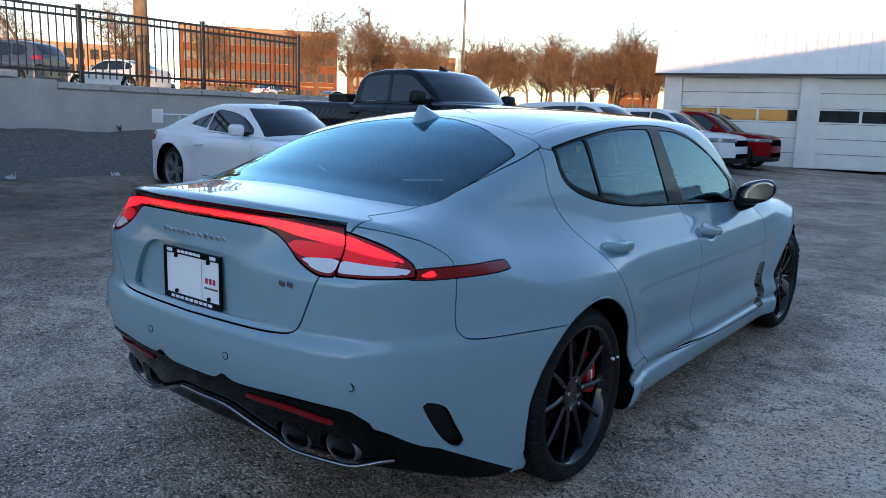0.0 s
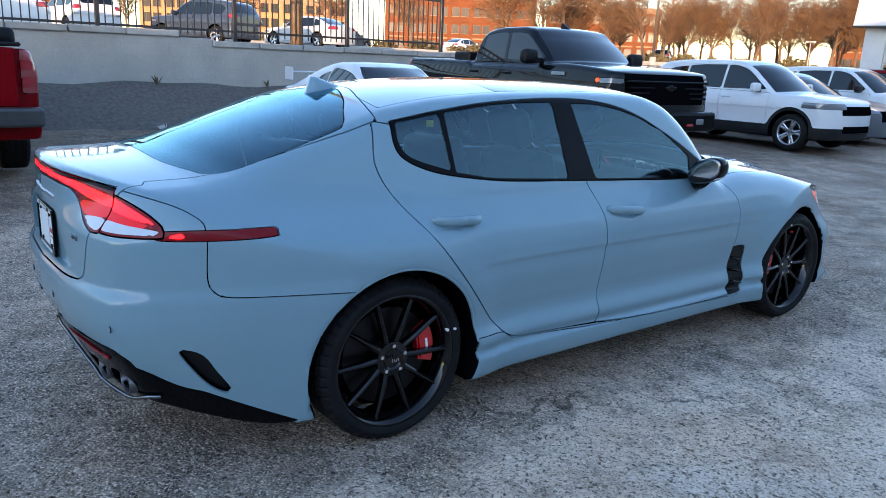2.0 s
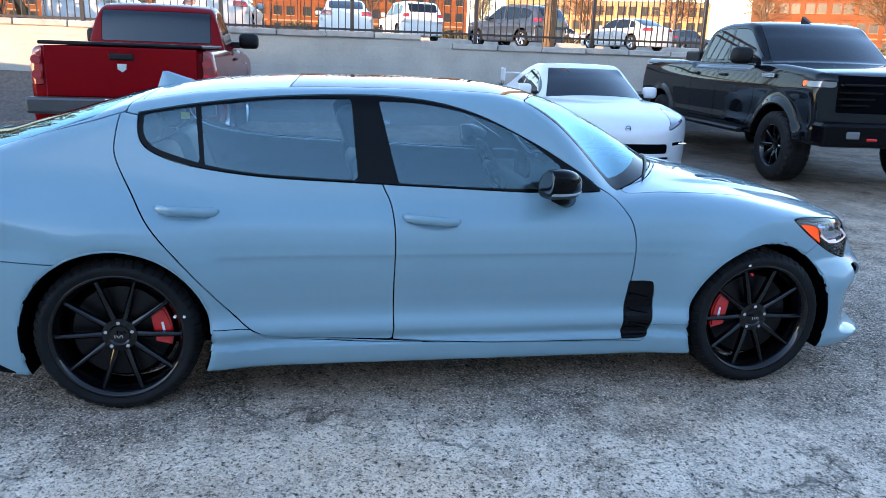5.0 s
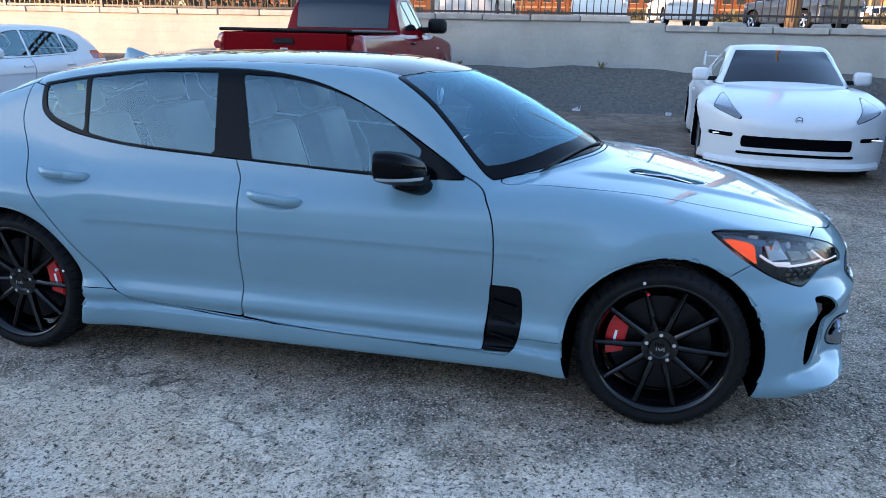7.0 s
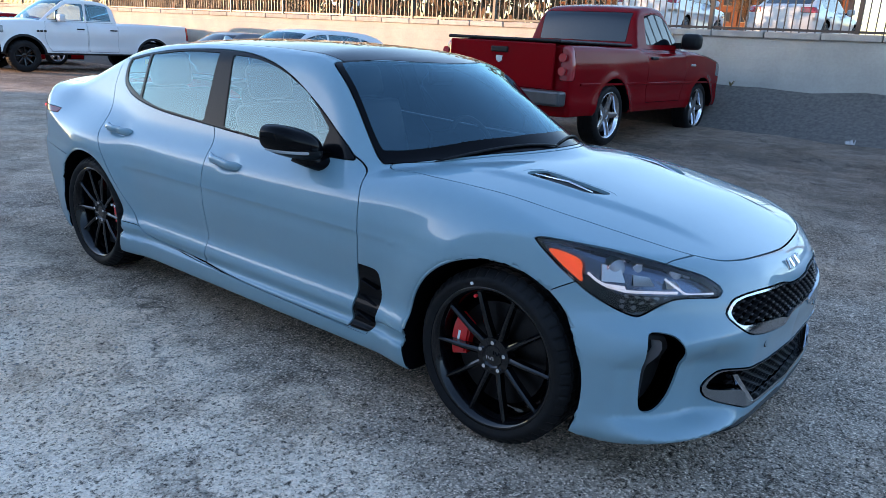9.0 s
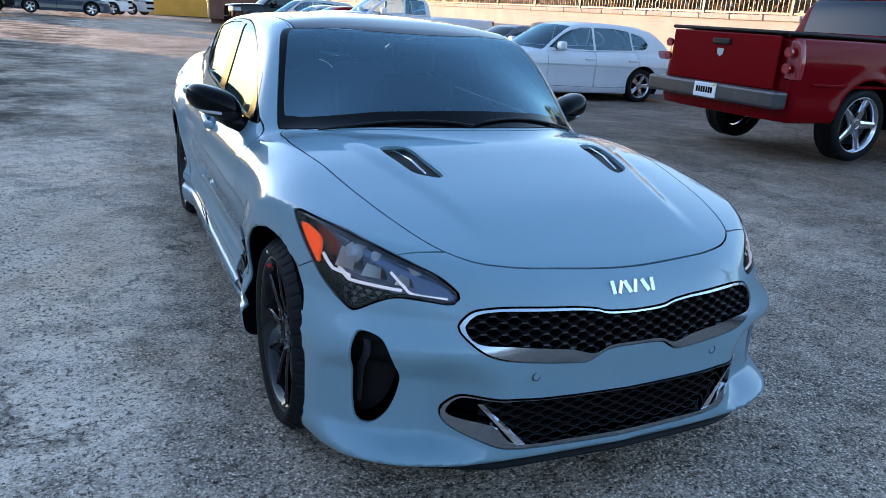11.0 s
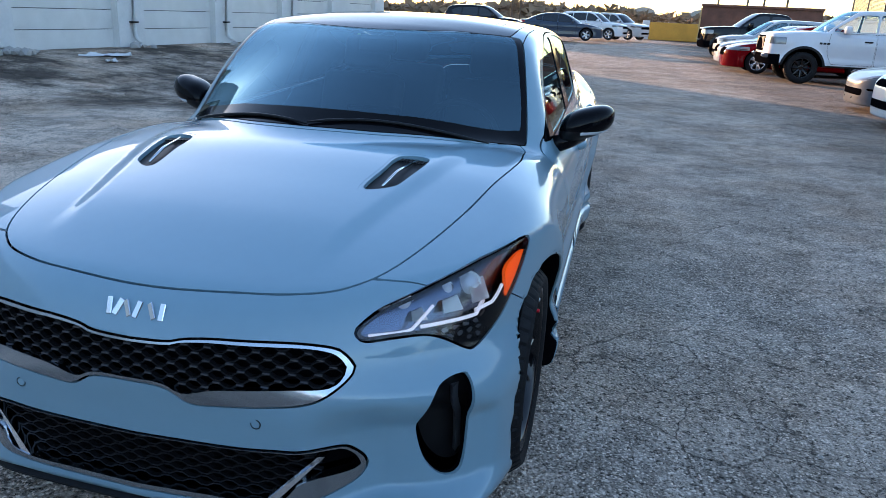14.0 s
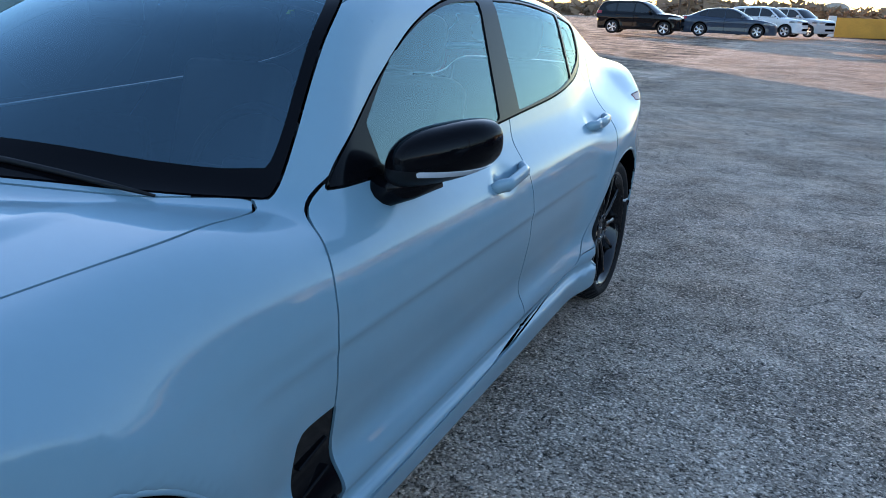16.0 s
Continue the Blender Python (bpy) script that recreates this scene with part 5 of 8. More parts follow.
def vehicle(name, m, label, category, spec, mats, h=0.035, group=""):
    """A vehicle from its lines: nose to +y, origin on the ground between the axles."""
    g = spec.get
    yf, yr, W, wb, tum, belt = spec["yf"], spec["yr"], spec["W"], spec["wb"], spec["tum"], spec["belt"]
    top, roof = pchip(*spec["top"]), pchip(*spec["roof"])
    low = g("low", 0.2)
    side = pchip((low - 0.1, -0.03), (low, -0.02), (low + 0.12, 0.0), (belt * 0.55, -0.012), (belt * 0.78, 0.0), (belt * 0.93, -0.03), (belt, -0.055), (belt + 0.15, -0.16), (belt + 0.6, -0.4))
    axles, R, arch = spec["axles"], spec["R"], g("arch", 0.05)
    bow = g("bow", 0.25)

    def shape(x, y, z):
        ax = np.abs(x)
        w = W + side(z)
        rr = [np.sqrt((y - a) ** 2 + (z - R) ** 2) for a in axles]
        for r in rr:
            w = w + g("flare", 0.015) * np.exp(-(((r - R - arch) / 0.09) ** 2))
        t = smax(ax - w, z - (top(y) - 0.035 * (ax / W) ** 3), g("round", 0.08))
        k = g("plan", 0.28)
        end = k * (ax / W) ** 3.2
        t = smax(t, y - (yf - end - g("rake", 0.35) * np.maximum(z - belt * 0.55, 0) ** 2 - 0.12 * np.maximum(low + 0.15 - z, 0)), 0.06)
        t = smax(t, (yr + 0.5 * end + g("rear_rake", 0.05) * np.maximum(z - belt * 0.6, 0) + 0.1 * np.maximum(low + 0.15 - z, 0)) - y, 0.05)
        wg = wb - tum * (z - belt)
        yy = y + bow * np.where(y > spec["mid"], 1, g("rbow", -0.3)) * (ax / wb) ** 2 * step01(0.0, 0.5, np.abs(y - spec["mid"]))
        c = smax(ax - wg, (z - (roof(yy) - 0.04 * (ax / wb) ** 2.5)) * 0.85, 0.07)
        c = np.maximum(c, belt * 0.75 - z)
        c = np.maximum(c, np.maximum(spec["cab"][0] - y, y - spec["cab"][1]))
        f = smin(t, c, 0.04)
        if "cavity" in spec:
            lo, hi = spec["cavity"]
            f = np.maximum(f, -np.maximum(np.maximum(ax - hi[0], np.abs(y - (lo[1] + hi[1]) / 2) - (hi[1] - lo[1]) / 2), lo[2] - z))
        f = smax(f, low - z, 0.03)
        for r in rr:
            f = smax(f, -np.maximum(r - R - arch, W * 0.6 - ax), 0.02)
        return f

    K = Skin(shape, (-W - 0.12, yr - 0.1, low - 0.08), (W + 0.12, yf + 0.1, spec["H"] + 0.08), h)
    root = empty(name, m, label, category, group)
    rest = K.faces
    thin = min(0.012, h * 0.4)
    sub = {}
    for a in axles:
        piece, rest = K.take(rest, lambda V: np.sqrt((V[:, 1] - a) ** 2 + (V[:, 2] - R) ** 2) - R - arch - 0.012)
        link("wheel_arch_liner", K.mesh("wheel_arch_liner", piece, 0), M_DARK, root)
    wgz = lambda V: wb - tum * (V[:, 2] - belt)
    a, b = spec["shield"]
    shield, rest = K.take(rest, lambda V: np.maximum(np.maximum(a - V[:, 1] - bow * 0.9 * (V[:, 0] / wb) ** 2, V[:, 1] + bow * 0.9 * (V[:, 0] / wb) ** 2 - b), np.maximum(np.abs(V[:, 0]) - wgz(V) + 0.075, belt + 0.0 - V[:, 2])), 0.003)
    if len(shield):
        link("windscreen", K.mesh("windscreen", shield, thin), mats["glass"], root, "dark windscreen")
    if "rear_pane" in spec:
        lo, hi = spec["rear_pane"]
        pane, rest = K.take(rest, lambda V: np.where(V[:, 1] < spec["mid"], box_val(V, lo, hi), 1.0), 0.003)
        if len(pane):
            link("rear_window", K.mesh("rear_window", pane, thin), mats["glass"], root, "dark rear window")
    for s in (1, -1):
        for pts, sharp in spec["windows"]:
            pane, rest = K.take(rest, lambda V: on_side(pts, s, sharp)(V), 0.003)
            if len(pane):
                link("side_window", K.mesh("side_window", pane, thin, -0.003), mats["glass"], root, "dark side window")
    for nm, mat, lo, hi, both, lab in spec.get("patches", ()):
        for s in ((1, -1) if both else (1,)):
            l2, h2 = (np.array(lo), np.array(hi))
            if s < 0:
                l2, h2 = np.array((-hi[0], lo[1], lo[2])), np.array((-lo[0], hi[1], hi[2]))
            piece, rest = K.take(rest, lambda V: box_val(V, l2, h2), 0.003)
            if len(piece):
                sub.setdefault(nm, link(nm, K.mesh(nm, piece, thin, g("proud", 0.0)), mats.get(mat) or mat, root, lab))
    for nm, mat, pts, ymin, lab in spec.get("polys", ()):
        for s in (1, -1):
            shape2 = outline([(s * u, v) for u, v in pts], 4)
            piece, rest = K.take(rest, lambda V: np.where(V[:, 1] > ymin, shape2(V[:, 0], V[:, 2]), 1.0), 0.003)
            if len(piece):
                link(nm, K.mesh(nm, piece, thin), mat, root, lab)
    if "cladding" in mats:
        zc = spec["clad"]
        piece, rest = K.take(rest, lambda V: np.minimum(V[:, 2] - zc, np.minimum.reduce([np.sqrt((V[:, 1] - q) ** 2 + (V[:, 2] - R) ** 2) - R - arch - 0.075 for q in axles])))
        link("cladding", K.mesh("cladding", piece, thin), mats["cladding"], root, "black lower cladding")
    core = [rest]
    for s in (1, -1):
        for pts, sharp in spec.get("doors", ()):
            piece, rest = K.take(rest, lambda V: on_side(pts, s, sharp)(V), 0.004)
            if len(piece):
                core.append(piece)
                door = link("door", K.mesh("door", piece, thin), mats["paint"], root)
                yh, zh = spec["handle_z"](pts)
                bm = bmesh.new()
                xs = W + float(side(zh)) - 0.012
                add_box(bm, (min(s * xs, s * (xs + 0.045)), yh - 0.1, zh - 0.018), (max(s * xs, s * (xs + 0.045)), yh + 0.1, zh + 0.018), 0.012, seg=2)
                part("door_handle", bm, mats.get("handle", mats["paint"]), door)
    link("body_shell", K.mesh("body_shell", rest, thin), mats["paint"], root)
    # added near-black sheet under the skin, shade of the gaps as colour
    link("inner_structure", K.mesh("inner_structure", core[0], 0.0, -0.02), M_DARK, root)
    for s in (1, -1):
        for q in axles:
            add_wheel(root, s * (W - spec["tw"] / 2 - g("inset", 0.02)), q, R, R, spec["tw"], spec["rim"], mats["rim"], **spec["wheel"])
        if "mirror" in spec:
            x, y, z, sz = spec["mirror"]
            bm = bmesh.new()
            add_box(bm, (min(s * x, s * (x + 0.22 * sz)), y - 0.07 * sz, z - 0.085 * sz), (max(s * x, s * (x + 0.22 * sz)), y + 0.07 * sz, z + 0.085 * sz), 0.05 * sz, seg=3)
            mo = part("door_mirror", bm, mats.get("mirror", mats["paint"]), root, smooth=True)
            bm = bmesh.new()
            add_box(bm, (min(s * (x - 0.12), s * (x + 0.02)), y - 0.02, z - 0.08 * sz), (max(s * (x - 0.12), s * (x + 0.02)), y + 0.035, z - 0.02), 0.01)
            part("mirror_arm", bm, M_SATIN, mo)
    return root, K, shape


def hz(frac, dz):
    """Door handles near the rear edge of a door outline."""
    def f(pts):
        ys = [p[0] for p in pts]
        return min(ys) + frac * (max(ys) - min(ys)), dz
    return f


WS = dict(spokes=5, width=0.05, pair=0.16, dish=0.02, nuts=False)
COUPE = dict(polys=(("headlamp", M_LENS, ((0.80, 0.70), (0.74, 0.77), (0.69, 0.80), (0.665, 0.78), (0.60, 0.68), (0.53, 0.60), (0.56, 0.585), (0.66, 0.62), (0.78, 0.67)), 1.3, "boomerang-shaped clear headlamp"),), yf=2.13, yr=-2.10, W=0.925, wb=0.74, tum=0.42, belt=0.86, mid=-0.2, H=1.33, axles=(1.275, -1.275), R=0.325, tw=0.24, rim=0.245, wheel=WS,
    top=((-2.2, 0.85), (-2.0, 0.9), (-1.6, 0.93), (-1.2, 0.92), (-0.4, 0.86), (0.4, 0.87), (0.9, 0.865), (1.4, 0.80), (1.8, 0.715), (2.05, 0.61), (2.2, 0.5)),
    roof=((-2.2, 0.86), (-1.9, 0.97), (-1.5, 1.1), (-1.0, 1.24), (-0.5, 1.31), (-0.1, 1.31), (0.2, 1.26), (0.5, 1.14), (0.8, 0.99), (1.1, 0.82)), cab=(-2.05, 1.1),
    shield=(0.24, 0.93), rear_pane=((-0.52, -1.75, 1.0), (0.52, -0.75, 1.4)), low=0.13, plan=0.5, rake=0.5, flare=0.04, bow=0.35,
    windows=((((0.5, 0.9), (0.42, 0.99), (0.1, 1.14), (-0.3, 1.2), (-0.55, 1.185), (-0.62, 0.93), (0.0, 0.9)), (0, 5)), (((-0.66, 0.95), (-0.6, 1.17), (-0.85, 1.1), (-1.12, 1.0)), (0, 1, 3))),
    doors=((((0.75, 0.86), (0.68, 0.3), (-0.5, 0.3), (-0.68, 0.6), (-0.62, 0.9)), (0, 1, 2, 4)),), handle_z=hz(0.12, 0.72), mirror=(0.80, 0.38, 0.95, 0.9),
    patches=(("upper_grille", M_DARK, (-0.52, 1.7, 0.31), (0.52, 2.3, 0.42), False, "black grille opening"), ("lower_grille", M_DARK, (-0.56, 1.7, 0.235), (0.56, 2.3, 0.262), False, "black lower opening"),
        ("daytime_light", M_DARK, (0.60, 1.75, 0.40), (0.83, 2.1, 0.435), True, "black slot with light strip"), ("tail_lamp", M_TAILLENS, (0.6, -2.3, 0.74), (0.95, -1.75, 0.86), True, "red tail lamp")))
PICKUP = dict(yf=2.82, yr=-3.0, W=1.01, wb=0.90, tum=0.22, belt=1.38, mid=0.3, H=2.0, axles=(1.86, -1.88), R=0.425, tw=0.32, rim=0.255, arch=0.075, low=0.52, inset=-0.02, flare=0.05, plan=0.2, rake=0.12, round=0.06, bow=0.18,
    wheel=dict(spokes=8, width=0.045, dish=0.05, nuts=False, chunky=0.012),
    top=((-3.1, 1.44), (-2.9, 1.45), (-0.95, 1.44), (-0.7, 1.38), (0.9, 1.38), (1.1, 1.43), (1.5, 1.44), (2.2, 1.40), (2.6, 1.35), (2.78, 1.26), (2.9, 1.1)),
    roof=((-0.9, 1.1), (-0.8, 1.5), (-0.72, 1.8), (-0.52, 1.93), (-0.1, 1.975), (0.36, 1.975), (0.66, 1.94), (0.96, 1.78), (1.36, 1.48), (1.66, 1.22)), cab=(-0.88, 1.66), cavity=((-0.82, -2.92, 0.95), (0.82, -0.94, 3.0)),
    shield=(0.64, 1.45), rear_pane=((-0.66, -1.1, 1.46), (0.66, -0.5, 1.83)),
    windows=((((-0.60, 1.45), (-0.54, 1.83), (-0.2, 1.87), (0.06, 1.87), (0.08, 1.44)), (0, 1, 3, 4)), (((0.15, 1.44), (0.13, 1.87), (0.44, 1.86), (0.64, 1.80), (1.11, 1.50), (1.12, 1.43)), (0, 1, 4, 5))),
    doors=((((-0.76, 1.40), (-0.73, 0.62), (0.09, 0.62), (0.10, 1.40)), (0, 1, 2, 3)), (((0.12, 1.40), (0.12, 0.62), (1.10, 0.62), (1.24, 0.95), (1.2, 1.38)), (0, 1, 2, 4))), handle_z=hz(0.16, 1.24), mirror=(0.97, 1.0, 1.5, 1.25),
    patches=(("headlamp", M_LENS, (0.80, 2.42, 1.165), (1.2, 3.0, 1.235), True, "slim clear headlamp"), ("side_marker", M_AMBER, (0.9, 2.34, 1.165), (1.2, 2.42, 1.235), True, "amber side marker"), ("grille", M_DARK, (-0.79, 2.4, 0.90), (0.79, 3.0, 1.30), False, "black grille"), ("tail_lamp", M_TAILLENS, (0.86, -3.2, 1.05), (1.2, -2.8, 1.4), True, "red tail lamp")))
REDTRUCK = dict(PICKUP, yf=2.5, yr=-2.72, W=1.0, belt=1.28, mid=0.1, H=1.9, axles=(1.53, -1.52), R=0.405, tw=0.28, rim=0.30, low=0.42, arch=0.07, inset=0.02, flare=0.03, tum=0.26, wb=0.88,
    wheel=dict(spokes=5, width=0.075, dish=0.02, nuts=False, pair=0.0),
    top=((-2.8, 1.30), (-0.8, 1.31), (-0.6, 1.28), (0.7, 1.28), (0.95, 1.31), (1.6, 1.27), (2.2, 1.18), (2.45, 1.05), (2.6, 0.9)),
    roof=((-0.85, 1.0), (-0.76, 1.4), (-0.66, 1.72), (-0.45, 1.85), (-0.1, 1.885), (0.2, 1.87), (0.45, 1.78), (0.75, 1.56), (1.1, 1.26), (1.3, 1.1)), cab=(-0.83, 1.3), cavity=((-0.82, -2.6, 1.25), (0.82, -0.9, 3.0)),
    shield=(0.4, 1.12), rear_pane=((-0.70, -0.95, 1.36), (0.70, -0.45, 1.76)),
    windows=((((-0.40, 1.34), (-0.38, 1.72), (-0.1, 1.76), (0.2, 1.74), (0.36, 1.66), (0.74, 1.36)), (0, 1, 4, 5)),),
    doors=((((-0.52, 1.28), (-0.5, 0.55), (0.7, 0.55), (0.85, 0.9), (0.84, 1.28)), (0, 1, 2, 4)),), handle_z=hz(0.14, 1.16), mirror=(0.95, 0.66, 1.42, 1.35),
    patches=(("tail_lamp", M_TAILLENS, (0.845, -3.0, 0.86), (1.2, -2.56, 1.27), True, "tall red tail lamp"), ("headlamp", M_LENS, (0.62, 2.1, 0.92), (1.2, 3.0, 1.12), True, "clear headlamp"), ("grille", M_DARK, (-0.55, 2.2, 0.75), (0.55, 3.0, 1.08), False, "dark grille")))
WHITETRUCK = dict(PICKUP, yf=2.76, yr=-3.05, W=1.0, axles=(1.78, -1.79), R=0.405, tw=0.28, rim=0.25, low=0.45, belt=1.28, H=1.93,
    top=tuple((y, z - 0.10) for y, z in PICKUP["top"]), roof=tuple((y, z - 0.07) for y, z in PICKUP["roof"]), cavity=((-0.82, -2.95, 0.85), (0.82, -1.02, 3.0)),
    windows=tuple((tuple((y, z - 0.085) for y, z in p), s) for p, s in PICKUP["windows"]), doors=tuple((tuple((y, z - 0.08) for y, z in p), s) for p, s in PICKUP["doors"]), handle_z=hz(0.16, 1.13), mirror=(0.97, 0.86, 1.4, 1.2),
    shield=(0.64, 1.45), rear_pane=((-0.66, -1.1, 1.38), (0.66, -0.6, 1.76)),
    patches=(("headlamp", M_LENS, (0.60, 2.25, 0.98), (1.2, 3.0, 1.15), True, "clear headlamp"), ("grille", M_DARK, (-0.58, 2.3, 0.78), (0.58, 3.0, 1.18), False, "black grille"), ("front_bumper", M_DARK, (-1.2, 2.35, 0.3), (1.2, 3.0, 0.72), False, "black steel front bumper"), ("tail_lamp", M_TAILLENS, (0.86, -3.2, 0.92), (1.2, -2.86, 1.3), True, "red tail lamp"), ("rear_bumper", M_DARK, (-1.2, -3.3, 0.4), (1.2, -2.8, 0.68), False, "black rear bumper")))
HATCHBACK = dict(yf=2.21, yr=-2.14, W=0.885, wb=0.80, tum=0.36, belt=0.93, mid=-0.2, H=1.48, axles=(1.35, -1.35), R=0.325, tw=0.21, rim=0.225, wheel=WS, low=0.17, plan=0.4, rake=0.5,
    top=((-2.2, 0.9), (-2.0, 0.96), (-1.0, 0.95), (0.0, 0.92), (0.9, 0.95), (1.3, 0.92), (1.8, 0.84), (2.1, 0.73), (2.3, 0.55)),
    roof=((-2.2, 0.92), (-2.08, 1.06), (-1.9, 1.23), (-1.6, 1.38), (-1.2, 1.445), (-0.5, 1.465), (0.0, 1.45), (0.35, 1.39), (0.7, 1.22), (1.05, 1.0), (1.4, 0.78)), cab=(-2.15, 1.4),
    shield=(0.36, 1.13), rear_pane=((-0.56, -2.3, 1.05), (0.56, -1.62, 1.38)),
    windows=((((0.78, 0.98), (0.6, 1.12), (0.35, 1.27), (0.05, 1.35), (-0.18, 1.365), (-0.2, 0.965)), (0, 4, 5)), (((-0.25, 0.967), (-0.23, 1.365), (-0.7, 1.365), (-1.05, 1.33), (-1.1, 0.995)), (0, 1, 3, 4)), (((-1.14, 1.0), (-1.1, 1.32), (-1.35, 1.25), (-1.5, 1.12), (-1.42, 1.03)), (0, 1, 3))),
    doors=((((0.85, 0.92), (0.83, 0.3), (-0.2, 0.28), (-0.22, 0.94)), (0, 1, 2, 3)), (((-0.23, 0.94), (-0.22, 0.28), (-0.95, 0.3), (-1.2, 0.6), (-1.22, 0.97)), (0, 1, 2, 4))), handle_z=hz(0.14, 0.80), mirror=(0.84, 0.62, 1.02, 0.9),
    patches=(("headlamp", M_LENS, (0.42, 1.45, 0.66), (1.0, 2.3, 0.78), True, "swept clear headlamp"), ("grille", M_DARK, (-0.36, 1.8, 0.62), (0.36, 2.4, 0.72), False, "black grille"), ("lower_intake", M_DARK, (-0.45, 1.8, 0.3), (0.45, 2.4, 0.42), False, "black lower intake"), ("tail_lamp", M_TAILLENS, (0.6, -2.4, 0.88), (1.0, -1.75, 1.02), True, "red tail lamp")))
SUV = dict(yf=2.17, yr=-2.2, W=0.90, wb=0.83, tum=0.26, belt=1.05, mid=-0.3, H=1.68, axles=(1.305, -1.305), R=0.34, tw=0.22, rim=0.23, wheel=WS, low=0.24, plan=0.34, rake=0.3, clad=0.46,
    top=((-2.3, 1.0), (-2.0, 1.05), (0.0, 1.04), (0.8, 1.06), (1.3, 1.05), (1.8, 1.0), (2.05, 0.92), (2.2, 0.75)),
    roof=((-2.25, 1.0), (-2.12, 1.28), (-1.95, 1.5), (-1.7, 1.6), (-1.0, 1.645), (-0.3, 1.65), (0.1, 1.63), (0.4, 1.54), (0.75, 1.32), (1.1, 1.08), (1.4, 0.9)), cab=(-2.2, 1.4),
    shield=(0.36, 1.09), rear_pane=((-0.6, -2.4, 1.18), (0.6, -1.75, 1.52)),
    windows=((((0.72, 1.1), (0.5, 1.27), (0.25, 1.45), (0.0, 1.53), (-0.2, 1.54), (-0.22, 1.09)), (0, 4, 5)), (((-0.27, 1.09), (-0.25, 1.54), (-0.8, 1.53), (-1.1, 1.5), (-1.14, 1.1)), (0, 1, 3, 4)), (((-1.18, 1.1), (-1.15, 1.5), (-1.5, 1.45), (-1.75, 1.34), (-1.6, 1.13)), (0, 1, 3))),
    doors=((((0.82, 1.04), (0.8, 0.42), (-0.22, 0.4), (-0.24, 1.06)), (0, 1, 2, 3)), (((-0.25, 1.06), (-0.24, 0.4), (-0.9, 0.42), (-1.15, 0.7), (-1.17, 1.07)), (0, 1, 2, 4))), handle_z=hz(0.14, 0.93), mirror=(0.86, 0.58, 1.13, 1.0),
    patches=(("headlamp", M_LENS, (0.45, 1.5, 0.80), (1.0, 2.3, 0.90), True, "clear headlamp"), ("grille", M_DARK, (-0.55, 1.8, 0.70), (0.55, 2.4, 0.86), False, "black grille"), ("lower_intake", M_DARK, (-0.5, 1.8, 0.38), (0.5, 2.4, 0.5), False, "black lower intake"), ("tail_lamp", M_TAILLENS, (0.62, -2.5, 0.98), (1.0, -1.9, 1.12), True, "red tail lamp")))
SEDAN = dict(HATCHBACK, yf=2.42, yr=-2.42, W=0.92, axles=(1.42, -1.42), R=0.335,
    top=((-2.5, 0.95), (-2.3, 1.03), (-1.6, 1.03), (0.0, 0.93), (0.9, 0.96), (1.4, 0.93), (1.9, 0.85), (2.3, 0.72), (2.5, 0.55)),
    roof=((-2.3, 0.95), (-2.0, 1.06), (-1.6, 1.24), (-1.2, 1.38), (-0.7, 1.45), (-0.2, 1.465), (0.2, 1.43), (0.5, 1.33), (0.85, 1.14), (1.2, 0.95), (1.5, 0.8)), cab=(-2.3, 1.5), shield=(0.42, 1.2), rear_pane=((-0.58, -2.0, 1.08), (0.58, -1.2, 1.4)),
    patches=(("headlamp", M_LENS, (0.45, 1.7, 0.66), (1.0, 2.5, 0.78), True, "clear headlamp"), ("grille", M_DARK, (-0.45, 1.9, 0.5), (0.45, 2.6, 0.72), False, "black grille"), ("tail_lamp", M_TAILLENS, (0.5, -2.6, 0.84), (1.0, -2.1, 0.98), True, "red tail lamp")))


def on_lot(x, y, yaw, dz=0.0):
    return pose(x, y, float(gz(x, y)) + dz, 0, 0, yaw)


FACE_EAST = -90
# white coupe by the wall
coupe, Kc, _ = vehicle("white_coupe", on_lot(-6.52, 3.14, FACE_EAST - 3), "white two-door sports coupe with black windows, facing the saloon", "car", COUPE, dict(paint=M_WHITEPAINT, glass=M_BLACKGLASS, rim=M_GREYPAINT), 0.03)
bm = bmesh.new()
add_box(bm, (-0.72, -2.12, 1.10), (0.72, -1.90, 1.125), 0.01)
for s in (-1, 1):
    add_box(bm, (s * 0.74 - 0.012, -2.14, 0.98), (s * 0.74 + 0.012, -1.82, 1.19), 0.008)
    add_box(bm, (s * 0.4 - 0.012, -2.05, 0.86), (s * 0.4 + 0.012, -1.93, 1.11), 0.006)
part("rear_spoiler", bm, M_WHITEPAINT, coupe, "white rear wing")
bm = bmesh.new()
add_lathe(bm, [(-0.004, 0.028), (0.004, 0.036), (0.008, 0.036), (0.008, 0.028)], 24, "Y")
add_box(bm, (-0.022, 0, -0.004), (0.022, 0.008, 0.004))
o = part("nose_badge", bm, M_DARKCHROME, coupe)
o.location = (0, 2.085, 0.60)
for s in (-1, 1):
    bm = bmesh.new()
    add_box(bm, (s * 0.74 - 0.09, 1.86, 0.412), (s * 0.74 + 0.05, 1.9, 0.424), 0.003)
    part("light_strip", bm, M_DRL, coupe)
bm = bmesh.new()
vs = []
for x in np.linspace(-0.85, 0.85, 31):
    y = 2.16 - 0.5 * (abs(x) / 0.925) ** 3.2
    vs.append([bm.verts.new(p) for p in ((x, y - 0.12, 0.13), (x, y + 0.02, 0.12), (x, y + 0.025, 0.15), (x, y - 0.05, 0.19))])
for a, b in zip(vs, vs[1:]):
    for i in range(4):
        bm.faces.new((a[i], a[(i + 1) % 4], b[(i + 1) % 4], b[i]))
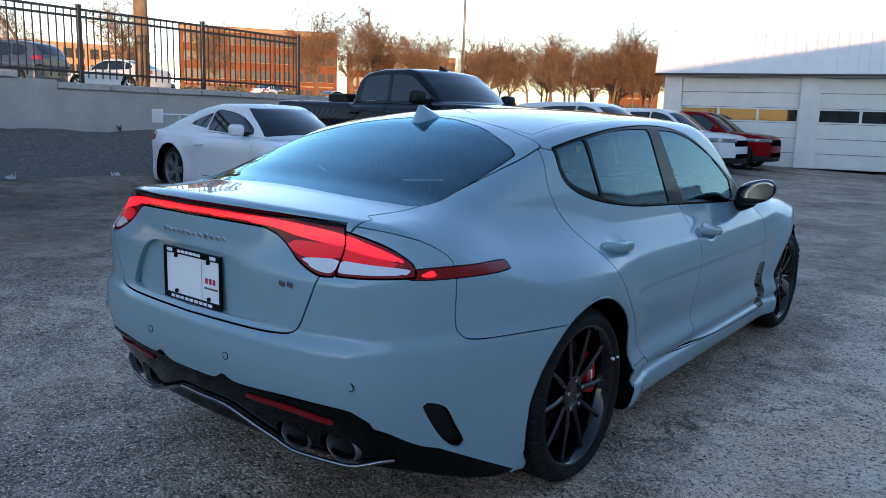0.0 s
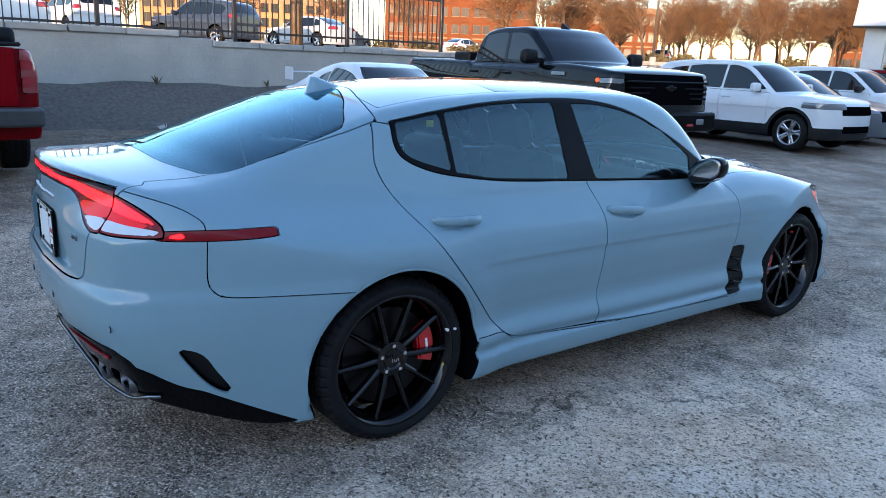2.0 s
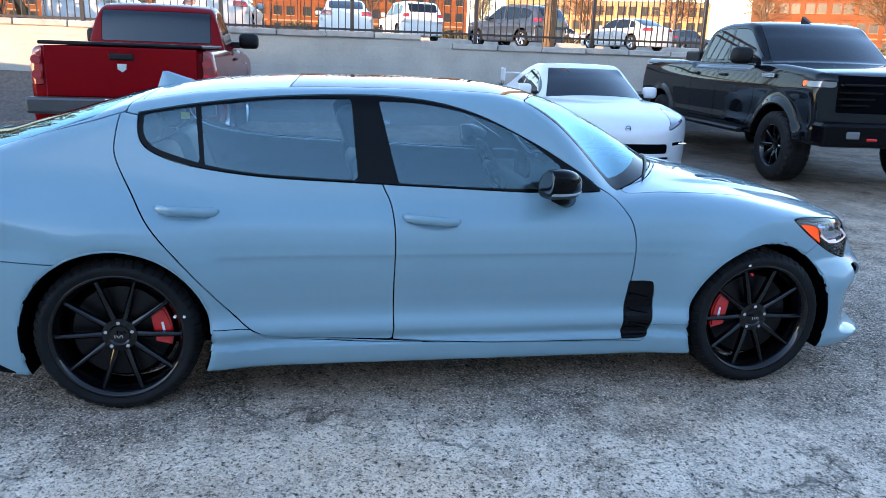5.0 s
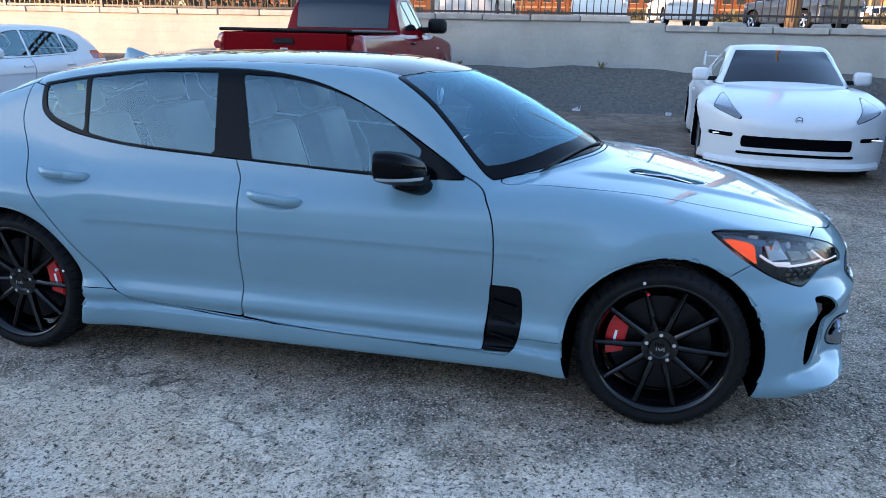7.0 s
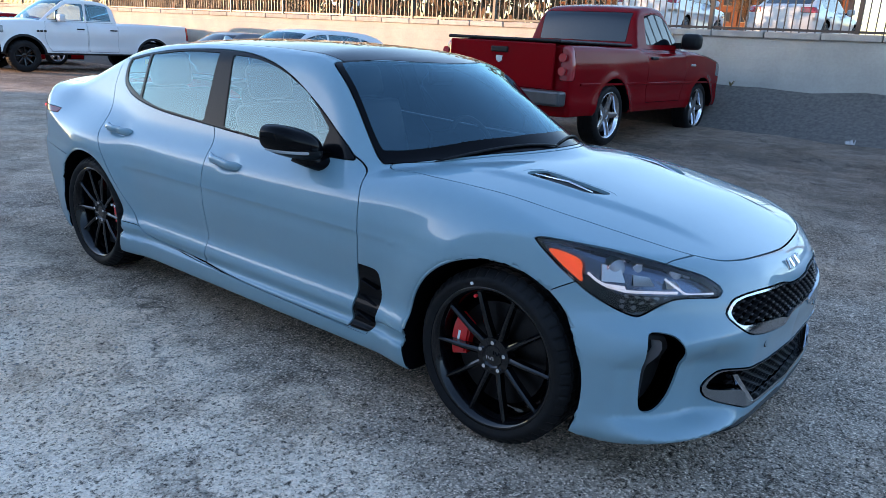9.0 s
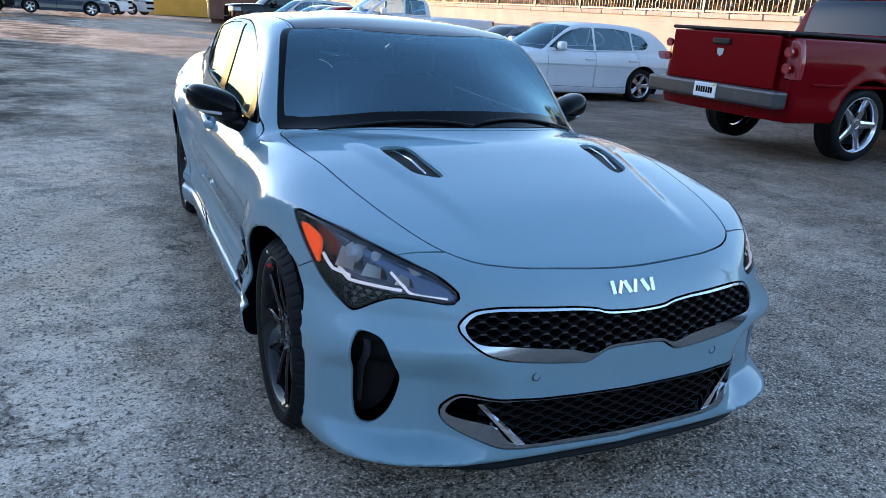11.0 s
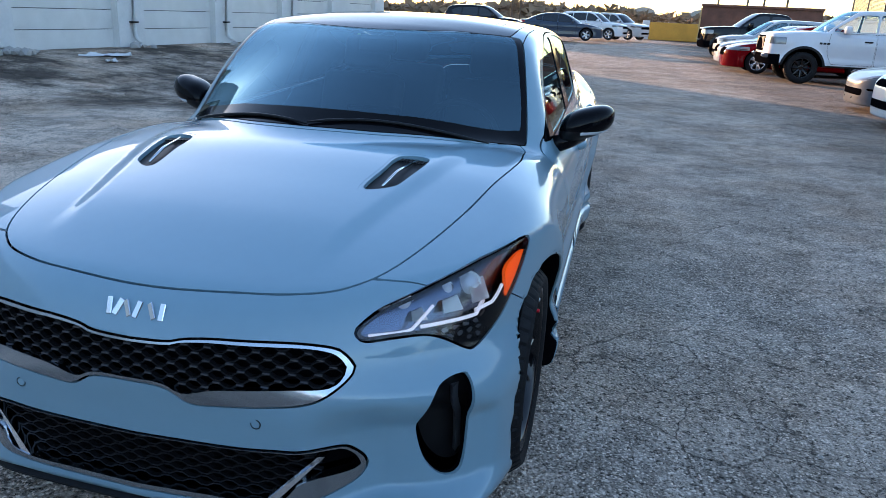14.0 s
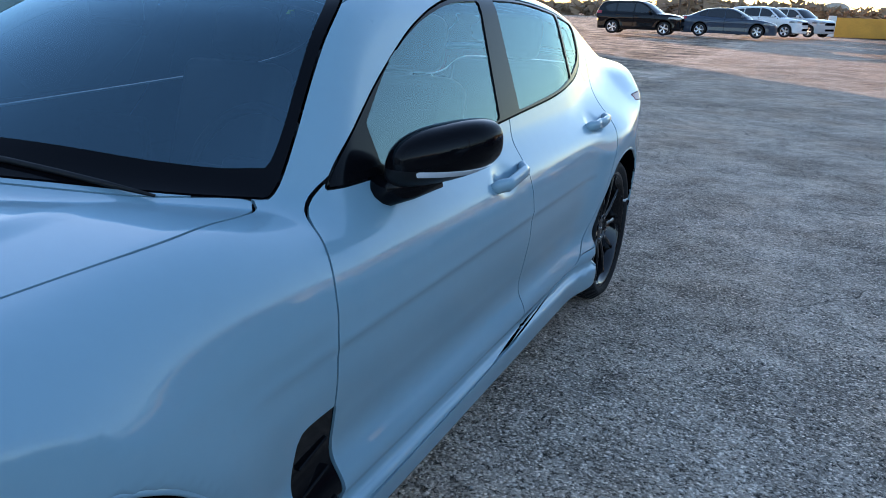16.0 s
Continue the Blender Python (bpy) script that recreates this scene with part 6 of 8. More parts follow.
part("front_lip", bm, M_WHITEPAINT, coupe)

# black lifted pickup
btruck, _, _ = vehicle("black_pickup", on_lot(-6.27, 6.10, FACE_EAST - 4.5), "lifted gloss black crew-cab pickup with chunky mud tyres", "pickup truck", PICKUP, dict(paint=M_BLACKPAINT, glass=M_BLACKGLASS, rim=M_RIM, mirror=M_SATIN), 0.035)
for z in (0.98, 1.05, 1.12, 1.2):
    bm = bmesh.new()
    add_box(bm, (-0.78, 2.70, z - 0.018), (0.78, 2.80, z + 0.018), 0.01)
    part("grille_bar", bm, M_GLOSS, btruck)
bm = bmesh.new()
add_box(bm, (-0.11, 2.80, 1.105), (0.11, 2.825, 1.145), 0.01)
add_box(bm, (-0.05, 2.80, 1.085), (0.05, 2.825, 1.165), 0.01)
part("grille_badge", bm, M_SATIN, btruck)
bm = bmesh.new()
add_box(bm, (-0.98, 2.60, 0.52), (0.98, 2.86, 0.80), 0.05, seg=2)
bump_ob = part("front_bumper", bm, M_GLOSS, btruck)
for s in (-1, 1):
    bm = bmesh.new()
    add_box(bm, (s * 0.62 - 0.08, 2.84, 0.62), (s * 0.62 + 0.08, 2.872, 0.70), 0.012)
    part("fog_lamp", bm, M_LENS, bump_ob)
    bm = bmesh.new()
    add_box(bm, (s * 0.40 - 0.06, 2.85, 0.60), (s * 0.40 + 0.06, 2.885, 0.63), 0.008)
    part("tow_hook", bm, M_REDCAL, bump_ob, "red tow hook")
    bm = bmesh.new()
    add_box(bm, (s * 0.97 - 0.1, -0.9, 0.50), (s * 0.97 + 0.1, 1.05, 0.56), 0.02)
    part("side_step", bm, M_SATIN, btruck, "black side step")
    bm = bmesh.new()
    add_box(bm, (s * 1.005 - 0.01, 1.42, 1.24), (s * 1.005 + 0.012, 1.72, 1.29), 0.004)
    part("fender_badge", bm, M_ALLOY, btruck)
bm = bmesh.new()
add_prism(bm, [(0.40, 1.965), (0.62, 1.955), (0.42, 2.05)], -0.02, 0.02, lambda u, v, d: (d, u, v))
part("roof_antenna", bm, M_SATIN, btruck)
bm = bmesh.new()
add_box(bm, (-0.80, -1.55, 1.25), (0.80, -1.06, 1.56), 0.02)
part("bed_toolbox", bm, M_SATIN, btruck, "black toolbox across the bed")

# red pickup, tail to the saloon
rtruck, _, _ = vehicle("red_pickup", on_lot(-7.7, -2.72, 90), "deep red regular-cab pickup with chrome wheels, parked nose to the wall", "pickup truck", REDTRUCK, dict(paint=M_REDPAINT, glass=M_BLACKGLASS, rim=M_CHROME, mirror=M_SATIN, handle=M_SATIN), 0.035)
bm = bmesh.new()
add_box(bm, (-0.86, -2.73, 1.295), (0.86, -0.82, 1.335), 0.015)
part("bed_cover", bm, M_SATIN, rtruck, "black bed cover")
bm = bmesh.new()
add_box(bm, (-0.80, -2.74, 0.74), (0.80, -2.715, 1.285), 0.012)
gate = part("tailgate", bm, M_REDPAINT, rtruck)
bm = bmesh.new()
add_box(bm, (-0.13, -2.765, 1.15), (0.13, -2.735, 1.22), 0.015, seg=2)
part("tailgate_handle", bm, M_SATIN, gate)
bm = bmesh.new()
add_prism(bm, [(-0.05, 1.11), (0.05, 1.11), (0.045, 1.05), (0.0, 1.02), (-0.045, 1.05)], -2.75, -2.738, lambda u, v, d: (u, d, v))
part("tailgate_badge", bm, M_CHROME, gate, "chrome shield badge")
for s in (-1, 1):
    for z in (0.97, 1.13):
        bm = bmesh.new()
        add_lathe(bm, [(0.03, 0.045), (-0.004, 0.05), (-0.004, 0.008), (-0.006, 0.001)], 20, "Y")
        o = part("lamp_bulb", bm, M_TAILLENS, rtruck)
        o.location = (s * 0.895, -2.712, z)
bm = bmesh.new()
add_box(bm, (-0.99, -2.88, 0.56), (0.99, -2.70, 0.74), 0.03, seg=2)
rb = part("rear_bumper", bm, M_BUMPERGREY, rtruck, "grey steel step bumper")
bm = bmesh.new()
add_box(bm, (-0.17, -2.892, 0.575), (0.17, -2.875, 0.735), 0.006)
pl = part("number_plate", bm, M_PLATE, rb)
bm = bmesh.new()
for k in range(7):
    add_box(bm, (-0.125 + 0.037 * k, -2.896, 0.625), (-0.100 + 0.037 * k, -2.8915, 0.69))
part("plate_print", bm, M_GLOSS, pl)
bm = bmesh.new()
add_box(bm, (0.12, -2.896, 0.705), (0.155, -2.8915, 0.73))
part("plate_sticker", bm, M_YELLOW, pl)
for s in (-1, 1):
    bm = bmesh.new()
    add_box(bm, (s * 0.995 - 0.004, -2.4, 0.80), (s * 0.995 + 0.012, 2.2, 0.83), 0.004)
    part("side_moulding", bm, M_REDPAINT, rtruck)
    bm = bmesh.new()
    add_box(bm, (s * 1.0 - 0.006, 1.0, 1.06), (s * 1.0 + 0.008, 1.2, 1.09), 0.003)
    part("fender_badge", bm, M_CHROME, rtruck)

# white hatchback, grey coupe and white pickup beyond
vehicle("white_hatchback", on_lot(-7.03, -9.1, FACE_EAST), "white five-door hatchback with five-spoke wheels", "car", HATCHBACK, dict(paint=M_WHITEPAINT, glass=M_GLASS, rim=M_ALLOY), 0.03)
vehicle("grey_coupe", on_lot(-7.2, -11.7, FACE_EAST), "gunmetal sports coupe parked behind the white hatchback", "car", COUPE, dict(paint=M_GREYPAINT, glass=M_BLACKGLASS, rim=M_ALLOY), 0.04)
wtruck, _, _ = vehicle("white_pickup", on_lot(-7.25, -18.95, FACE_EAST), "white crew-cab pickup with black wheels and black trim", "pickup truck", dict(WHITETRUCK, clad=0.5), dict(paint=M_WHITEPAINT, glass=M_GLASS, rim=M_RIM, handle=M_SATIN, cladding=M_CLADDING), 0.035)
bm = bmesh.new()
add_box(bm, (-0.56, 2.62, 0.8), (0.56, 2.74, 1.16), 0.04, seg=2)
part("grille_insert", bm, M_SATIN, wtruck)
for s in (-1, 1):
    bm = bmesh.new()
    for k in range(3):
        add_box(bm, (s * 0.995, 1.2 + 0.09 * k, 1.02), (s * 1.004, 1.27 + 0.09 * k, 1.07))
    part("door_badge", bm, M_SATIN, wtruck)
    bm = bmesh.new()
    add_box(bm, (s * 0.80 - 0.14, 2.62, 0.62), (s * 0.80 + 0.12, 2.78, 0.72), 0.03)
    part("bumper_lamp", bm, M_LENS, wtruck)
# row to the south
row = "cars parked along the wall"
vehicle("red_sedan", on_lot(-6.3, -22.1, FACE_EAST), "dark red sedan with silver wheels", "car", SEDAN, dict(paint=M_REDPAINT, glass=M_GLASS, rim=M_ALLOY), 0.05, row)
vehicle("silver_sedan", on_lot(-6.4, -24.9, FACE_EAST), "silver sedan parked in the row", "car", SEDAN, dict(paint=M_SILVERPAINT, glass=M_GLASS, rim=M_ALLOY), 0.05, row)
vehicle("silver_suv", on_lot(-6.3, -27.2, FACE_EAST), "silver compact utility vehicle in the row", "car", SUV, dict(paint=M_SILVERPAINT, glass=M_GLASS, rim=M_ALLOY, cladding=M_CLADDING), 0.06, row)
vehicle("black_pickup", on_lot(-6.6, -31.0, FACE_EAST), "black pickup with silver front in the row", "pickup truck", WHITETRUCK, dict(paint=M_BLACKPAINT, glass=M_BLACKGLASS, rim=M_ALLOY), 0.06, row)
# row to the north
rown = "cars parked before the garage"
vehicle("white_suv", on_lot(-5.6, 11.5, FACE_EAST), "white compact utility vehicle with black cladding", "car", SUV, dict(paint=M_WHITEPAINT, glass=M_BLACKGLASS, rim=M_ALLOY, cladding=M_CLADDING), 0.035, rown)
vehicle("grey_sedan", on_lot(-6.4, 14.2, FACE_EAST), "gunmetal sedan with a dark grille", "car", SEDAN, dict(paint=M_GREYPAINT, glass=M_BLACKGLASS, rim=M_ALLOY), 0.05, rown)
vehicle("white_suv", on_lot(-6.2, 16.9, FACE_EAST), "white utility vehicle with black mirrors", "car", dict(SUV, clad=0.4), dict(paint=M_WHITEPAINT, glass=M_BLACKGLASS, rim=M_ALLOY, cladding=M_CLADDING, mirror=M_SATIN), 0.05, rown)
vehicle("red_suv", on_lot(-6.0, 19.5, FACE_EAST), "dark red utility vehicle with roof rails", "car", dict(SUV, clad=0.4), dict(paint=M_REDPAINT, glass=M_BLACKGLASS, rim=M_ALLOY, cladding=M_CLADDING), 0.05, rown)
# far row beyond the sunlit lot
far = "cars at the far end of the lot"
vehicle("dark_suv", pose(6.98, -39.0, 0.12, 0, 0, 92), "black utility vehicle at the far end of the lot", "car", SUV, dict(paint=M_BLACKPAINT, glass=M_BLACKGLASS, rim=M_ALLOY), 0.07, far)
vehicle("dark_sedan", pose(2.94, -41.8, 0.12, 0, 0, 95), "dark blue-grey sedan at the far end of the lot", "car", SEDAN, dict(paint=M_DARKBLUE, glass=M_BLACKGLASS, rim=M_ALLOY), 0.06, far)
vehicle("white_van", pose(1.38, -47.0, 0.12, 0, 0, 75), "white utility vehicle seen from behind", "car", SUV, dict(paint=M_WHITEPAINT, glass=M_BLACKGLASS, rim=M_ALLOY), 0.07, far)
vehicle("silver_suv", pose(-0.1, -50.0, 0.12, 0, 0, 60), "silver utility vehicle at the far end", "car", SUV, dict(paint=M_SILVERPAINT, glass=M_BLACKGLASS, rim=M_ALLOY), 0.08, far)
vehicle("silver_van", pose(8.2, -46.0, 0.12, 0, 0, 92), "silver van behind the black utility vehicle", "van", dict(SUV, H=1.9), dict(paint=M_SILVERPAINT, glass=M_BLACKGLASS, rim=M_ALLOY), 0.08, far)


# ---- the place ----
def node_mat(name):
    m = bpy.data.materials.new(name)
    m.use_nodes = True
    return m, m.node_tree, m.node_tree.nodes["Principled BSDF"]


def noise_node(nt, vec, scale, detail=4.0, rough=0.6):
    n = nt.nodes.new("ShaderNodeTexNoise")
    n.inputs["Scale"].default_value, n.inputs["Detail"].default_value, n.inputs["Roughness"].default_value = scale, detail, rough
    nt.links.new(vec, n.inputs["Vector"])
    return n.outputs["Fac"]


def ramp(nt, fac, *stops):
    r = nt.nodes.new("ShaderNodeValToRGB")
    while len(r.color_ramp.elements) < len(stops):
        r.color_ramp.elements.new(0.5)
    for e, (p, c) in zip(r.color_ramp.elements, stops):
        e.position, e.color = p, (*c, 1) if len(c) == 3 else c
    nt.links.new(fac, r.inputs[0])
    return r.outputs[0]


def mix(nt, fac, a, b, mode="MIX"):
    n = nt.nodes.new("ShaderNodeMix")
    n.data_type, n.blend_type = "RGBA", mode
    for sock, val in ((n.inputs[0], fac), (n.inputs[6], a), (n.inputs[7], b)):
        if isinstance(val, (int, float)):
            sock.default_value = val
        elif isinstance(val, tuple):
            sock.default_value = (*val, 1)
        else:
            nt.links.new(val, sock)
    return n.outputs[2]


# worn asphalt: stones in a grey binder, pale dusty patches, dark stains, cracks
def math_node(nt, op, a, b=None, c=None):
    n = nt.nodes.new("ShaderNodeMath")
    n.operation = op
    for sock, val in zip(n.inputs, (a, b, c)):
        if isinstance(val, (int, float)):
            sock.default_value = val
        elif val is not None:
            nt.links.new(val, sock)
    return n.outputs[0]


def map_node(nt, val, a, b, c=0.0, d=1.0):
    n = nt.nodes.new("ShaderNodeMapRange")
    n.interpolation_type = "SMOOTHSTEP"
    for k, v in zip(("From Min", "From Max", "To Min", "To Max"), (a, b, c, d)):
        n.inputs[k].default_value = v
    nt.links.new(val, n.inputs["Value"])
    return n.outputs[0]


def cells(nt, vec, scale, feature="F1"):
    n = nt.nodes.new("ShaderNodeTexVoronoi")
    n.feature = feature
    n.inputs["Scale"].default_value = scale
    nt.links.new(vec, n.inputs["Vector"])
    if feature != "F1":
        return n.outputs["Distance"], None
    pick = nt.nodes.new("ShaderNodeSeparateColor")
    nt.links.new(n.outputs["Color"], pick.inputs[0])
    return n.outputs["Distance"], pick.outputs[0]


M_ASPHALT, nt, pb = node_mat("worn_asphalt")
geo = nt.nodes.new("ShaderNodeNewGeometry").outputs["Position"]
axes = nt.nodes.new("ShaderNodeSeparateXYZ")
nt.links.new(geo, axes.inputs[0])
wob = noise_node(nt, geo, 1.1, 5.0, 0.65)
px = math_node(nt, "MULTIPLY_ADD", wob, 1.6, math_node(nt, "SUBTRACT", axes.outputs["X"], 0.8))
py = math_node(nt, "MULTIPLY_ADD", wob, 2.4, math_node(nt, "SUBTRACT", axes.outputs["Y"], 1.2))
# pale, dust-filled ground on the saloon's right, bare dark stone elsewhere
# pale starts clear of the sill: the saloon's contact shade is in the colour
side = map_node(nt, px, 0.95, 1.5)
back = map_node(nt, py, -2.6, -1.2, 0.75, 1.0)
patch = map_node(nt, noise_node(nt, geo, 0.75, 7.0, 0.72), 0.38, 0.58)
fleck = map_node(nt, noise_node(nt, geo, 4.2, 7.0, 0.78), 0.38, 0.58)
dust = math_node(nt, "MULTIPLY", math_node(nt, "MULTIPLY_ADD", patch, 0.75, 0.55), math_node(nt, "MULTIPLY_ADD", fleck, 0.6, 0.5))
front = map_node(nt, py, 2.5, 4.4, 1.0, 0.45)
dust_shade = math_node(nt, "MULTIPLY_ADD", math_node(nt, "MULTIPLY", side, math_node(nt, "MULTIPLY", back, front)), 0.68, 0.40)
dust = math_node(nt, "MULTIPLY", dust, dust_shade)
d1, p1 = cells(nt, geo, 70.0)
d2, p2 = cells(nt, geo, 140.0)
stone_col = ramp(nt, p1, (0.0, (0.022, 0.018, 0.015)), (0.45, (0.10, 0.083, 0.067)), (0.75, (0.27, 0.224, 0.182)), (0.90, (0.62, 0.52, 0.43)), (1.0, (1.0, 0.88, 0.75)))
grit_col = ramp(nt, p2, (0.0, (0.02, 0.017, 0.014)), (0.5, (0.14, 0.116, 0.094)), (0.85, (0.42, 0.352, 0.288)), (1.0, (0.95, 0.82, 0.68)))
base_col = mix(nt, map_node(nt, d1, 0.25, 0.5), stone_col, grit_col)
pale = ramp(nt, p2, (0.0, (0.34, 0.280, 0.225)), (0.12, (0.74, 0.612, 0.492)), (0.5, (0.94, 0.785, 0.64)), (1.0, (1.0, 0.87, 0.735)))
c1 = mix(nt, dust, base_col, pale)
# small dark pits where the binder has worn out
pit = map_node(nt, noise_node(nt, geo, 40.0, 5.0, 0.8), 0.37, 0.45, 0.06, 1.04)
c1 = mix(nt, 0.9, c1, ramp(nt, pit, (0.0, (0, 0, 0)), (1.0, (1, 1, 1))), "MULTIPLY")
mottle = ramp(nt, noise_node(nt, geo, 2.6, 7.0, 0.75), (0.36, (0.66, 0.64, 0.62)), (0.50, (1, 1, 1)))
c1 = mix(nt, 0.8, c1, mottle, "MULTIPLY")
stain = ramp(nt, noise_node(nt, geo, 0.33, 6.0, 0.7), (0.50, (1, 1, 1)), (0.66, (0.72, 0.70, 0.68)))
wet = math_node(nt, "MULTIPLY", map_node(nt, axes.outputs["Y"], -3.0, -6.0), map_node(nt, axes.outputs["X"], 0.5, 2.5))
damp = ramp(nt, noise_node(nt, geo, 0.8, 7.0, 0.72), (0.42, (0.13, 0.125, 0.12)), (0.60, (0.85, 0.85, 0.85)))
c1 = mix(nt, wet, c1, mix(nt, 1.0, c1, damp, "MULTIPLY"))
c2 = mix(nt, 1.0, c1, stain, "MULTIPLY")
brown = ramp(nt, noise_node(nt, geo, 0.9, 5.0, 0.6), (0.45, (1, 1, 1)), (0.68, (0.90, 0.76, 0.64)))
c3 = mix(nt, 0.6, c2, brown, "MULTIPLY")
warp = nt.nodes.new("ShaderNodeTexNoise")
warp.inputs["Scale"].default_value, warp.inputs["Detail"].default_value = 2.2, 6.0
nt.links.new(geo, warp.inputs["Vector"])
wsum = nt.nodes.new("ShaderNodeVectorMath")
wsum.operation = "MULTIPLY_ADD"
nt.links.new(warp.outputs["Color"], wsum.inputs[0])
wsum.inputs[1].default_value = (0.4, 0.4, 0.4)
nt.links.new(geo, wsum.inputs[2])
crack, _ = cells(nt, wsum.outputs[0], 0.42, "DISTANCE_TO_EDGE")
gap = map_node(nt, noise_node(nt, geo, 1.4, 2.0), 0.50, 0.62)
cr = map_node(nt, crack, 0.0008, 0.004, 0.5, 1.0)
crack2, _ = cells(nt, wsum.outputs[0], 4.0, "DISTANCE_TO_EDGE")
cr2 = map_node(nt, crack2, 0.004, 0.022, 0.45, 1.0)
alligator = map_node(nt, noise_node(nt, geo, 0.6, 3.0), 0.55, 0.64)
one = math_node(nt, "MAXIMUM", cr, math_node(nt, "SUBTRACT", 1.0, gap))
two = math_node(nt, "MAXIMUM", cr2, math_node(nt, "SUBTRACT", 1.0, alligator))
lines = math_node(nt, "MULTIPLY", one, two)
c5 = mix(nt, 1.0, c3, ramp(nt, lines, (0.0, (0, 0, 0)), (1.0, (1, 1, 1))), "MULTIPLY")
# darker towards the retaining wall
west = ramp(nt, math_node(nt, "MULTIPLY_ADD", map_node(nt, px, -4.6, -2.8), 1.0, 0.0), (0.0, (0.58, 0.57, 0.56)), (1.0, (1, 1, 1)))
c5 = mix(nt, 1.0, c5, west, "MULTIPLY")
c5 = mix(nt, 1.0, c5, (1.0, 0.945, 0.915), "MULTIPLY")
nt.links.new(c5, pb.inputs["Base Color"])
nt.links.new(ramp(nt, stain, (0.3, (0.6, 0.6, 0.6)), (1.0, (0.92, 0.92, 0.92))), pb.inputs["Roughness"])
pb.inputs["Specular IOR Level"].default_value = 0.3
height = math_node(nt, "MULTIPLY_ADD", pit, 0.6, math_node(nt, "MULTIPLY_ADD", d1, -0.7, math_node(nt, "MULTIPLY", p1, 0.35)))
bump = nt.nodes.new("ShaderNodeBump")
bump.inputs["Strength"].default_value, bump.inputs["Distance"].default_value = 1.0, 0.012
nt.links.new(height, bump.inputs["Height"])
bump2 = nt.nodes.new("ShaderNodeBump")
bump2.inputs["Strength"].default_value, bump2.inputs["Distance"].default_value = 0.7, 0.015
nt.links.new(lines, bump2.inputs["Height"])
nt.links.new(bump.outputs[0], bump2.inputs["Normal"])
nt.links.new(bump2.outputs[0], pb.inputs["Normal"])

M_WALLPAINT = material("white_painted_block", (0.36, 0.35, 0.32), 0.8, vary=0.13, scale=1.6, bump=0.5, bump_scale=14)
bk = M_WALLPAINT.node_tree
course = bk.nodes.new("ShaderNodeTexBrick")
course.inputs["Scale"].default_value, course.inputs["Mortar Size"].default_value = 1.0, 0.008
course.inputs["Brick Width"].default_value, course.inputs["Row Height"].default_value = 0.4, 0.2
wall_pos = bk.nodes.new("ShaderNodeNewGeometry")
swap = bk.nodes.new("ShaderNodeSeparateXYZ")
bk.links.new(wall_pos.outputs["Position"], swap.inputs[0])
yz = bk.nodes.new("ShaderNodeCombineXYZ")
bk.links.new(swap.outputs["Y"], yz.inputs["X"])
bk.links.new(swap.outputs["Z"], yz.inputs["Y"])
bk.links.new(yz.outputs[0], course.inputs["Vector"])
course_bump = bk.nodes.new("ShaderNodeBump")
course_bump.inputs["Strength"].default_value, course_bump.inputs["Distance"].default_value = 0.5, -0.01
bk.links.new(course.outputs["Fac"], course_bump.inputs["Height"])
old = bk.nodes["Principled BSDF"].inputs["Normal"].links[0].from_socket
bk.links.new(old, course_bump.inputs["Normal"])
bk.links.new(course_bump.outputs[0], bk.nodes["Principled BSDF"].inputs["Normal"])
M_COPING = material("grey_coping_stone", (0.36, 0.34, 0.31), 0.85, vary=0.2, scale=5, bump=0.3, bump_scale=60, jitter=0.15)
M_BANK = material("grey_gravel_bank", (0.12, 0.108, 0.096), 0.95, vary=0.34, scale=16, bump=1.0, bump_scale=46)
M_FENCE = material("black_fence_paint", (0.012, 0.012, 0.013), 0.4)
M_DIRT = material("sunlit_dry_ground", (0.20, 0.14, 0.10), 0.95, vary=0.3, scale=0.6, bump=0.4, bump_scale=20)
M_WHITEWALL = material("white_painted_wall", (0.60, 0.60, 0.59), 0.7, vary=0.10, scale=1.5, bump=0.25, bump_scale=30)
M_DOORWHITE = material("white_garage_door", (0.60, 0.60, 0.58), 0.5, vary=0.07, scale=2.5, bump=0.08, bump_scale=60)
M_METALROOF = material("white_ribbed_metal", (0.60, 0.61, 0.63), 0.4, vary=0.05, scale=3)
M_BRICK = material("orange_brick", (0.15, 0.045, 0.012), 0.9, vary=0.15, scale=0.5)
M_STONE = material("pale_stone_band", (0.28, 0.18, 0.10), 0.85, vary=0.1, scale=1)
M_PANE = material("far_window_glass", (0.02, 0.022, 0.026), 0.3, spec=0.2)
M_BARK = material("bare_bark", (0.14, 0.09, 0.055), 0.9, vary=0.3, scale=4)
M_TWIG = material("bare_twigs", (0.15, 0.082, 0.038), 0.9, vary=0.3, scale=1)
M_POLE = material("lamp_pole_metal", (0.16, 0.14, 0.12), 0.5, metal=0.6)
M_WOODPOLE = material("wood_utility_pole", (0.22, 0.15, 0.09), 0.9, vary=0.3)
M_RUST = material("rusty_brown_steel", (0.14, 0.055, 0.035), 0.75, vary=0.35, scale=2, bump=0.2, bump_scale=30)
M_ORANGE = material("yellow_ochre_steel", (0.55, 0.26, 0.03), 0.7, vary=0.2, scale=1)
M_SHRUB = material("dry_shrub", (0.11, 0.09, 0.04), 0.9, vary=0.3, scale=3)
M_WATER = material("puddle_water", (0.02, 0.022, 0.025), 0.02, coat=1.0)
M_IRON = material("grate_iron", (0.04, 0.038, 0.036), 0.6, metal=0.5, vary=0.3, bump=0.3)
M_CONC = material("pale_concrete", (0.34, 0.33, 0.31), 0.85, vary=0.2, scale=3, bump=0.3, bump_scale=50)
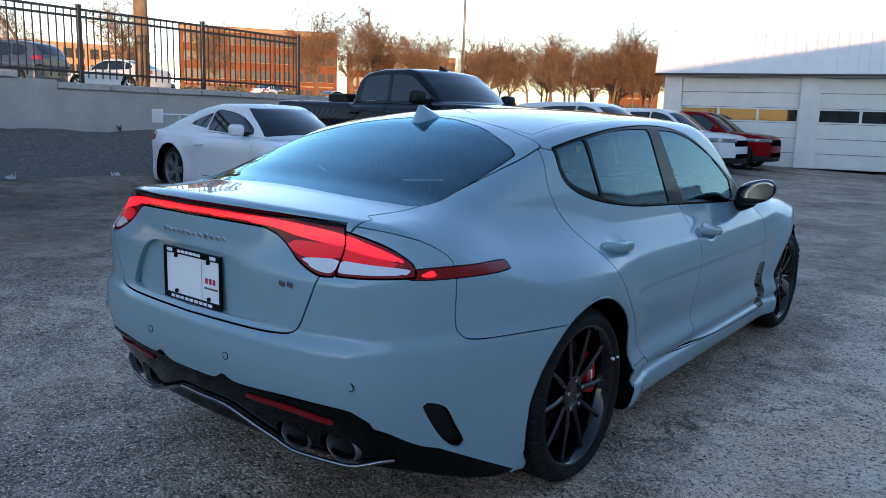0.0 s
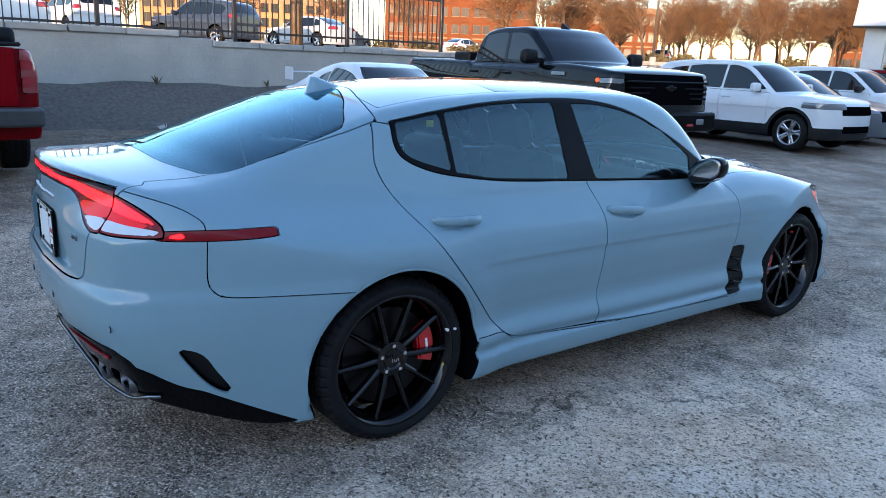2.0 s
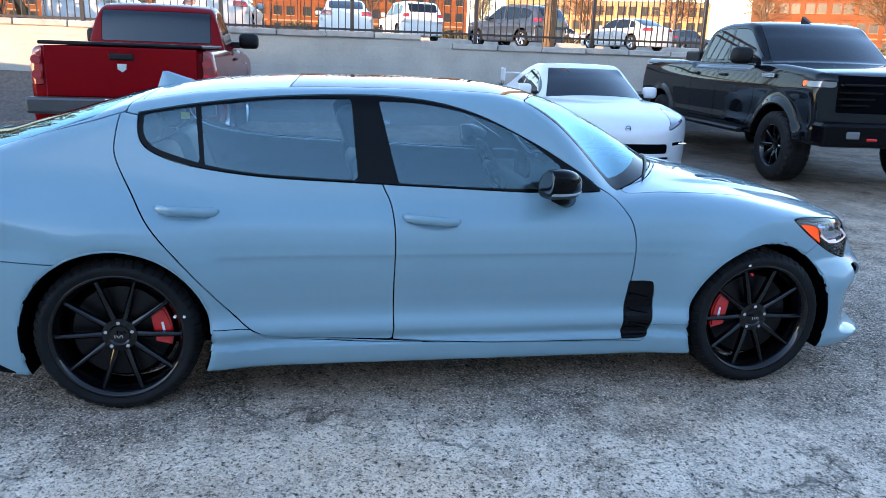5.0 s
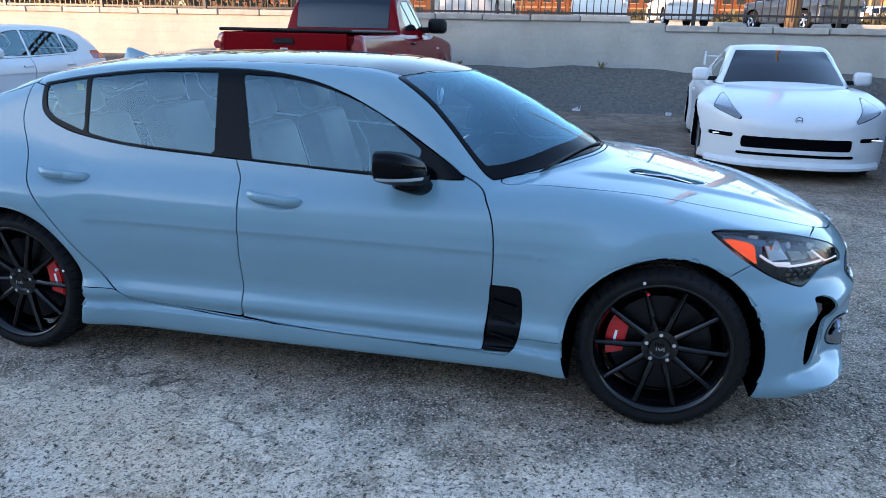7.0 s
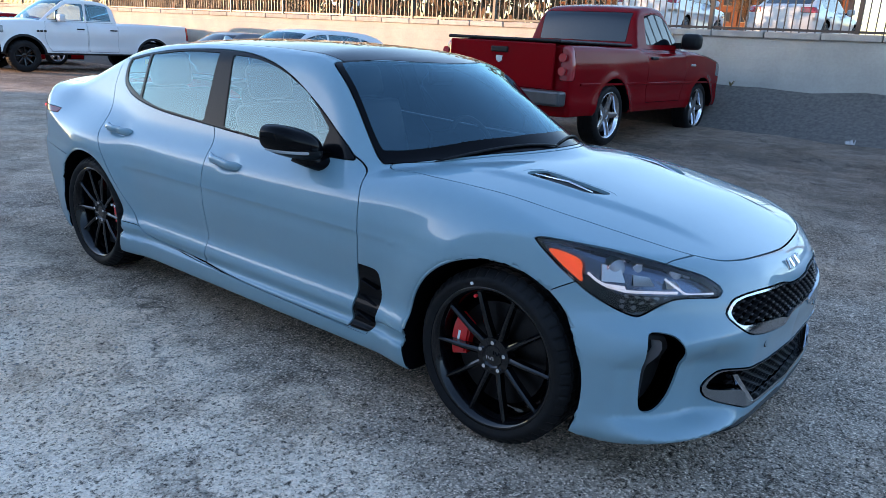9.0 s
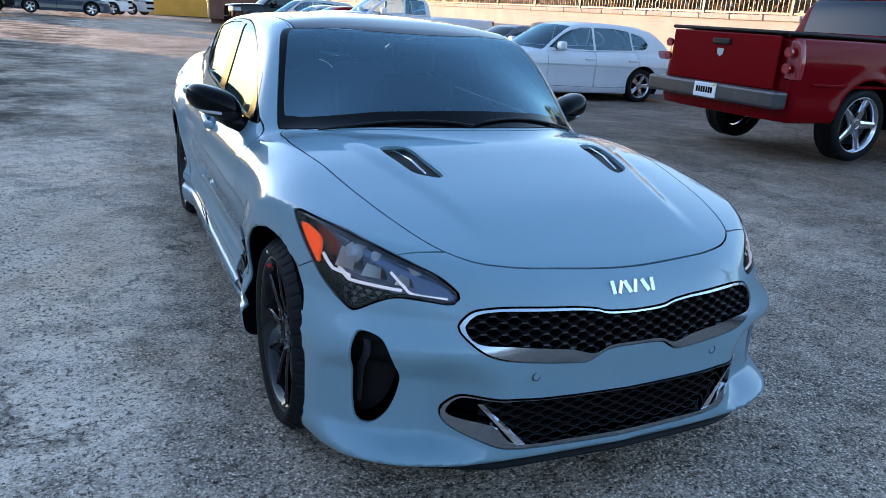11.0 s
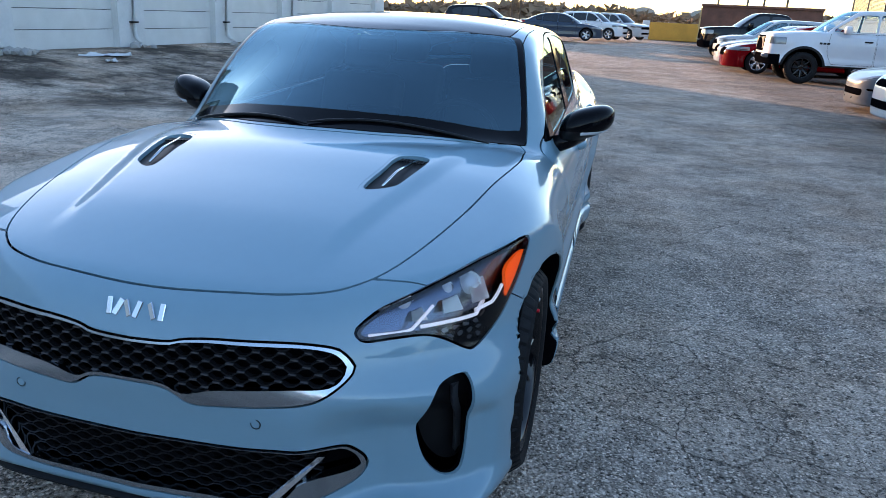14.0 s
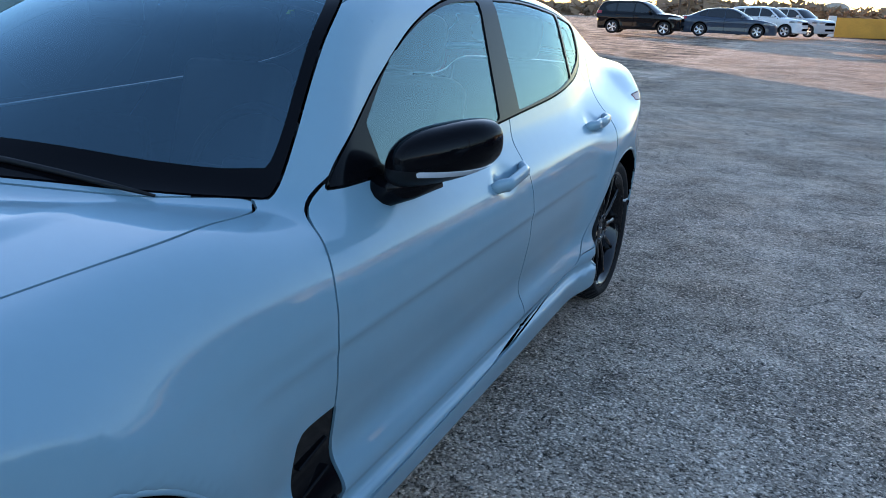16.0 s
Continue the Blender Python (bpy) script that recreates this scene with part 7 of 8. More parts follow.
M_LITTER = material("pale_litter", (0.6, 0.6, 0.6), 0.8)


# ground: fine near the saloon, coarse to the horizon, with shallow ruts and holes
def hollow(x, y):
    z = gz(x, y)
    for hx, hy, sx, sy, d in ((3.3, 1.6, 0.45, 0.7, 0.03), (3.65, -7.4, 0.9, 1.3, 0.045), (2.0, 3.6, 0.5, 0.4, 0.015), (3.05, -4.38, 1.0, 0.9, 0.02)):
        z = z - d * np.exp(-(((x - hx) / sx) ** 2 + ((y - hy) / sy) ** 2))
    return z


def lattice(x, y, size, seed):
    """Smooth random heights in -1 to 1 on a lattice of that size."""
    tab = np.random.default_rng(seed).uniform(-1, 1, (257, 257))
    u, v = x / size, y / size
    i, j = np.floor(u).astype(int), np.floor(v).astype(int)
    fu, fv = u - i, v - j
    fu, fv = fu * fu * (3 - 2 * fu), fv * fv * (3 - 2 * fv)
    at = lambda a, b: tab[(i + a) % 257, (j + b) % 257]
    return (at(0, 0) * (1 - fu) + at(1, 0) * fu) * (1 - fv) + (at(0, 1) * (1 - fu) + at(1, 1) * fu) * fv


xs = np.concatenate([[-400, -200, -100, -50, -25, -14], np.arange(-11.5, -3.2, 0.2), np.arange(-3.2, 4.8, 0.035), np.arange(4.8, 12.01, 0.2), [14, 20, 35, 60, 120, 250, 400]])
ys = np.concatenate([[-400, -250, -150, -90, -60, -45], np.arange(-36, -4.6, 0.25), np.arange(-4.6, 5.0, 0.035), np.arange(5.0, 30.1, 0.25), [34, 45, 60, 90, 150, 250, 400]])
X, Y = np.meshgrid(xs, ys, indexing="ij")
Z = hollow(X, Y)
rng = np.random.default_rng(4)
near = step01(13.0, 9.0, np.abs(X)) * step01(30.0, 22.0, np.abs(Y))
rough = 0.006 * lattice(X, Y, 0.9, 1) + 0.004 * lattice(X, Y, 0.31, 2) + 0.003 * lattice(X, Y, 0.11, 3) + 0.0022 * lattice(X, Y, 0.05, 5)
under = np.exp(-((np.abs(X - 3.05) / 0.6) ** 4) - ((np.abs(Y + 4.38) / 0.7) ** 4)) + np.exp(-((np.abs(np.abs(X) - 0.78) / 0.16) ** 4) - ((np.abs(np.abs(Y) - 1.4525) / 0.16) ** 4))
Z = Z + (rough - 0.002) * near * np.maximum(1 - under, 0) - 0.075 * near * ((np.abs((X - 3.05) * 0.975 + (Y + 4.38) * 0.2215) < 0.35) & (np.abs((Y + 4.38) * 0.975 - (X - 3.05) * 0.2215) < 0.39))
nx, ny = X.shape
verts = np.stack([X, Y, Z], -1).reshape(-1, 3)
idx = np.arange(nx * ny).reshape(nx, ny)
quads = np.stack([idx[:-1, :-1], idx[1:, :-1], idx[1:, 1:], idx[:-1, 1:]], -1).reshape(-1, 4)
me = bpy.data.meshes.new("ground")
me.from_pydata(verts.tolist(), [], quads.tolist())
me.polygons.foreach_set("use_smooth", np.ones(len(me.polygons), bool))
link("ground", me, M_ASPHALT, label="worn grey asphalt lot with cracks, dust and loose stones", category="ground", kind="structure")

# loose stones, thickest where the asphalt has broken up
pts = []
for cx, cy, sx, sy, n in ((1.9, -1.5, 0.8, 1.8, 2600), (2.3, 1.5, 0.8, 1.2, 2200), (1.2, 3.0, 0.9, 0.7, 1600), (-2.2, 0.0, 0.9, 2.0, 2600), (0.2, -3.4, 1.2, 0.6, 1800), (-0.8, 3.2, 1.0, 0.6, 1300), (3.3, 4.5, 0.5, 0.7, 250), (3.2, -6.0, 1.2, 1.2, 500), (-3.2, -4.0, 1.5, 2.5, 1500)):
    pts.append(np.stack([rng.normal(cx, sx, n), rng.normal(cy, sy, n)], 1))
pts = np.concatenate(pts)
base = np.array([(1, 0, 0), (0, 1, 0), (-1, 0.1, 0), (0, -1, 0.1), (0, 0, 0.8), (0, 0, -0.6)], float)
tri = np.array([(0, 1, 4), (1, 2, 4), (2, 3, 4), (3, 0, 4), (1, 0, 5), (2, 1, 5), (3, 2, 5), (0, 3, 5)])
V, F = [], []
for i, (px, py) in enumerate(pts):
    if abs(px) < 0.95 and abs(py) < 2.4:
        continue
    r = 0.0025 + 0.0085 * rng.random() ** 4
    a = rng.random() * 6.28
    rot = np.array([[math.cos(a), -math.sin(a), 0], [math.sin(a), math.cos(a), 0], [0, 0, 1]])
    V.append((base * rng.uniform(0.6, 1.2, (6, 1)) * r) @ rot.T + (px, py, float(hollow(px, py)) + r * 0.25))
    F.append(tri + 6 * (len(V) - 1))
me = bpy.data.meshes.new("loose_stones")
me.from_pydata(np.concatenate(V).tolist(), [], np.concatenate(F).tolist())
link("loose_stones", me, material("loose_stone", (0.36, 0.31, 0.265), 0.9, vary=0.6, scale=40), label="scattered loose pale stones on the asphalt", category="gravel", kind="stuff")

# drain grate and puddle
grate = empty("drain_grate", pose(3.05, -4.38, float(hollow(3.05, -4.38)) + 0.012, 0, 0, 12.8) @ Matrix.Diagonal((0.74, 1.06, 1, 1)), "rectangular iron drain grate in a concrete collar", "drain")
bm = bmesh.new()
for lo, hi in (((-0.58, -0.46), (0.58, -0.34)), ((-0.58, 0.34), (0.58, 0.46)), ((-0.58, -0.34), (-0.46, 0.34)), ((0.46, -0.34), (0.58, 0.34))):
    add_box(bm, (*lo, -0.06), (*hi, 0.012), 0.006)
part("collar", bm, M_CONC, grate, "pale worn concrete collar")
bm = bmesh.new()
add_box(bm, (-0.46, -0.34, -0.09), (0.46, 0.34, -0.07))
part("pit", bm, M_DARK, grate)
for k in range(11):
    bm = bmesh.new()
    x = -0.42 + 0.084 * k
    add_box(bm, (x - 0.014, -0.34, -0.03), (x + 0.014, 0.34, 0.004), 0.003)
    part("bar", bm, M_IRON, grate)
bm = bmesh.new()
add_box(bm, (-0.46, -0.02, -0.03), (0.46, 0.02, 0.006), 0.003)
part("cross_bar", bm, M_IRON, grate)
bm = bmesh.new()
loop = [bm.verts.new((3.65 + (0.42 + 0.28 * math.sin(3 * a + 1) + 0.12 * math.sin(7 * a)) * math.cos(a) * 0.8, -7.4 + (0.8 + 0.25 * math.sin(2 * a) + 0.1 * math.sin(5 * a)) * math.sin(a), float(gz(3.65, -7.4)) - 0.020)) for a in np.linspace(0, 2 * math.pi, 40, endpoint=False)]
bm.faces.new(loop)
part("puddle", bm, M_WATER, label="shallow puddle in a hollow of the asphalt", category="puddle")

# retaining wall with coping stones, bank and fence
WX = -10.8
wall = part("wall_west", box((WX - 0.35, -70, 0.0), (WX + 0.12, 2.0, 1.74)), M_WALLPAINT, label="white-painted block retaining wall", category="wall", kind="structure")
wall2 = part("wall_west_low", box((WX - 0.35, 2.0, 0.0), (WX + 0.12, 14.0, 1.60)), M_WALLPAINT, label="lower end of the white-painted retaining wall", category="wall", kind="structure")
bm = bmesh.new()
ys = np.arange(-40, 14.01, 0.4)
vs = []
for y in ys:
    j = 0.03 * math.sin(y * 1.7) + 0.02 * math.sin(y * 4.1)
    b = float(gz(-9.4, y))
    vs.append([bm.verts.new(p) for p in ((-9.25 + j * 2, y, b - 0.03), (-9.6 + j, y, b + 0.13 + j), (-10.2, y, b + 0.40 + j), (WX + 0.14, y, max(0.93, b + 0.55) + j), (WX, y, 0.9))])
for a, b in zip(vs, vs[1:]):
    for i in range(4):
        bm.faces.new((a[i], b[i], b[i + 1], a[i + 1]))
part("bank", bm, M_BANK, label="sloping grey gravel and old asphalt bank at the wall foot", category="bank", kind="structure", smooth=True)

fence_posts = [2.475 + 2.385 * k for k in range(-16, 3)]
fence = empty("fence", pose(0, 0, 0), "black steel picket fence on top of the retaining wall", "fence")
for y in fence_posts:
    base_z = 1.72 if y < 2 else 1.62
    bm = box((WX - 0.035, y - 0.035, base_z), (WX + 0.035, y + 0.035, 2.98), 0.004)
    add_box(bm, (WX - 0.042, y - 0.042, 2.98), (WX + 0.042, y + 0.042, 3.0), 0.003)
    part("post", bm, M_FENCE, fence)
for a, b in zip(fence_posts, fence_posts[1:]):
    for z in (1.89, 2.80, 2.92):
        part("rail", box((WX - 0.016, a + 0.03, z - 0.02), (WX + 0.016, b - 0.03, z + 0.02)), M_FENCE, fence)
picket = bpy.data.meshes.new("picket")
bm = box((-0.009, -0.009, 0.0), (0.009, 0.009, 1.13))
bm.to_mesh(picket)
bm.free()
picket.materials.append(M_FENCE)
rest_bm = bmesh.new()
for a, b in zip(fence_posts, fence_posts[1:]):
    n = 19
    for k in range(1, n):
        y = a + (b - a) * k / n
        if -9.6 < y < 7.5:
            o = new("picket", picket)
            o.parent = fence
            o.location = (WX, y, 1.80)
        else:
            add_box(rest_bm, (WX - 0.009, y - 0.009, 1.80), (WX + 0.009, y + 0.009, 2.93))
part("far_pickets", rest_bm, M_FENCE, fence, kind="stuff")

# raised ground behind the wall, street, cars beyond the fence
gx = np.concatenate([[WX - 0.34], np.arange(-12, -40, -4.0), [-50, -70, -100, -200, -420]])
gy = np.concatenate([[-420, -200, -120], np.arange(-80, 161, 8.0), [220, 420]])
X, Y = np.meshgrid(gx, gy, indexing="ij")
Z = 1.55 + 0.025 * np.maximum(-X - 12, 0) ** 0.9
idx = np.arange(X.size).reshape(X.shape)
me = bpy.data.meshes.new("upper_ground")
me.from_pydata(np.stack([X, Y, Z], -1).reshape(-1, 3).tolist(), [], np.stack([idx[:-1, :-1], idx[:-1, 1:], idx[1:, 1:], idx[1:, :-1]], -1).reshape(-1, 4).tolist())
link("upper_ground", me, M_DIRT, label="raised dry ground behind the retaining wall", category="ground", kind="structure")
bm = bmesh.new()
add_box(bm, (-46, -150, 1.9), (-36, 170, 2.16))
part("street", bm, material("street_asphalt", (0.30, 0.27, 0.25), 0.9, vary=0.15, scale=0.5), label="pale street beyond the fence", category="road", kind="structure")
bm = bmesh.new()
add_box(bm, (-36, -150, 1.9), (-34.5, 170, 2.24), 0.03)
part("kerb", bm, M_CONC, label="pale concrete kerb", category="kerb", kind="structure")


def upper(x):
    return 1.55 + 0.025 * max(-x - 12, 0) ** 0.9


street = "cars parked beyond the fence"
tmpl = []
for nm, spec, mat, lab, x, y, yaw in (("white_suv", SUV, M_WHITEPAINT, "white utility vehicle beyond the fence", -19.0, -6.5, 92), ("silver_sedan", SEDAN, M_SILVERPAINT, "silver sedan beyond the fence", -20.5, -3.2, 88), ("white_sedan", SEDAN, M_WHITEPAINT, "white sedan beyond the fence", -25.0, 0.5, 90), ("dark_blue_suv", SUV, M_DARKBLUE, "dark blue utility vehicle beyond the fence", -27.0, 7.5, 120)):
    t_, _, _ = vehicle(nm, pose(x, y, upper(x), 0, 0, yaw), lab, "car", spec, dict(paint=mat, glass=M_BLACKGLASS, rim=M_ALLOY), 0.08, street)
    tmpl.append(t_)
for i, (x, y, yaw) in enumerate(((-31.0, 14.0, 110), (-30.0, 3.5, 100), (-52.0, 28.0, 20), (-52.0, 40.0, 15), (-60.0, 55.0, 10), (-58.0, 20.0, 15), (-50.0, 66.0, 30), (-24.0, -24.0, 90))):
    copy_thing(tmpl[(i * 3 + 1) % 4], pose(x, y, upper(x) + (0.05 if x > -36 else 0.0), 0, 0, yaw))

# north garage
def garage_door(parent, m, w, h, glass_row=None, slat=0.30):
    """A sectional door in a wall plane: x along the wall, z up, face to -y."""
    n = max(int(round(h / slat)), 3)
    door = None
    for k in range(n):
        z0, z1 = h * k / n, h * (k + 1) / n - 0.012
        bm = bmesh.new()
        if glass_row == k:
            cols = max(int(w / 1.1), 2)
            add_box(bm, (-w / 2, 0.0, z0), (w / 2, 0.04, z0 + 0.05))
            add_box(bm, (-w / 2, 0.0, z1 - 0.05), (w / 2, 0.04, z1))
            for c in range(cols + 1):
                x = -w / 2 + w * c / cols
                add_box(bm, (max(x - 0.04, -w / 2), -0.002, z0), (min(x + 0.04, w / 2), 0.04, z1))
        else:
            add_box(bm, (-w / 2, 0.0, z0), (w / 2, 0.04, z1), 0.006)
            add_box(bm, (-w / 2 + 0.02, -0.006, z0 + 0.06), (w / 2 - 0.02, 0.0, z0 + 0.075))
        o = part("door_panel", bm, M_DOORWHITE, parent)
        o.matrix_local = m
        if glass_row == k:
            for c in range(cols):
                x0, x1 = -w / 2 + w * c / cols + 0.04, -w / 2 + w * (c + 1) / cols - 0.04
                p = part("pane", box((x0, 0.02, z0 + 0.05), (x1, 0.028, z1 - 0.05)), M_BLACKGLASS, o)


def garage(name, m, length, doors, label, eave=2.95, fascia=1.35, depth=9.0, door_h=2.85, glass_row=None, fascia_on=True, slat=0.30, solid=()):
    """A low white garage: x along its front, front to -y. doors: (centre, width)."""
    root = empty(name, m, label, "building")
    cuts = sorted((c - w / 2, c + w / 2) for c, w in doors)
    x = 0.0
    for a, b in cuts + [(length, length)]:
        if a - x > 0.02:
            bm = box((x, 0, 0), (a, 0.3, eave))
            part("pier", bm, M_WHITEWALL, root)
        x = b
    for i, (a, b) in enumerate(cuts):
        part("lintel", box((a, 0.02, door_h), (b, 0.3, eave)), M_WHITEWALL, root)
        garage_door(root, pose((a + b) / 2, 0.16, 0), b - a, door_h, None if i in solid else glass_row, slat)
        # near-black sheet behind the door, shade of the inside put into its colour
        part("dark_interior", box((a, 0.28, 0), (b, 0.3, door_h)), M_DARK, root)
    part("end_wall", box((-0.01, 0.3, 0), (0.28, depth, eave)), M_WHITEWALL, root)
    part("end_wall", box((length - 0.28, 0.3, 0), (length + 0.01, depth, eave)), M_WHITEWALL, root)
    part("back_wall", box((0.28, depth - 0.3, 0), (length - 0.28, depth, eave)), M_WHITEWALL, root)
    part("roof", box((-0.2, 0.1, eave), (length + 0.2, depth + 0.1, eave + 0.2)), M_METALROOF, root)
    if fascia_on:
        bm = bmesh.new()
        add_prism(bm, [(-0.30, eave - 0.02), (0.22, eave + fascia), (0.30, eave + fascia), (0.12, eave - 0.02)], -0.3, length + 0.3, lambda u, v, d: (d, u, v))
        fas = part("fascia", bm, M_METALROOF, root, "white ribbed metal mansard")
        for k in range(int(length / 0.3) + 1):
            bm = bmesh.new()
            xx = -0.25 + 0.3 * k
            add_prism(bm, [(-0.325, eave - 0.02), (0.20, eave + fascia + 0.015), (0.23, eave + fascia), (-0.29, eave - 0.02)], xx - 0.012, xx + 0.012, lambda u, v, d: (d, u, v))
            part("rib", bm, M_METALROOF, fas)
        part("gutter_trim", box((-0.32, -0.33, eave - 0.06), (length + 0.32, -0.27, eave - 0.0), 0.008), M_FENCE, root)
    return root


ng = garage("north_garage", pose(-8.1, 21.1, 0.10, 0, 0, 14.5), 26.0, [(2.4, 3.65), (6.6, 3.6), (10.8, 3.6), (15.0, 3.6)], "low white garage with sectional doors and a ribbed metal mansard roof", glass_row=3, door_h=2.85, slat=0.48)
# east fascia is unseen, its height set so its shadow covers the lot
eg = garage("east_garage", pose(10.4, -5.5, 0.26, 0, 0, -94.6), 20.9, [(0.9, 1.6), (4.44, 2.76), (8.05, 2.76), (11.55, 2.66), (15.05, 2.4), (18.9, 2.3)], "long white garage with a row of sectional doors", eave=2.9, fascia=1.85, glass_row=3, door_h=2.45, slat=0.40, solid=(0, 1, 5))


# ---- coping stones on the retaining wall ----
stone = bpy.data.meshes.new("coping_stone")
bm = box((-0.27, -0.44, -0.055), (0.27, 0.44, 0.055), 0.012)
bm.to_mesh(stone)
bm.free()
stone.materials.append(M_COPING)
rnd = random.Random(11)
for owner, a, b, z in ((wall, -40.0, 2.0, 1.795), (wall2, 2.0, 14.0, 1.655)):
    y = a + 0.45
    while y < b - 0.3:
        o = new("coping_stone", stone)
        o.parent = owner
        o.matrix_local = pose(WX - 0.10 + rnd.uniform(-0.008, 0.008), y, z + rnd.uniform(-0.004, 0.004), 0, 0, rnd.uniform(-0.5, 0.5))
        y += 0.90

# ---- unseen closing building along the east side, added to shade the lot ----
east = empty("east_building", pose(10.6, -5.3, 0), "unseen plain pale building added along the east side to shade the lot", "building")
part("wall", box((0, 0, -0.1), (7.0, 36.0, 5.9)), M_WHITEWALL, east)
part("parapet_cap", box((-0.06, -0.06, 5.9), (7.06, 36.06, 6.02), 0.02), M_METALROOF, east)


# ---- brick buildings beyond the street ----
def facade_mesh():
    bm = bmesh.new()
    for lo, hi in (((-0.75, -0.10, 0), (-0.63, 0.06, 1.7)), ((0.63, -0.10, 0), (0.75, 0.06, 1.7)), ((-0.63, -0.10, 1.6), (0.63, 0.06, 1.7)), ((-0.04, -0.08, 0.0), (0.04, 0.04, 1.6))):
        add_box(bm, lo, hi)
    me_f = bpy.data.meshes.new("window")
    bm.to_mesh(me_f)
    bm.free()
    me_f.materials.append(material("dark_window_metal", (0.05, 0.04, 0.035), 0.5, metal=0.5))
    me_p = bpy.data.meshes.new("pane")
    bm = box((-0.63, -0.02, 0), (0.63, 0.0, 1.6))
    bm.to_mesh(me_p)
    bm.free()
    me_p.materials.append(M_PANE)
    me_s = bpy.data.meshes.new("window_sill")
    bm = box((-0.82, -0.16, -0.12), (0.82, 0.06, 0.0), 0.02)
    bm.to_mesh(me_s)
    bm.free()
    me_s.materials.append(M_STONE)
    return me_f, me_p, me_s


WIN = facade_mesh()


def add_window(root, m):
    w = new("window", WIN[0])
    w.parent = root
    w.matrix_local = m
    new("pane", WIN[1]).parent = w
    new("window_sill", WIN[2]).parent = w


def brick_building(name, a, b, z0, z1, storeys, depth, cols, label, sides=0, mat=None):
    """A brick block with its front from a to b, seen from the right of that line."""
    mat = mat or M_BRICK
    dx, dy = b[0] - a[0], b[1] - a[1]
    L = math.hypot(dx, dy)
    root = empty(name, pose(a[0], a[1], z0, 0, 0, math.degrees(math.atan2(dy, dx))), label, "building")
    H = z1 - z0
    part("wall", box((0, 0.12, -1.0), (L, depth, H)), mat, root)
    floor_h = (H - 0.9) / storeys
    for k in range(storeys + 1):
        z = k * floor_h if k else 0.35
        part("brick_band" if k < storeys else "cornice", box((-0.05, -0.02 if k < storeys else -0.16, z - 0.15), (L + 0.05, 0.13, z + (0.12 if k < storeys else 0.75))), M_STONE if k in (1, storeys) else mat, root)
    for c in range(cols + 1):
        x = min(max(L * c / cols, 0.35), L - 0.35)
        part("pilaster", box((x - 0.35, -0.06, 0.3), (x + 0.35, 0.12, H - 0.8)), mat, root)
    for k in range(storeys):
        for c in range(cols):
            for off in (-0.22, 0.22):
                add_window(root, pose(L * (c + 0.5 + off) / cols, 0.12, k * floor_h + 0.95))
    for i in range(sides):
        for k in range(storeys):
            for s in (0, 1):
                add_window(root, pose(L if s else 0.0, 3.0 + 3.6 * i, k * floor_h + 0.95, 0, 0, 90 if s else -90))
    part("roof_unit", box((L * 0.3, depth * 0.4, H), (L * 0.45, depth * 0.7, H + 1.2), 0.05), M_METALROOF, root)
    part("roof_unit", box((L * 0.7, depth * 0.5, H), (L * 0.78, depth * 0.7, H + 0.9), 0.05), M_METALROOF, root)
    return root


def upz(x):
    return 1.55 + 0.025 * max(-x - 12, 0) ** 0.9


brick_building("brick_office_building", (-128, 79), (-110, 102.8), upz(-115), 17.1, 4, 16, 7, "sunlit orange-brick office building with four rows of windows", 3)
brick_building("brick_office_wing", (-109, 104.6), (-92.5, 119), upz(-100), 13.3, 3, 14, 5, "lower sunlit orange-brick wing with bands of windows", 0)
brick_building("brick_hall", (-66, 135), (-57.5, 139.2), upz(-60), 14.8, 3, 12, 3, "dark orange-brick hall behind bare trees", 2)
brick_building("brick_parking_deck", (-150, 38), (-134, 74), upz(-130), 12.6, 3, 18, 9, "long sunlit tan-brick building with small windows", 0, material("tan_brick", (0.46, 0.22, 0.10), 0.9, vary=0.15, scale=0.5))
brick_building("brick_low_building", (-150, -20), (-150, 30), upz(-140), 17.0, 4, 14, 9, "low sunlit brick building across the street", 0)
brick_building("brick_warehouse", (-36, -73), (-41, -58), 1.6, 8.2, 2, 14, 4, "sunlit orange-brick warehouse down the street", 1)
brick_building("brick_low_building", (-140, -85), (-148, -30), upz(-140), 16.0, 4, 14, 9, "low brick building farther down the street", 0)


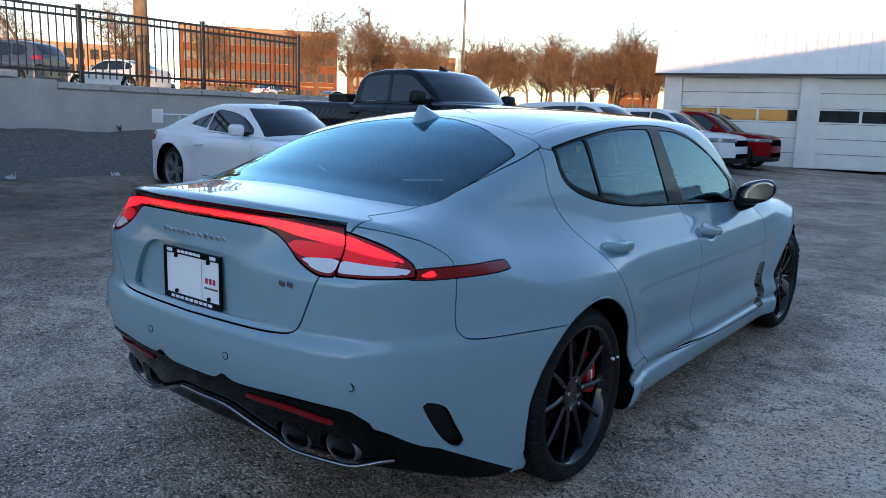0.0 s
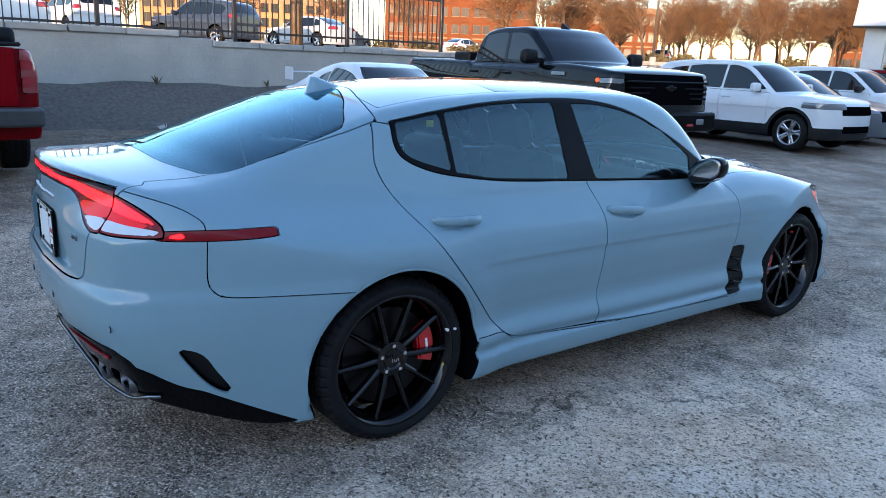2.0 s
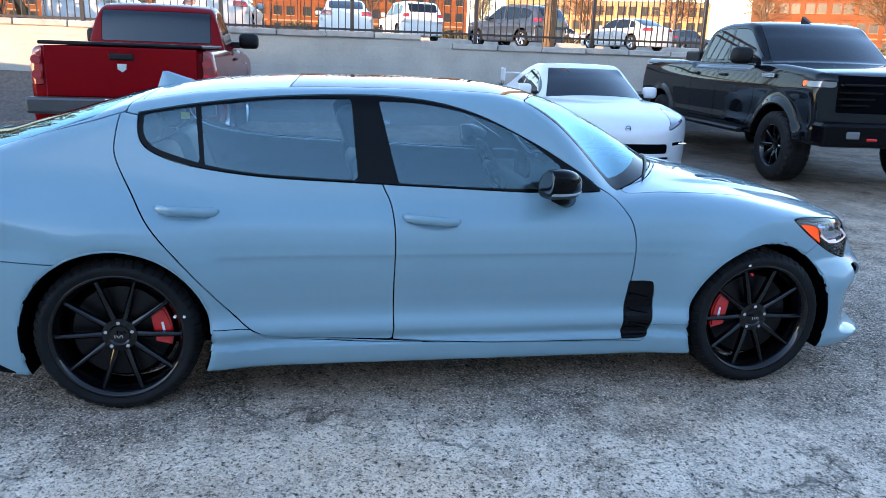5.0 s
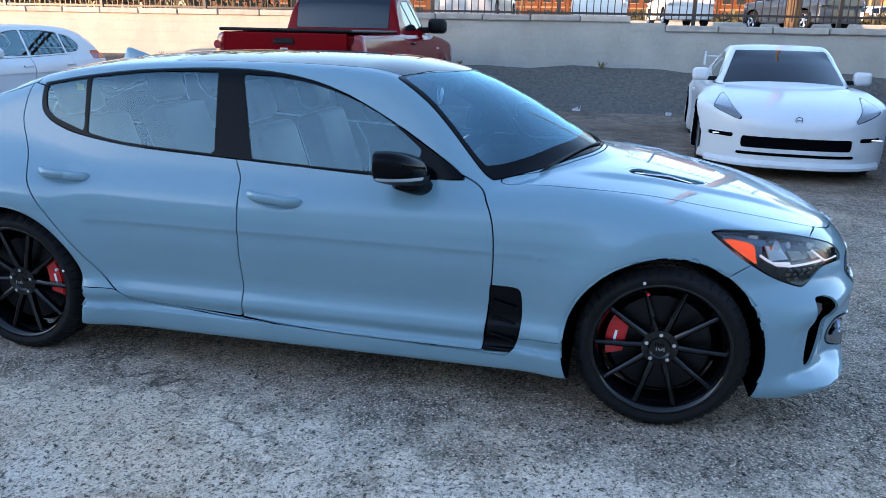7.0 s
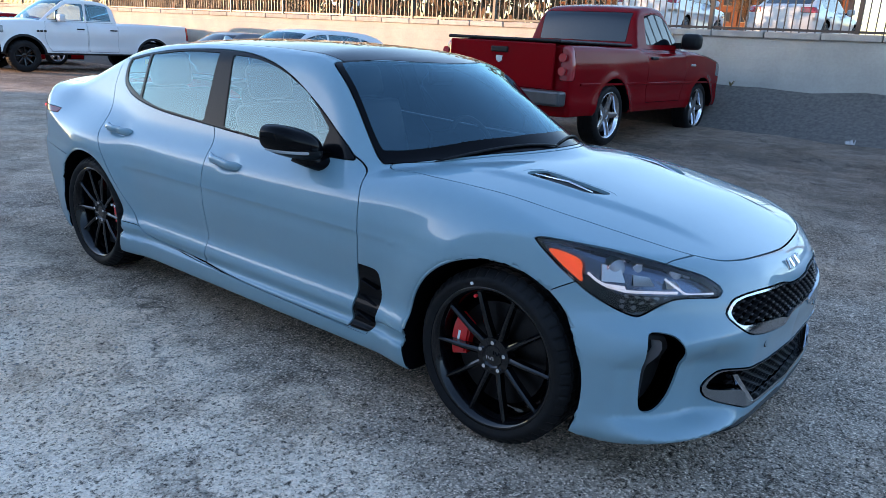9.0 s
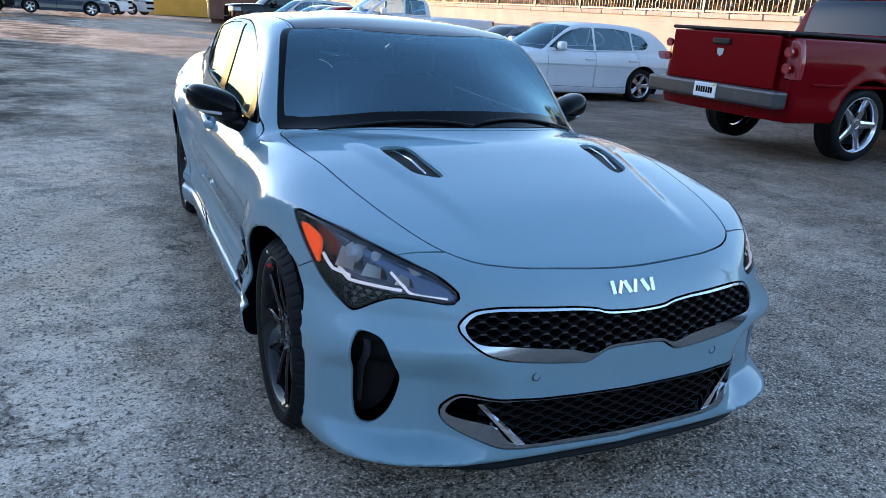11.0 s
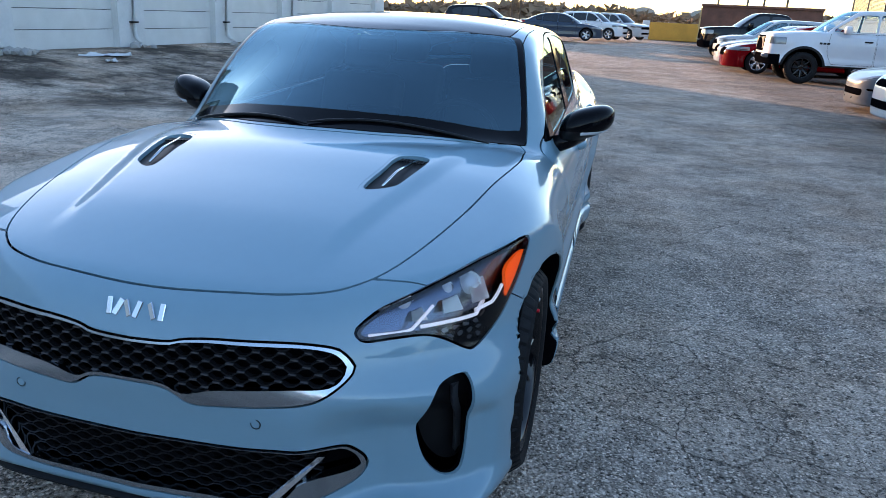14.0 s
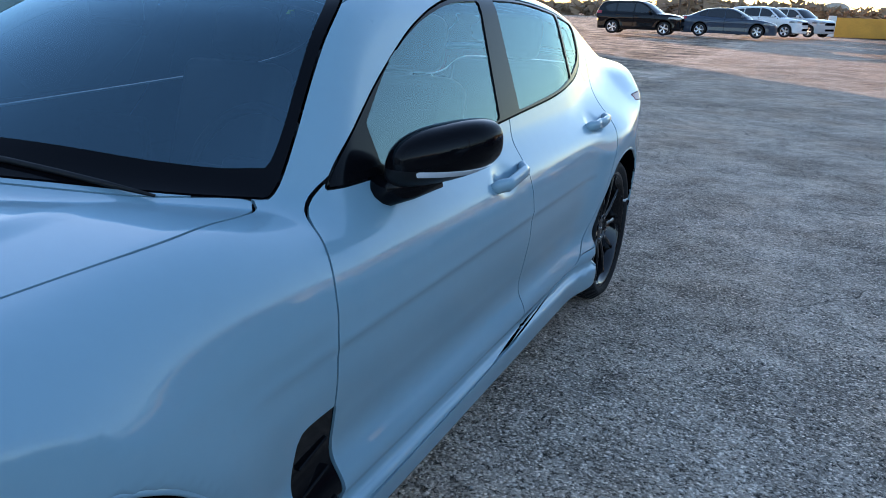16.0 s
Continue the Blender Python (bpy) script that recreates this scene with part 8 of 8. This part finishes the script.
# ---- bare trees ----
def tree_meshes(seed, height, spread, rise, levels=4, shape="round", thin=0.012):
    """Tapered trunk with limbs, and a crown of twigs, as two meshes."""
    r = random.Random(seed)
    heavy, fine = [], []

    def grow(p, d, length, rad, lvl):
        steps = 4 if lvl < 2 else 2
        for s in range(steps):
            q = p + d * (length / steps)
            r1 = rad * (1 - 0.62 * (s + 1) / steps)
            (heavy if lvl < 2 else fine).append((p.copy(), q.copy(), rad * (1 - 0.62 * s / steps), r1))
            p = q
            d = (d + Vector((r.gauss(0, 0.12), r.gauss(0, 0.12), r.gauss(0.05, 0.08)))).normalized()
            if lvl < levels:
                n = (3 if lvl else 5) if lvl < 3 else 2
                if lvl == 0 and s == 0:
                    continue
                for k in range(n):
                    az = r.uniform(0, 6.283)
                    side = Vector((math.cos(az), math.sin(az), 0))
                    side = (side - d * side.dot(d)).normalized()
                    up = rise + r.uniform(-0.1, 0.15)
                    e = (d * up + side * spread).normalized()
                    if shape == "cone" and lvl == 0:
                        ln = length * 0.42 * (1.15 - (s + 0.5) / steps)
                    else:
                        ln = length * r.uniform(0.42, 0.62)
                    grow(p.copy(), e, ln, max(r1 * 0.55, thin), lvl + 1)

    grow(Vector((0, 0, -0.2)), Vector((0, 0, 1)), height * (0.62 if shape == "round" else 0.9), height * 0.02 + 0.04, 0)
    out = []
    for nm, segs, sides in (("trunk", heavy, 6), ("crown", fine, 3)):
        P0 = np.array([s[0] for s in segs])
        P1 = np.array([s[1] for s in segs])
        R0, R1 = np.array([s[2] for s in segs]), np.array([s[3] for s in segs])
        D = P1 - P0
        D /= np.linalg.norm(D, axis=1)[:, None]
        A = np.cross(D, np.where(np.abs(D[:, 2:3]) < 0.9, (0, 0, 1.0), (1.0, 0, 0)))
        A /= np.linalg.norm(A, axis=1)[:, None]
        B = np.cross(D, A)
        ang = np.arange(sides) * 2 * math.pi / sides
        ring = A[:, None] * np.cos(ang)[None, :, None] + B[:, None] * np.sin(ang)[None, :, None]
        lo, hi = P0[:, None] + ring * R0[:, None, None], P1[:, None] + ring * R1[:, None, None]
        V = np.concatenate([lo, hi], 1).reshape(-1, 3)
        base = (np.arange(len(segs)) * 2 * sides)[:, None]
        F = np.concatenate([base + np.array([k, (k + 1) % sides, sides + (k + 1) % sides, sides + k]) for k in range(sides)])
        me = bpy.data.meshes.new(nm)
        me.from_pydata(V.tolist(), [], F.tolist())
        me.materials.append(M_BARK if nm == "trunk" else M_TWIG)
        out.append(me)
    return out


KINDS = [tree_meshes(3, 9.0, 0.55, 0.85), tree_meshes(8, 9.5, 0.45, 0.95), tree_meshes(21, 7.5, 0.7, 0.75), tree_meshes(5, 12.0, 0.85, 0.32, 3, "cone"), tree_meshes(31, 8.0, 0.62, 0.8, 3, thin=0.02)]
LABELS = ("bare round-crowned tree lit orange by the low sun", "tall bare tree with upright limbs", "low wide bare tree with dense twigs", "tall slender bare tree with a straight stem", "bare tree in the belt behind the street")
trees = "bare trees along the street"
templates = {}
rnd = random.Random(5)
belt = [(4, -62 + 38 * k / 25 + rnd.uniform(-1, 1), 60 + 32 * k / 25 + rnd.uniform(-4, 4), rnd.uniform(0.75, 1.1)) for k in range(26)]
for kind, x, y, s in belt + [(2, -54.6, 52.4, 1.15), (3, -56.0, 56.5, 1.0), (2, -57.5, 50.2, 1.05), (0, -47.2, 59.0, 0.85), (0, -45.6, 60.2, 0.8), (1, -43.8, 61.2, 0.72), (1, -42.0, 62.7, 0.85), (0, -40.4, 64.0, 0.82), (2, -38.5, 65.0, 0.85), (0, -36.6, 66.0, 0.88), (1, -34.6, 67.2, 0.85), (0, -32.9, 68.4, 1.12), (1, -31.2, 69.4, 1.0), (0, -29.4, 70.2, 0.9), (2, -27.6, 71.0, 0.95), (0, -62.0, 41.0, 0.95), (2, -66.0, 33.5, 1.0), (0, -67.5, 25.0, 0.9), (1, -70.0, 15.5, 0.8), (2, -72.0, 5.0, 0.95), (0, -70.0, -8.0, 0.85), (1, -66.0, -20.0, 0.85), (0, -70.0, -34.0, 0.95), (2, -49.5, 69.0, 0.9), (0, -38.0, 80.0, 1.0), (1, -26.0, 84.0, 1.0), (0, -44.0, 66.0, 0.9), (0, -35.5, 74.0, 1.05), (2, -41.0, 70.0, 1.0), (1, -48.0, 63.0, 0.8), (0, -29.0, 77.0, 1.0), (2, -51.5, 58.0, 0.9)]:
    s *= 1.0
    m = pose(x, y, upz(x), 0, 0, rnd.uniform(0, 360)) @ Matrix.Diagonal((s, s, s, 1))
    if kind not in templates:
        t = empty("tree", m, LABELS[kind], "tree", trees)
        for nm, me in zip(("trunk", "crown"), KINDS[kind]):
            new(nm, me).parent = t
        templates[kind] = t
    else:
        copy_thing(templates[kind], m)


# ---- clipped shrubs along the kerb ----
def shrub_mesh(seed, n=420):
    r = np.random.default_rng(seed)
    d = r.normal(size=(n, 3))
    d[:, 2] = np.abs(d[:, 2])
    d /= np.linalg.norm(d, axis=1)[:, None]
    c = d * r.uniform(0.55, 1.0, (n, 1)) * (1.0, 0.8, 0.85)
    t = r.normal(size=(n, 3, 3)) * 0.13
    V = (c[:, None] + t).reshape(-1, 3)
    V[:, 2] = np.maximum(V[:, 2], -0.05)
    me = bpy.data.meshes.new("shrub")
    me.from_pydata(V.tolist(), [], np.arange(3 * n).reshape(-1, 3).tolist())
    me.materials.append(M_SHRUB)
    return me


SHRUBS = [shrub_mesh(s) for s in (1, 2, 3)]
rnd = random.Random(9)
for i in range(34):
    t = i / 33
    x, y = -53.5 + 24 * max(t - 0.45, 0) / 0.55 + rnd.uniform(-0.6, 0.6), -4 + 74 * t + rnd.uniform(-0.5, 0.5)
    o = new("shrub", SHRUBS[i % 3])
    s = rnd.uniform(0.8, 1.5)
    o.matrix_world = pose(x, y, upz(x) + 0.05, 0, 0, rnd.uniform(0, 360)) @ Matrix.Diagonal((s, s, s * 0.85, 1))
    tagged(o, "dry brown-green clipped shrub by the street", "shrub", "shrubs along the street")


# ---- poles ----
def pole(name, x, y, z, h, r, label, mat, head=None):
    root = empty(name, pose(x, y, z), label, "pole")
    bm = bmesh.new()
    add_cyl(bm, (0, 0, -0.1), (0, 0, h), r, r * 0.7, 12)
    part("shaft", bm, mat, root, smooth=True)
    if head:
        bm = bmesh.new()
        add_box(bm, (-head, -0.05, h - 0.06), (head, 0.05, h + 0.02), 0.01)
        part("arm", bm, mat, root)
        for s in (-1, 1):
            bm = bmesh.new()
            add_box(bm, (s * head - 0.28, -0.16, h - 0.10), (s * head + 0.28, 0.16, h + 0.06), 0.04, seg=2)
            part("lamp_head", bm, mat, root)
        bm = bmesh.new()
        add_cyl(bm, (0, 0, -0.1), (0, 0, 0.6), r * 2.2, r * 2.2, 12)
        part("footing", bm, M_CONC, root)
    return root


pole("street_lamp", -34.0, 44.0, upz(-34), 13.0, 0.11, "tall dark metal street lamp pole", M_POLE, 0.9)
pole("utility_pole", -12.2, 4.4, 1.5, 7.5, 0.14, "brown wooden utility pole behind the fence", M_WOODPOLE)
pole("street_lamp", -31.6, 61.9, upz(-31), 2.6, 0.05, "short pale lamp post among bare trees", M_CONC, 0.12)
lamps = ((9.6, -66.0, 12.0), (8.86, -66.0, 12.0), (-7.87, -66.0, 10.0), (-10.2, -66.0, 9.0), (-11.5, -66.0, 10.0), (-13.3, -66.0, 13.0))
for x, y, h in lamps:
    pole("street_lamp", x, y, 0.1, h, 0.09, "thin dark lamp pole at the far end of the lot", M_POLE, 0.5)

# ---- far end of the lot ----
bin_ = empty("dumpster", pose(-5.0, -45.0, 0.06, 0, 0, 174), "rust-brown steel roll-off container with ribs", "container")
part("body", box((0.0, -1.1, 0.22), (6.4, 1.1, 2.3), 0.02), M_RUST, bin_)
for k in range(11):
    part("rib", box((0.12 + 0.6 * k, 1.1, 0.3), (0.22 + 0.6 * k, 1.2, 2.22), 0.01), M_RUST, bin_)
part("top_rail", box((-0.05, -1.2, 2.28), (6.45, 1.22, 2.42), 0.02), M_RUST, bin_)
for s in (-1, 1):
    part("runner", box((0.1, s * 0.7 - 0.1, 0.0), (6.3, s * 0.7 + 0.1, 0.24), 0.01), M_RUST, bin_)
door_mat = material("scraped_ochre_door", (0.5, 0.33, 0.14), 0.7, vary=0.35, scale=2.5)
for s in (-0.55, 0.55):
    d_ = part("end_door", box((-0.07, s - 0.52, 0.3), (-0.005, s + 0.52, 2.2), 0.01), door_mat, bin_, "scraped ochre end door")
    for z in (0.5, 1.2, 1.9):
        part("door_bar", box((-0.13, s - 0.5, z - 0.05), (-0.07, s + 0.5, z + 0.05), 0.01), door_mat, d_)
oc = empty("ochre_container", pose(-2.3, -57.0, 0.05, 0, 0, 180), "low yellow-ochre steel container with a white end", "container")
part("body", box((0.0, -0.9, 0.0), (7.5, 0.9, 1.25), 0.02), M_ORANGE, oc)
part("end_panel", box((-0.5, -0.9, 0.0), (-0.005, 0.9, 1.35), 0.02), M_WHITEWALL, oc, "white end panel")
for k in range(9):
    part("rib", box((0.3 + 0.8 * k, 0.9, 0.1), (0.4 + 0.8 * k, 0.96, 1.2), 0.01), M_ORANGE, oc)
r = np.random.default_rng(17)
n = 9000
cx = r.uniform(-150, 60, n)
hh = 2.3 + 0.5 * np.sin(cx * 0.11) + 0.4 * np.sin(cx * 0.37 + 1)
c = np.stack([cx, r.uniform(-150, -138, n), 0.2 + r.random(n) ** 0.7 * hh], 1)
V = (c[:, None] + r.normal(size=(n, 3, 3)) * (0.9, 0.5, 0.55)).reshape(-1, 3)
me = bpy.data.meshes.new("far_woods")
me.from_pydata(V.tolist(), [], np.arange(3 * n).reshape(-1, 3).tolist())
link("far_woods", me, material("hazy_bare_wood", (0.22, 0.15, 0.10), 0.95, vary=0.3, scale=0.3), label="low brown belt of bare woods on the horizon", category="woods", kind="stuff")
r = np.random.default_rng(18)
n = 1500
cx = r.uniform(-14, 1.5, n)
c = np.stack([cx, r.uniform(-72, -69, n), 0.1 + r.random(n) * 1.7], 1)
V = (c[:, None] + r.normal(size=(n, 3, 3)) * (0.25, 0.2, 0.25)).reshape(-1, 3)
me = bpy.data.meshes.new("brush")
me.from_pydata(V.tolist(), [], np.arange(3 * n).reshape(-1, 3).tolist())
link("brush", me, material("dry_orange_brush", (0.26, 0.15, 0.08), 0.95, vary=0.3, scale=1), label="dry brown brush beyond the lot", category="brush", kind="stuff")
r = np.random.default_rng(19)
n = 5200
c = np.stack([r.uniform(-17.5, -12.2, n), r.uniform(-30, -7.5, n), 1.55 + r.random(n) ** 1.4 * 2.6], 1)
V = (c[:, None] + r.normal(size=(n, 3, 3)) * (0.10, 0.10, 0.22)).reshape(-1, 3)
me = bpy.data.meshes.new("hedge")
me.from_pydata(V.tolist(), [], np.arange(3 * n).reshape(-1, 3).tolist())
link("hedge", me, material("dry_brown_hedge", (0.13, 0.075, 0.035), 0.95, vary=0.4, scale=2), label="tangled dry brown hedge behind the fence", category="hedge", kind="stuff")
for x, w in ((-3.0, 5.5), (-14.5, 6.0), (-30.0, 14.0)):
    root = empty("far_hall", pose(x, -165, 0), "hazy far building with an arched roof", "building")
    part("wall", box((-w / 2, -6, 0), (w / 2, 6, 2.7)), material("hazy_far_wall", (0.36, 0.30, 0.26), 0.9, vary=0.1), root)
    if w < 12:
        bm = bmesh.new()
        add_prism(bm, [(w * 0.42 * math.cos(a), 2.7 + 1.2 * math.sin(a)) for a in np.linspace(0, math.pi, 13)], -5.5, 5.5, lambda u, v, d: (u, d, v))
        part("roof", bm, M_CONC, root)
    else:
        part("roof", box((-w / 2 - 0.3, -6.3, 2.7), (w / 2 + 0.3, 6.3, 3.0)), M_CONC, root)

# ---- things along the east garage ----
def at_wall(s, out):
    """A place along the garage front: s metres from its north end, out metres before it."""
    d = Vector((math.sin(radians(-4.6)), -math.cos(radians(-4.6)), 0))
    p = Vector((10.4, -5.5, 0)) + d * s
    q = p + Vector((-1, 0.08, 0)).normalized() * out
    return q.x, q.y


for s in (2.55, 6.25, 9.85, 13.4):
    x, y = at_wall(s, 0.06)
    root = empty("downspout", pose(x, y, 0.3, 0, 0, -94.6), "dented white metal downspout on the garage pier", "pipe")
    bm = bmesh.new()
    add_tube(bm, [(0, 0, 2.8), (0, 0, 0.3), (0.0, -0.03, 0.18), (0.0, -0.16, 0.08)], 0.045, 8)
    part("pipe", bm, M_DOORWHITE, root, smooth=True)
    for z in (0.5, 1.9):
        part("strap", box((-0.09, -0.055, z), (0.09, 0.06, z + 0.04), 0.005), M_STEEL, root)
x, y = at_wall(17.4, 0.28)
tyre = part("tyre", tyre_bm(0.46, 0.26, 0.28, chunky=0.008), M_RUBBER, None, "large worn black tyre leaning on the garage wall", category="tyre")
tyre.matrix_world = pose(x, y, 0.30 + 0.44, 0, -14, -3)
rnd = random.Random(23)
for i in range(26):
    s, o_ = rnd.choice((0.4, 2.3, 2.7, 6.1, 9.6, 13.2, 2.5)) + rnd.uniform(-0.4, 0.4), rnd.uniform(0.15, 0.7)
    x, y = at_wall(s, o_)
    bm = bmesh.new()
    bmesh.ops.create_icosphere(bm, subdivisions=1, radius=rnd.uniform(0.05, 0.14))
    for v in bm.verts:
        v.co = Vector((v.co.x * rnd.uniform(0.7, 1.3), v.co.y * rnd.uniform(0.7, 1.3), v.co.z * rnd.uniform(0.5, 0.9)))
    ob = part("stone", bm, M_CONC, None, "broken pale concrete lump at the garage foot", category="stone", group="rubble at the garage foot")
    ob.matrix_world = pose(x, y, float(gz(x, y)) + 0.04, 0, 0, rnd.uniform(0, 360))


def sheet(name, x, y, w, l, label, mat, seed):
    """Crumpled thin sheet lying on the ground."""
    r = np.random.default_rng(seed)
    bm = bmesh.new()
    bmesh.ops.create_grid(bm, x_segments=9, y_segments=9, size=0.5)
    for v in bm.verts:
        u, q = v.co.x, v.co.y
        v.co = Vector((u * w * (1 + 0.3 * math.sin(7 * q)), q * l * (1 + 0.2 * math.sin(5 * u + 1)), abs(float(r.normal(0, 0.03))) + 0.006))
    bmesh.ops.solidify(bm, geom=bm.faces[:], thickness=0.002)
    ob = part(name, bm, mat, None, label, category="litter")
    ob.matrix_world = pose(x, y, float(gz(x, y)), 0, 0, r.uniform(0, 360))


sheet("plastic_sheet", 8.9, -9.4, 0.35, 0.9, "crumpled white plastic sheet on the asphalt", M_LITTER, 1)
sheet("plastic_bag", 8.3, -8.8, 0.18, 0.25, "small white plastic bag on the asphalt", M_LITTER, 2)
sheet("paper_scrap", -9.2, 0.6, 0.09, 0.12, "white paper scrap at the bank's foot", M_LITTER, 3)
sheet("paper_scrap", -9.1, 2.1, 0.15, 0.08, "white paper scrap at the bank's foot", M_LITTER, 4)
sheet("paper_scrap", -9.3, -3.4, 0.10, 0.08, "pale paper scrap on the asphalt", M_LITTER, 5)
# weeds at the wall foot
for i, (y, s) in enumerate(((0.95, 0.16), (-1.7, 0.10), (3.0, 0.12), (-6.3, 0.14), (-8.0, 0.10))):
    r = random.Random(i)
    bm = bmesh.new()
    for k in range(16):
        a, l = r.uniform(0, 6.28), s * r.uniform(0.5, 1.2)
        p = Vector((math.cos(a) * l * 0.7, math.sin(a) * l * 0.7, l))
        t_ = Vector((-math.sin(a), math.cos(a), 0)) * 0.008
        bm.faces.new([bm.verts.new(q) for q in (-t_, t_, p * 0.6 + t_ * 1.4, p, p * 0.6 - t_ * 1.4)])
    ob = part("weed", bm, M_SHRUB, None, "small dry weed at the wall foot", category="weed", group="weeds at the wall")
    ob.matrix_world = pose(WX + 0.22, y, 0.90)
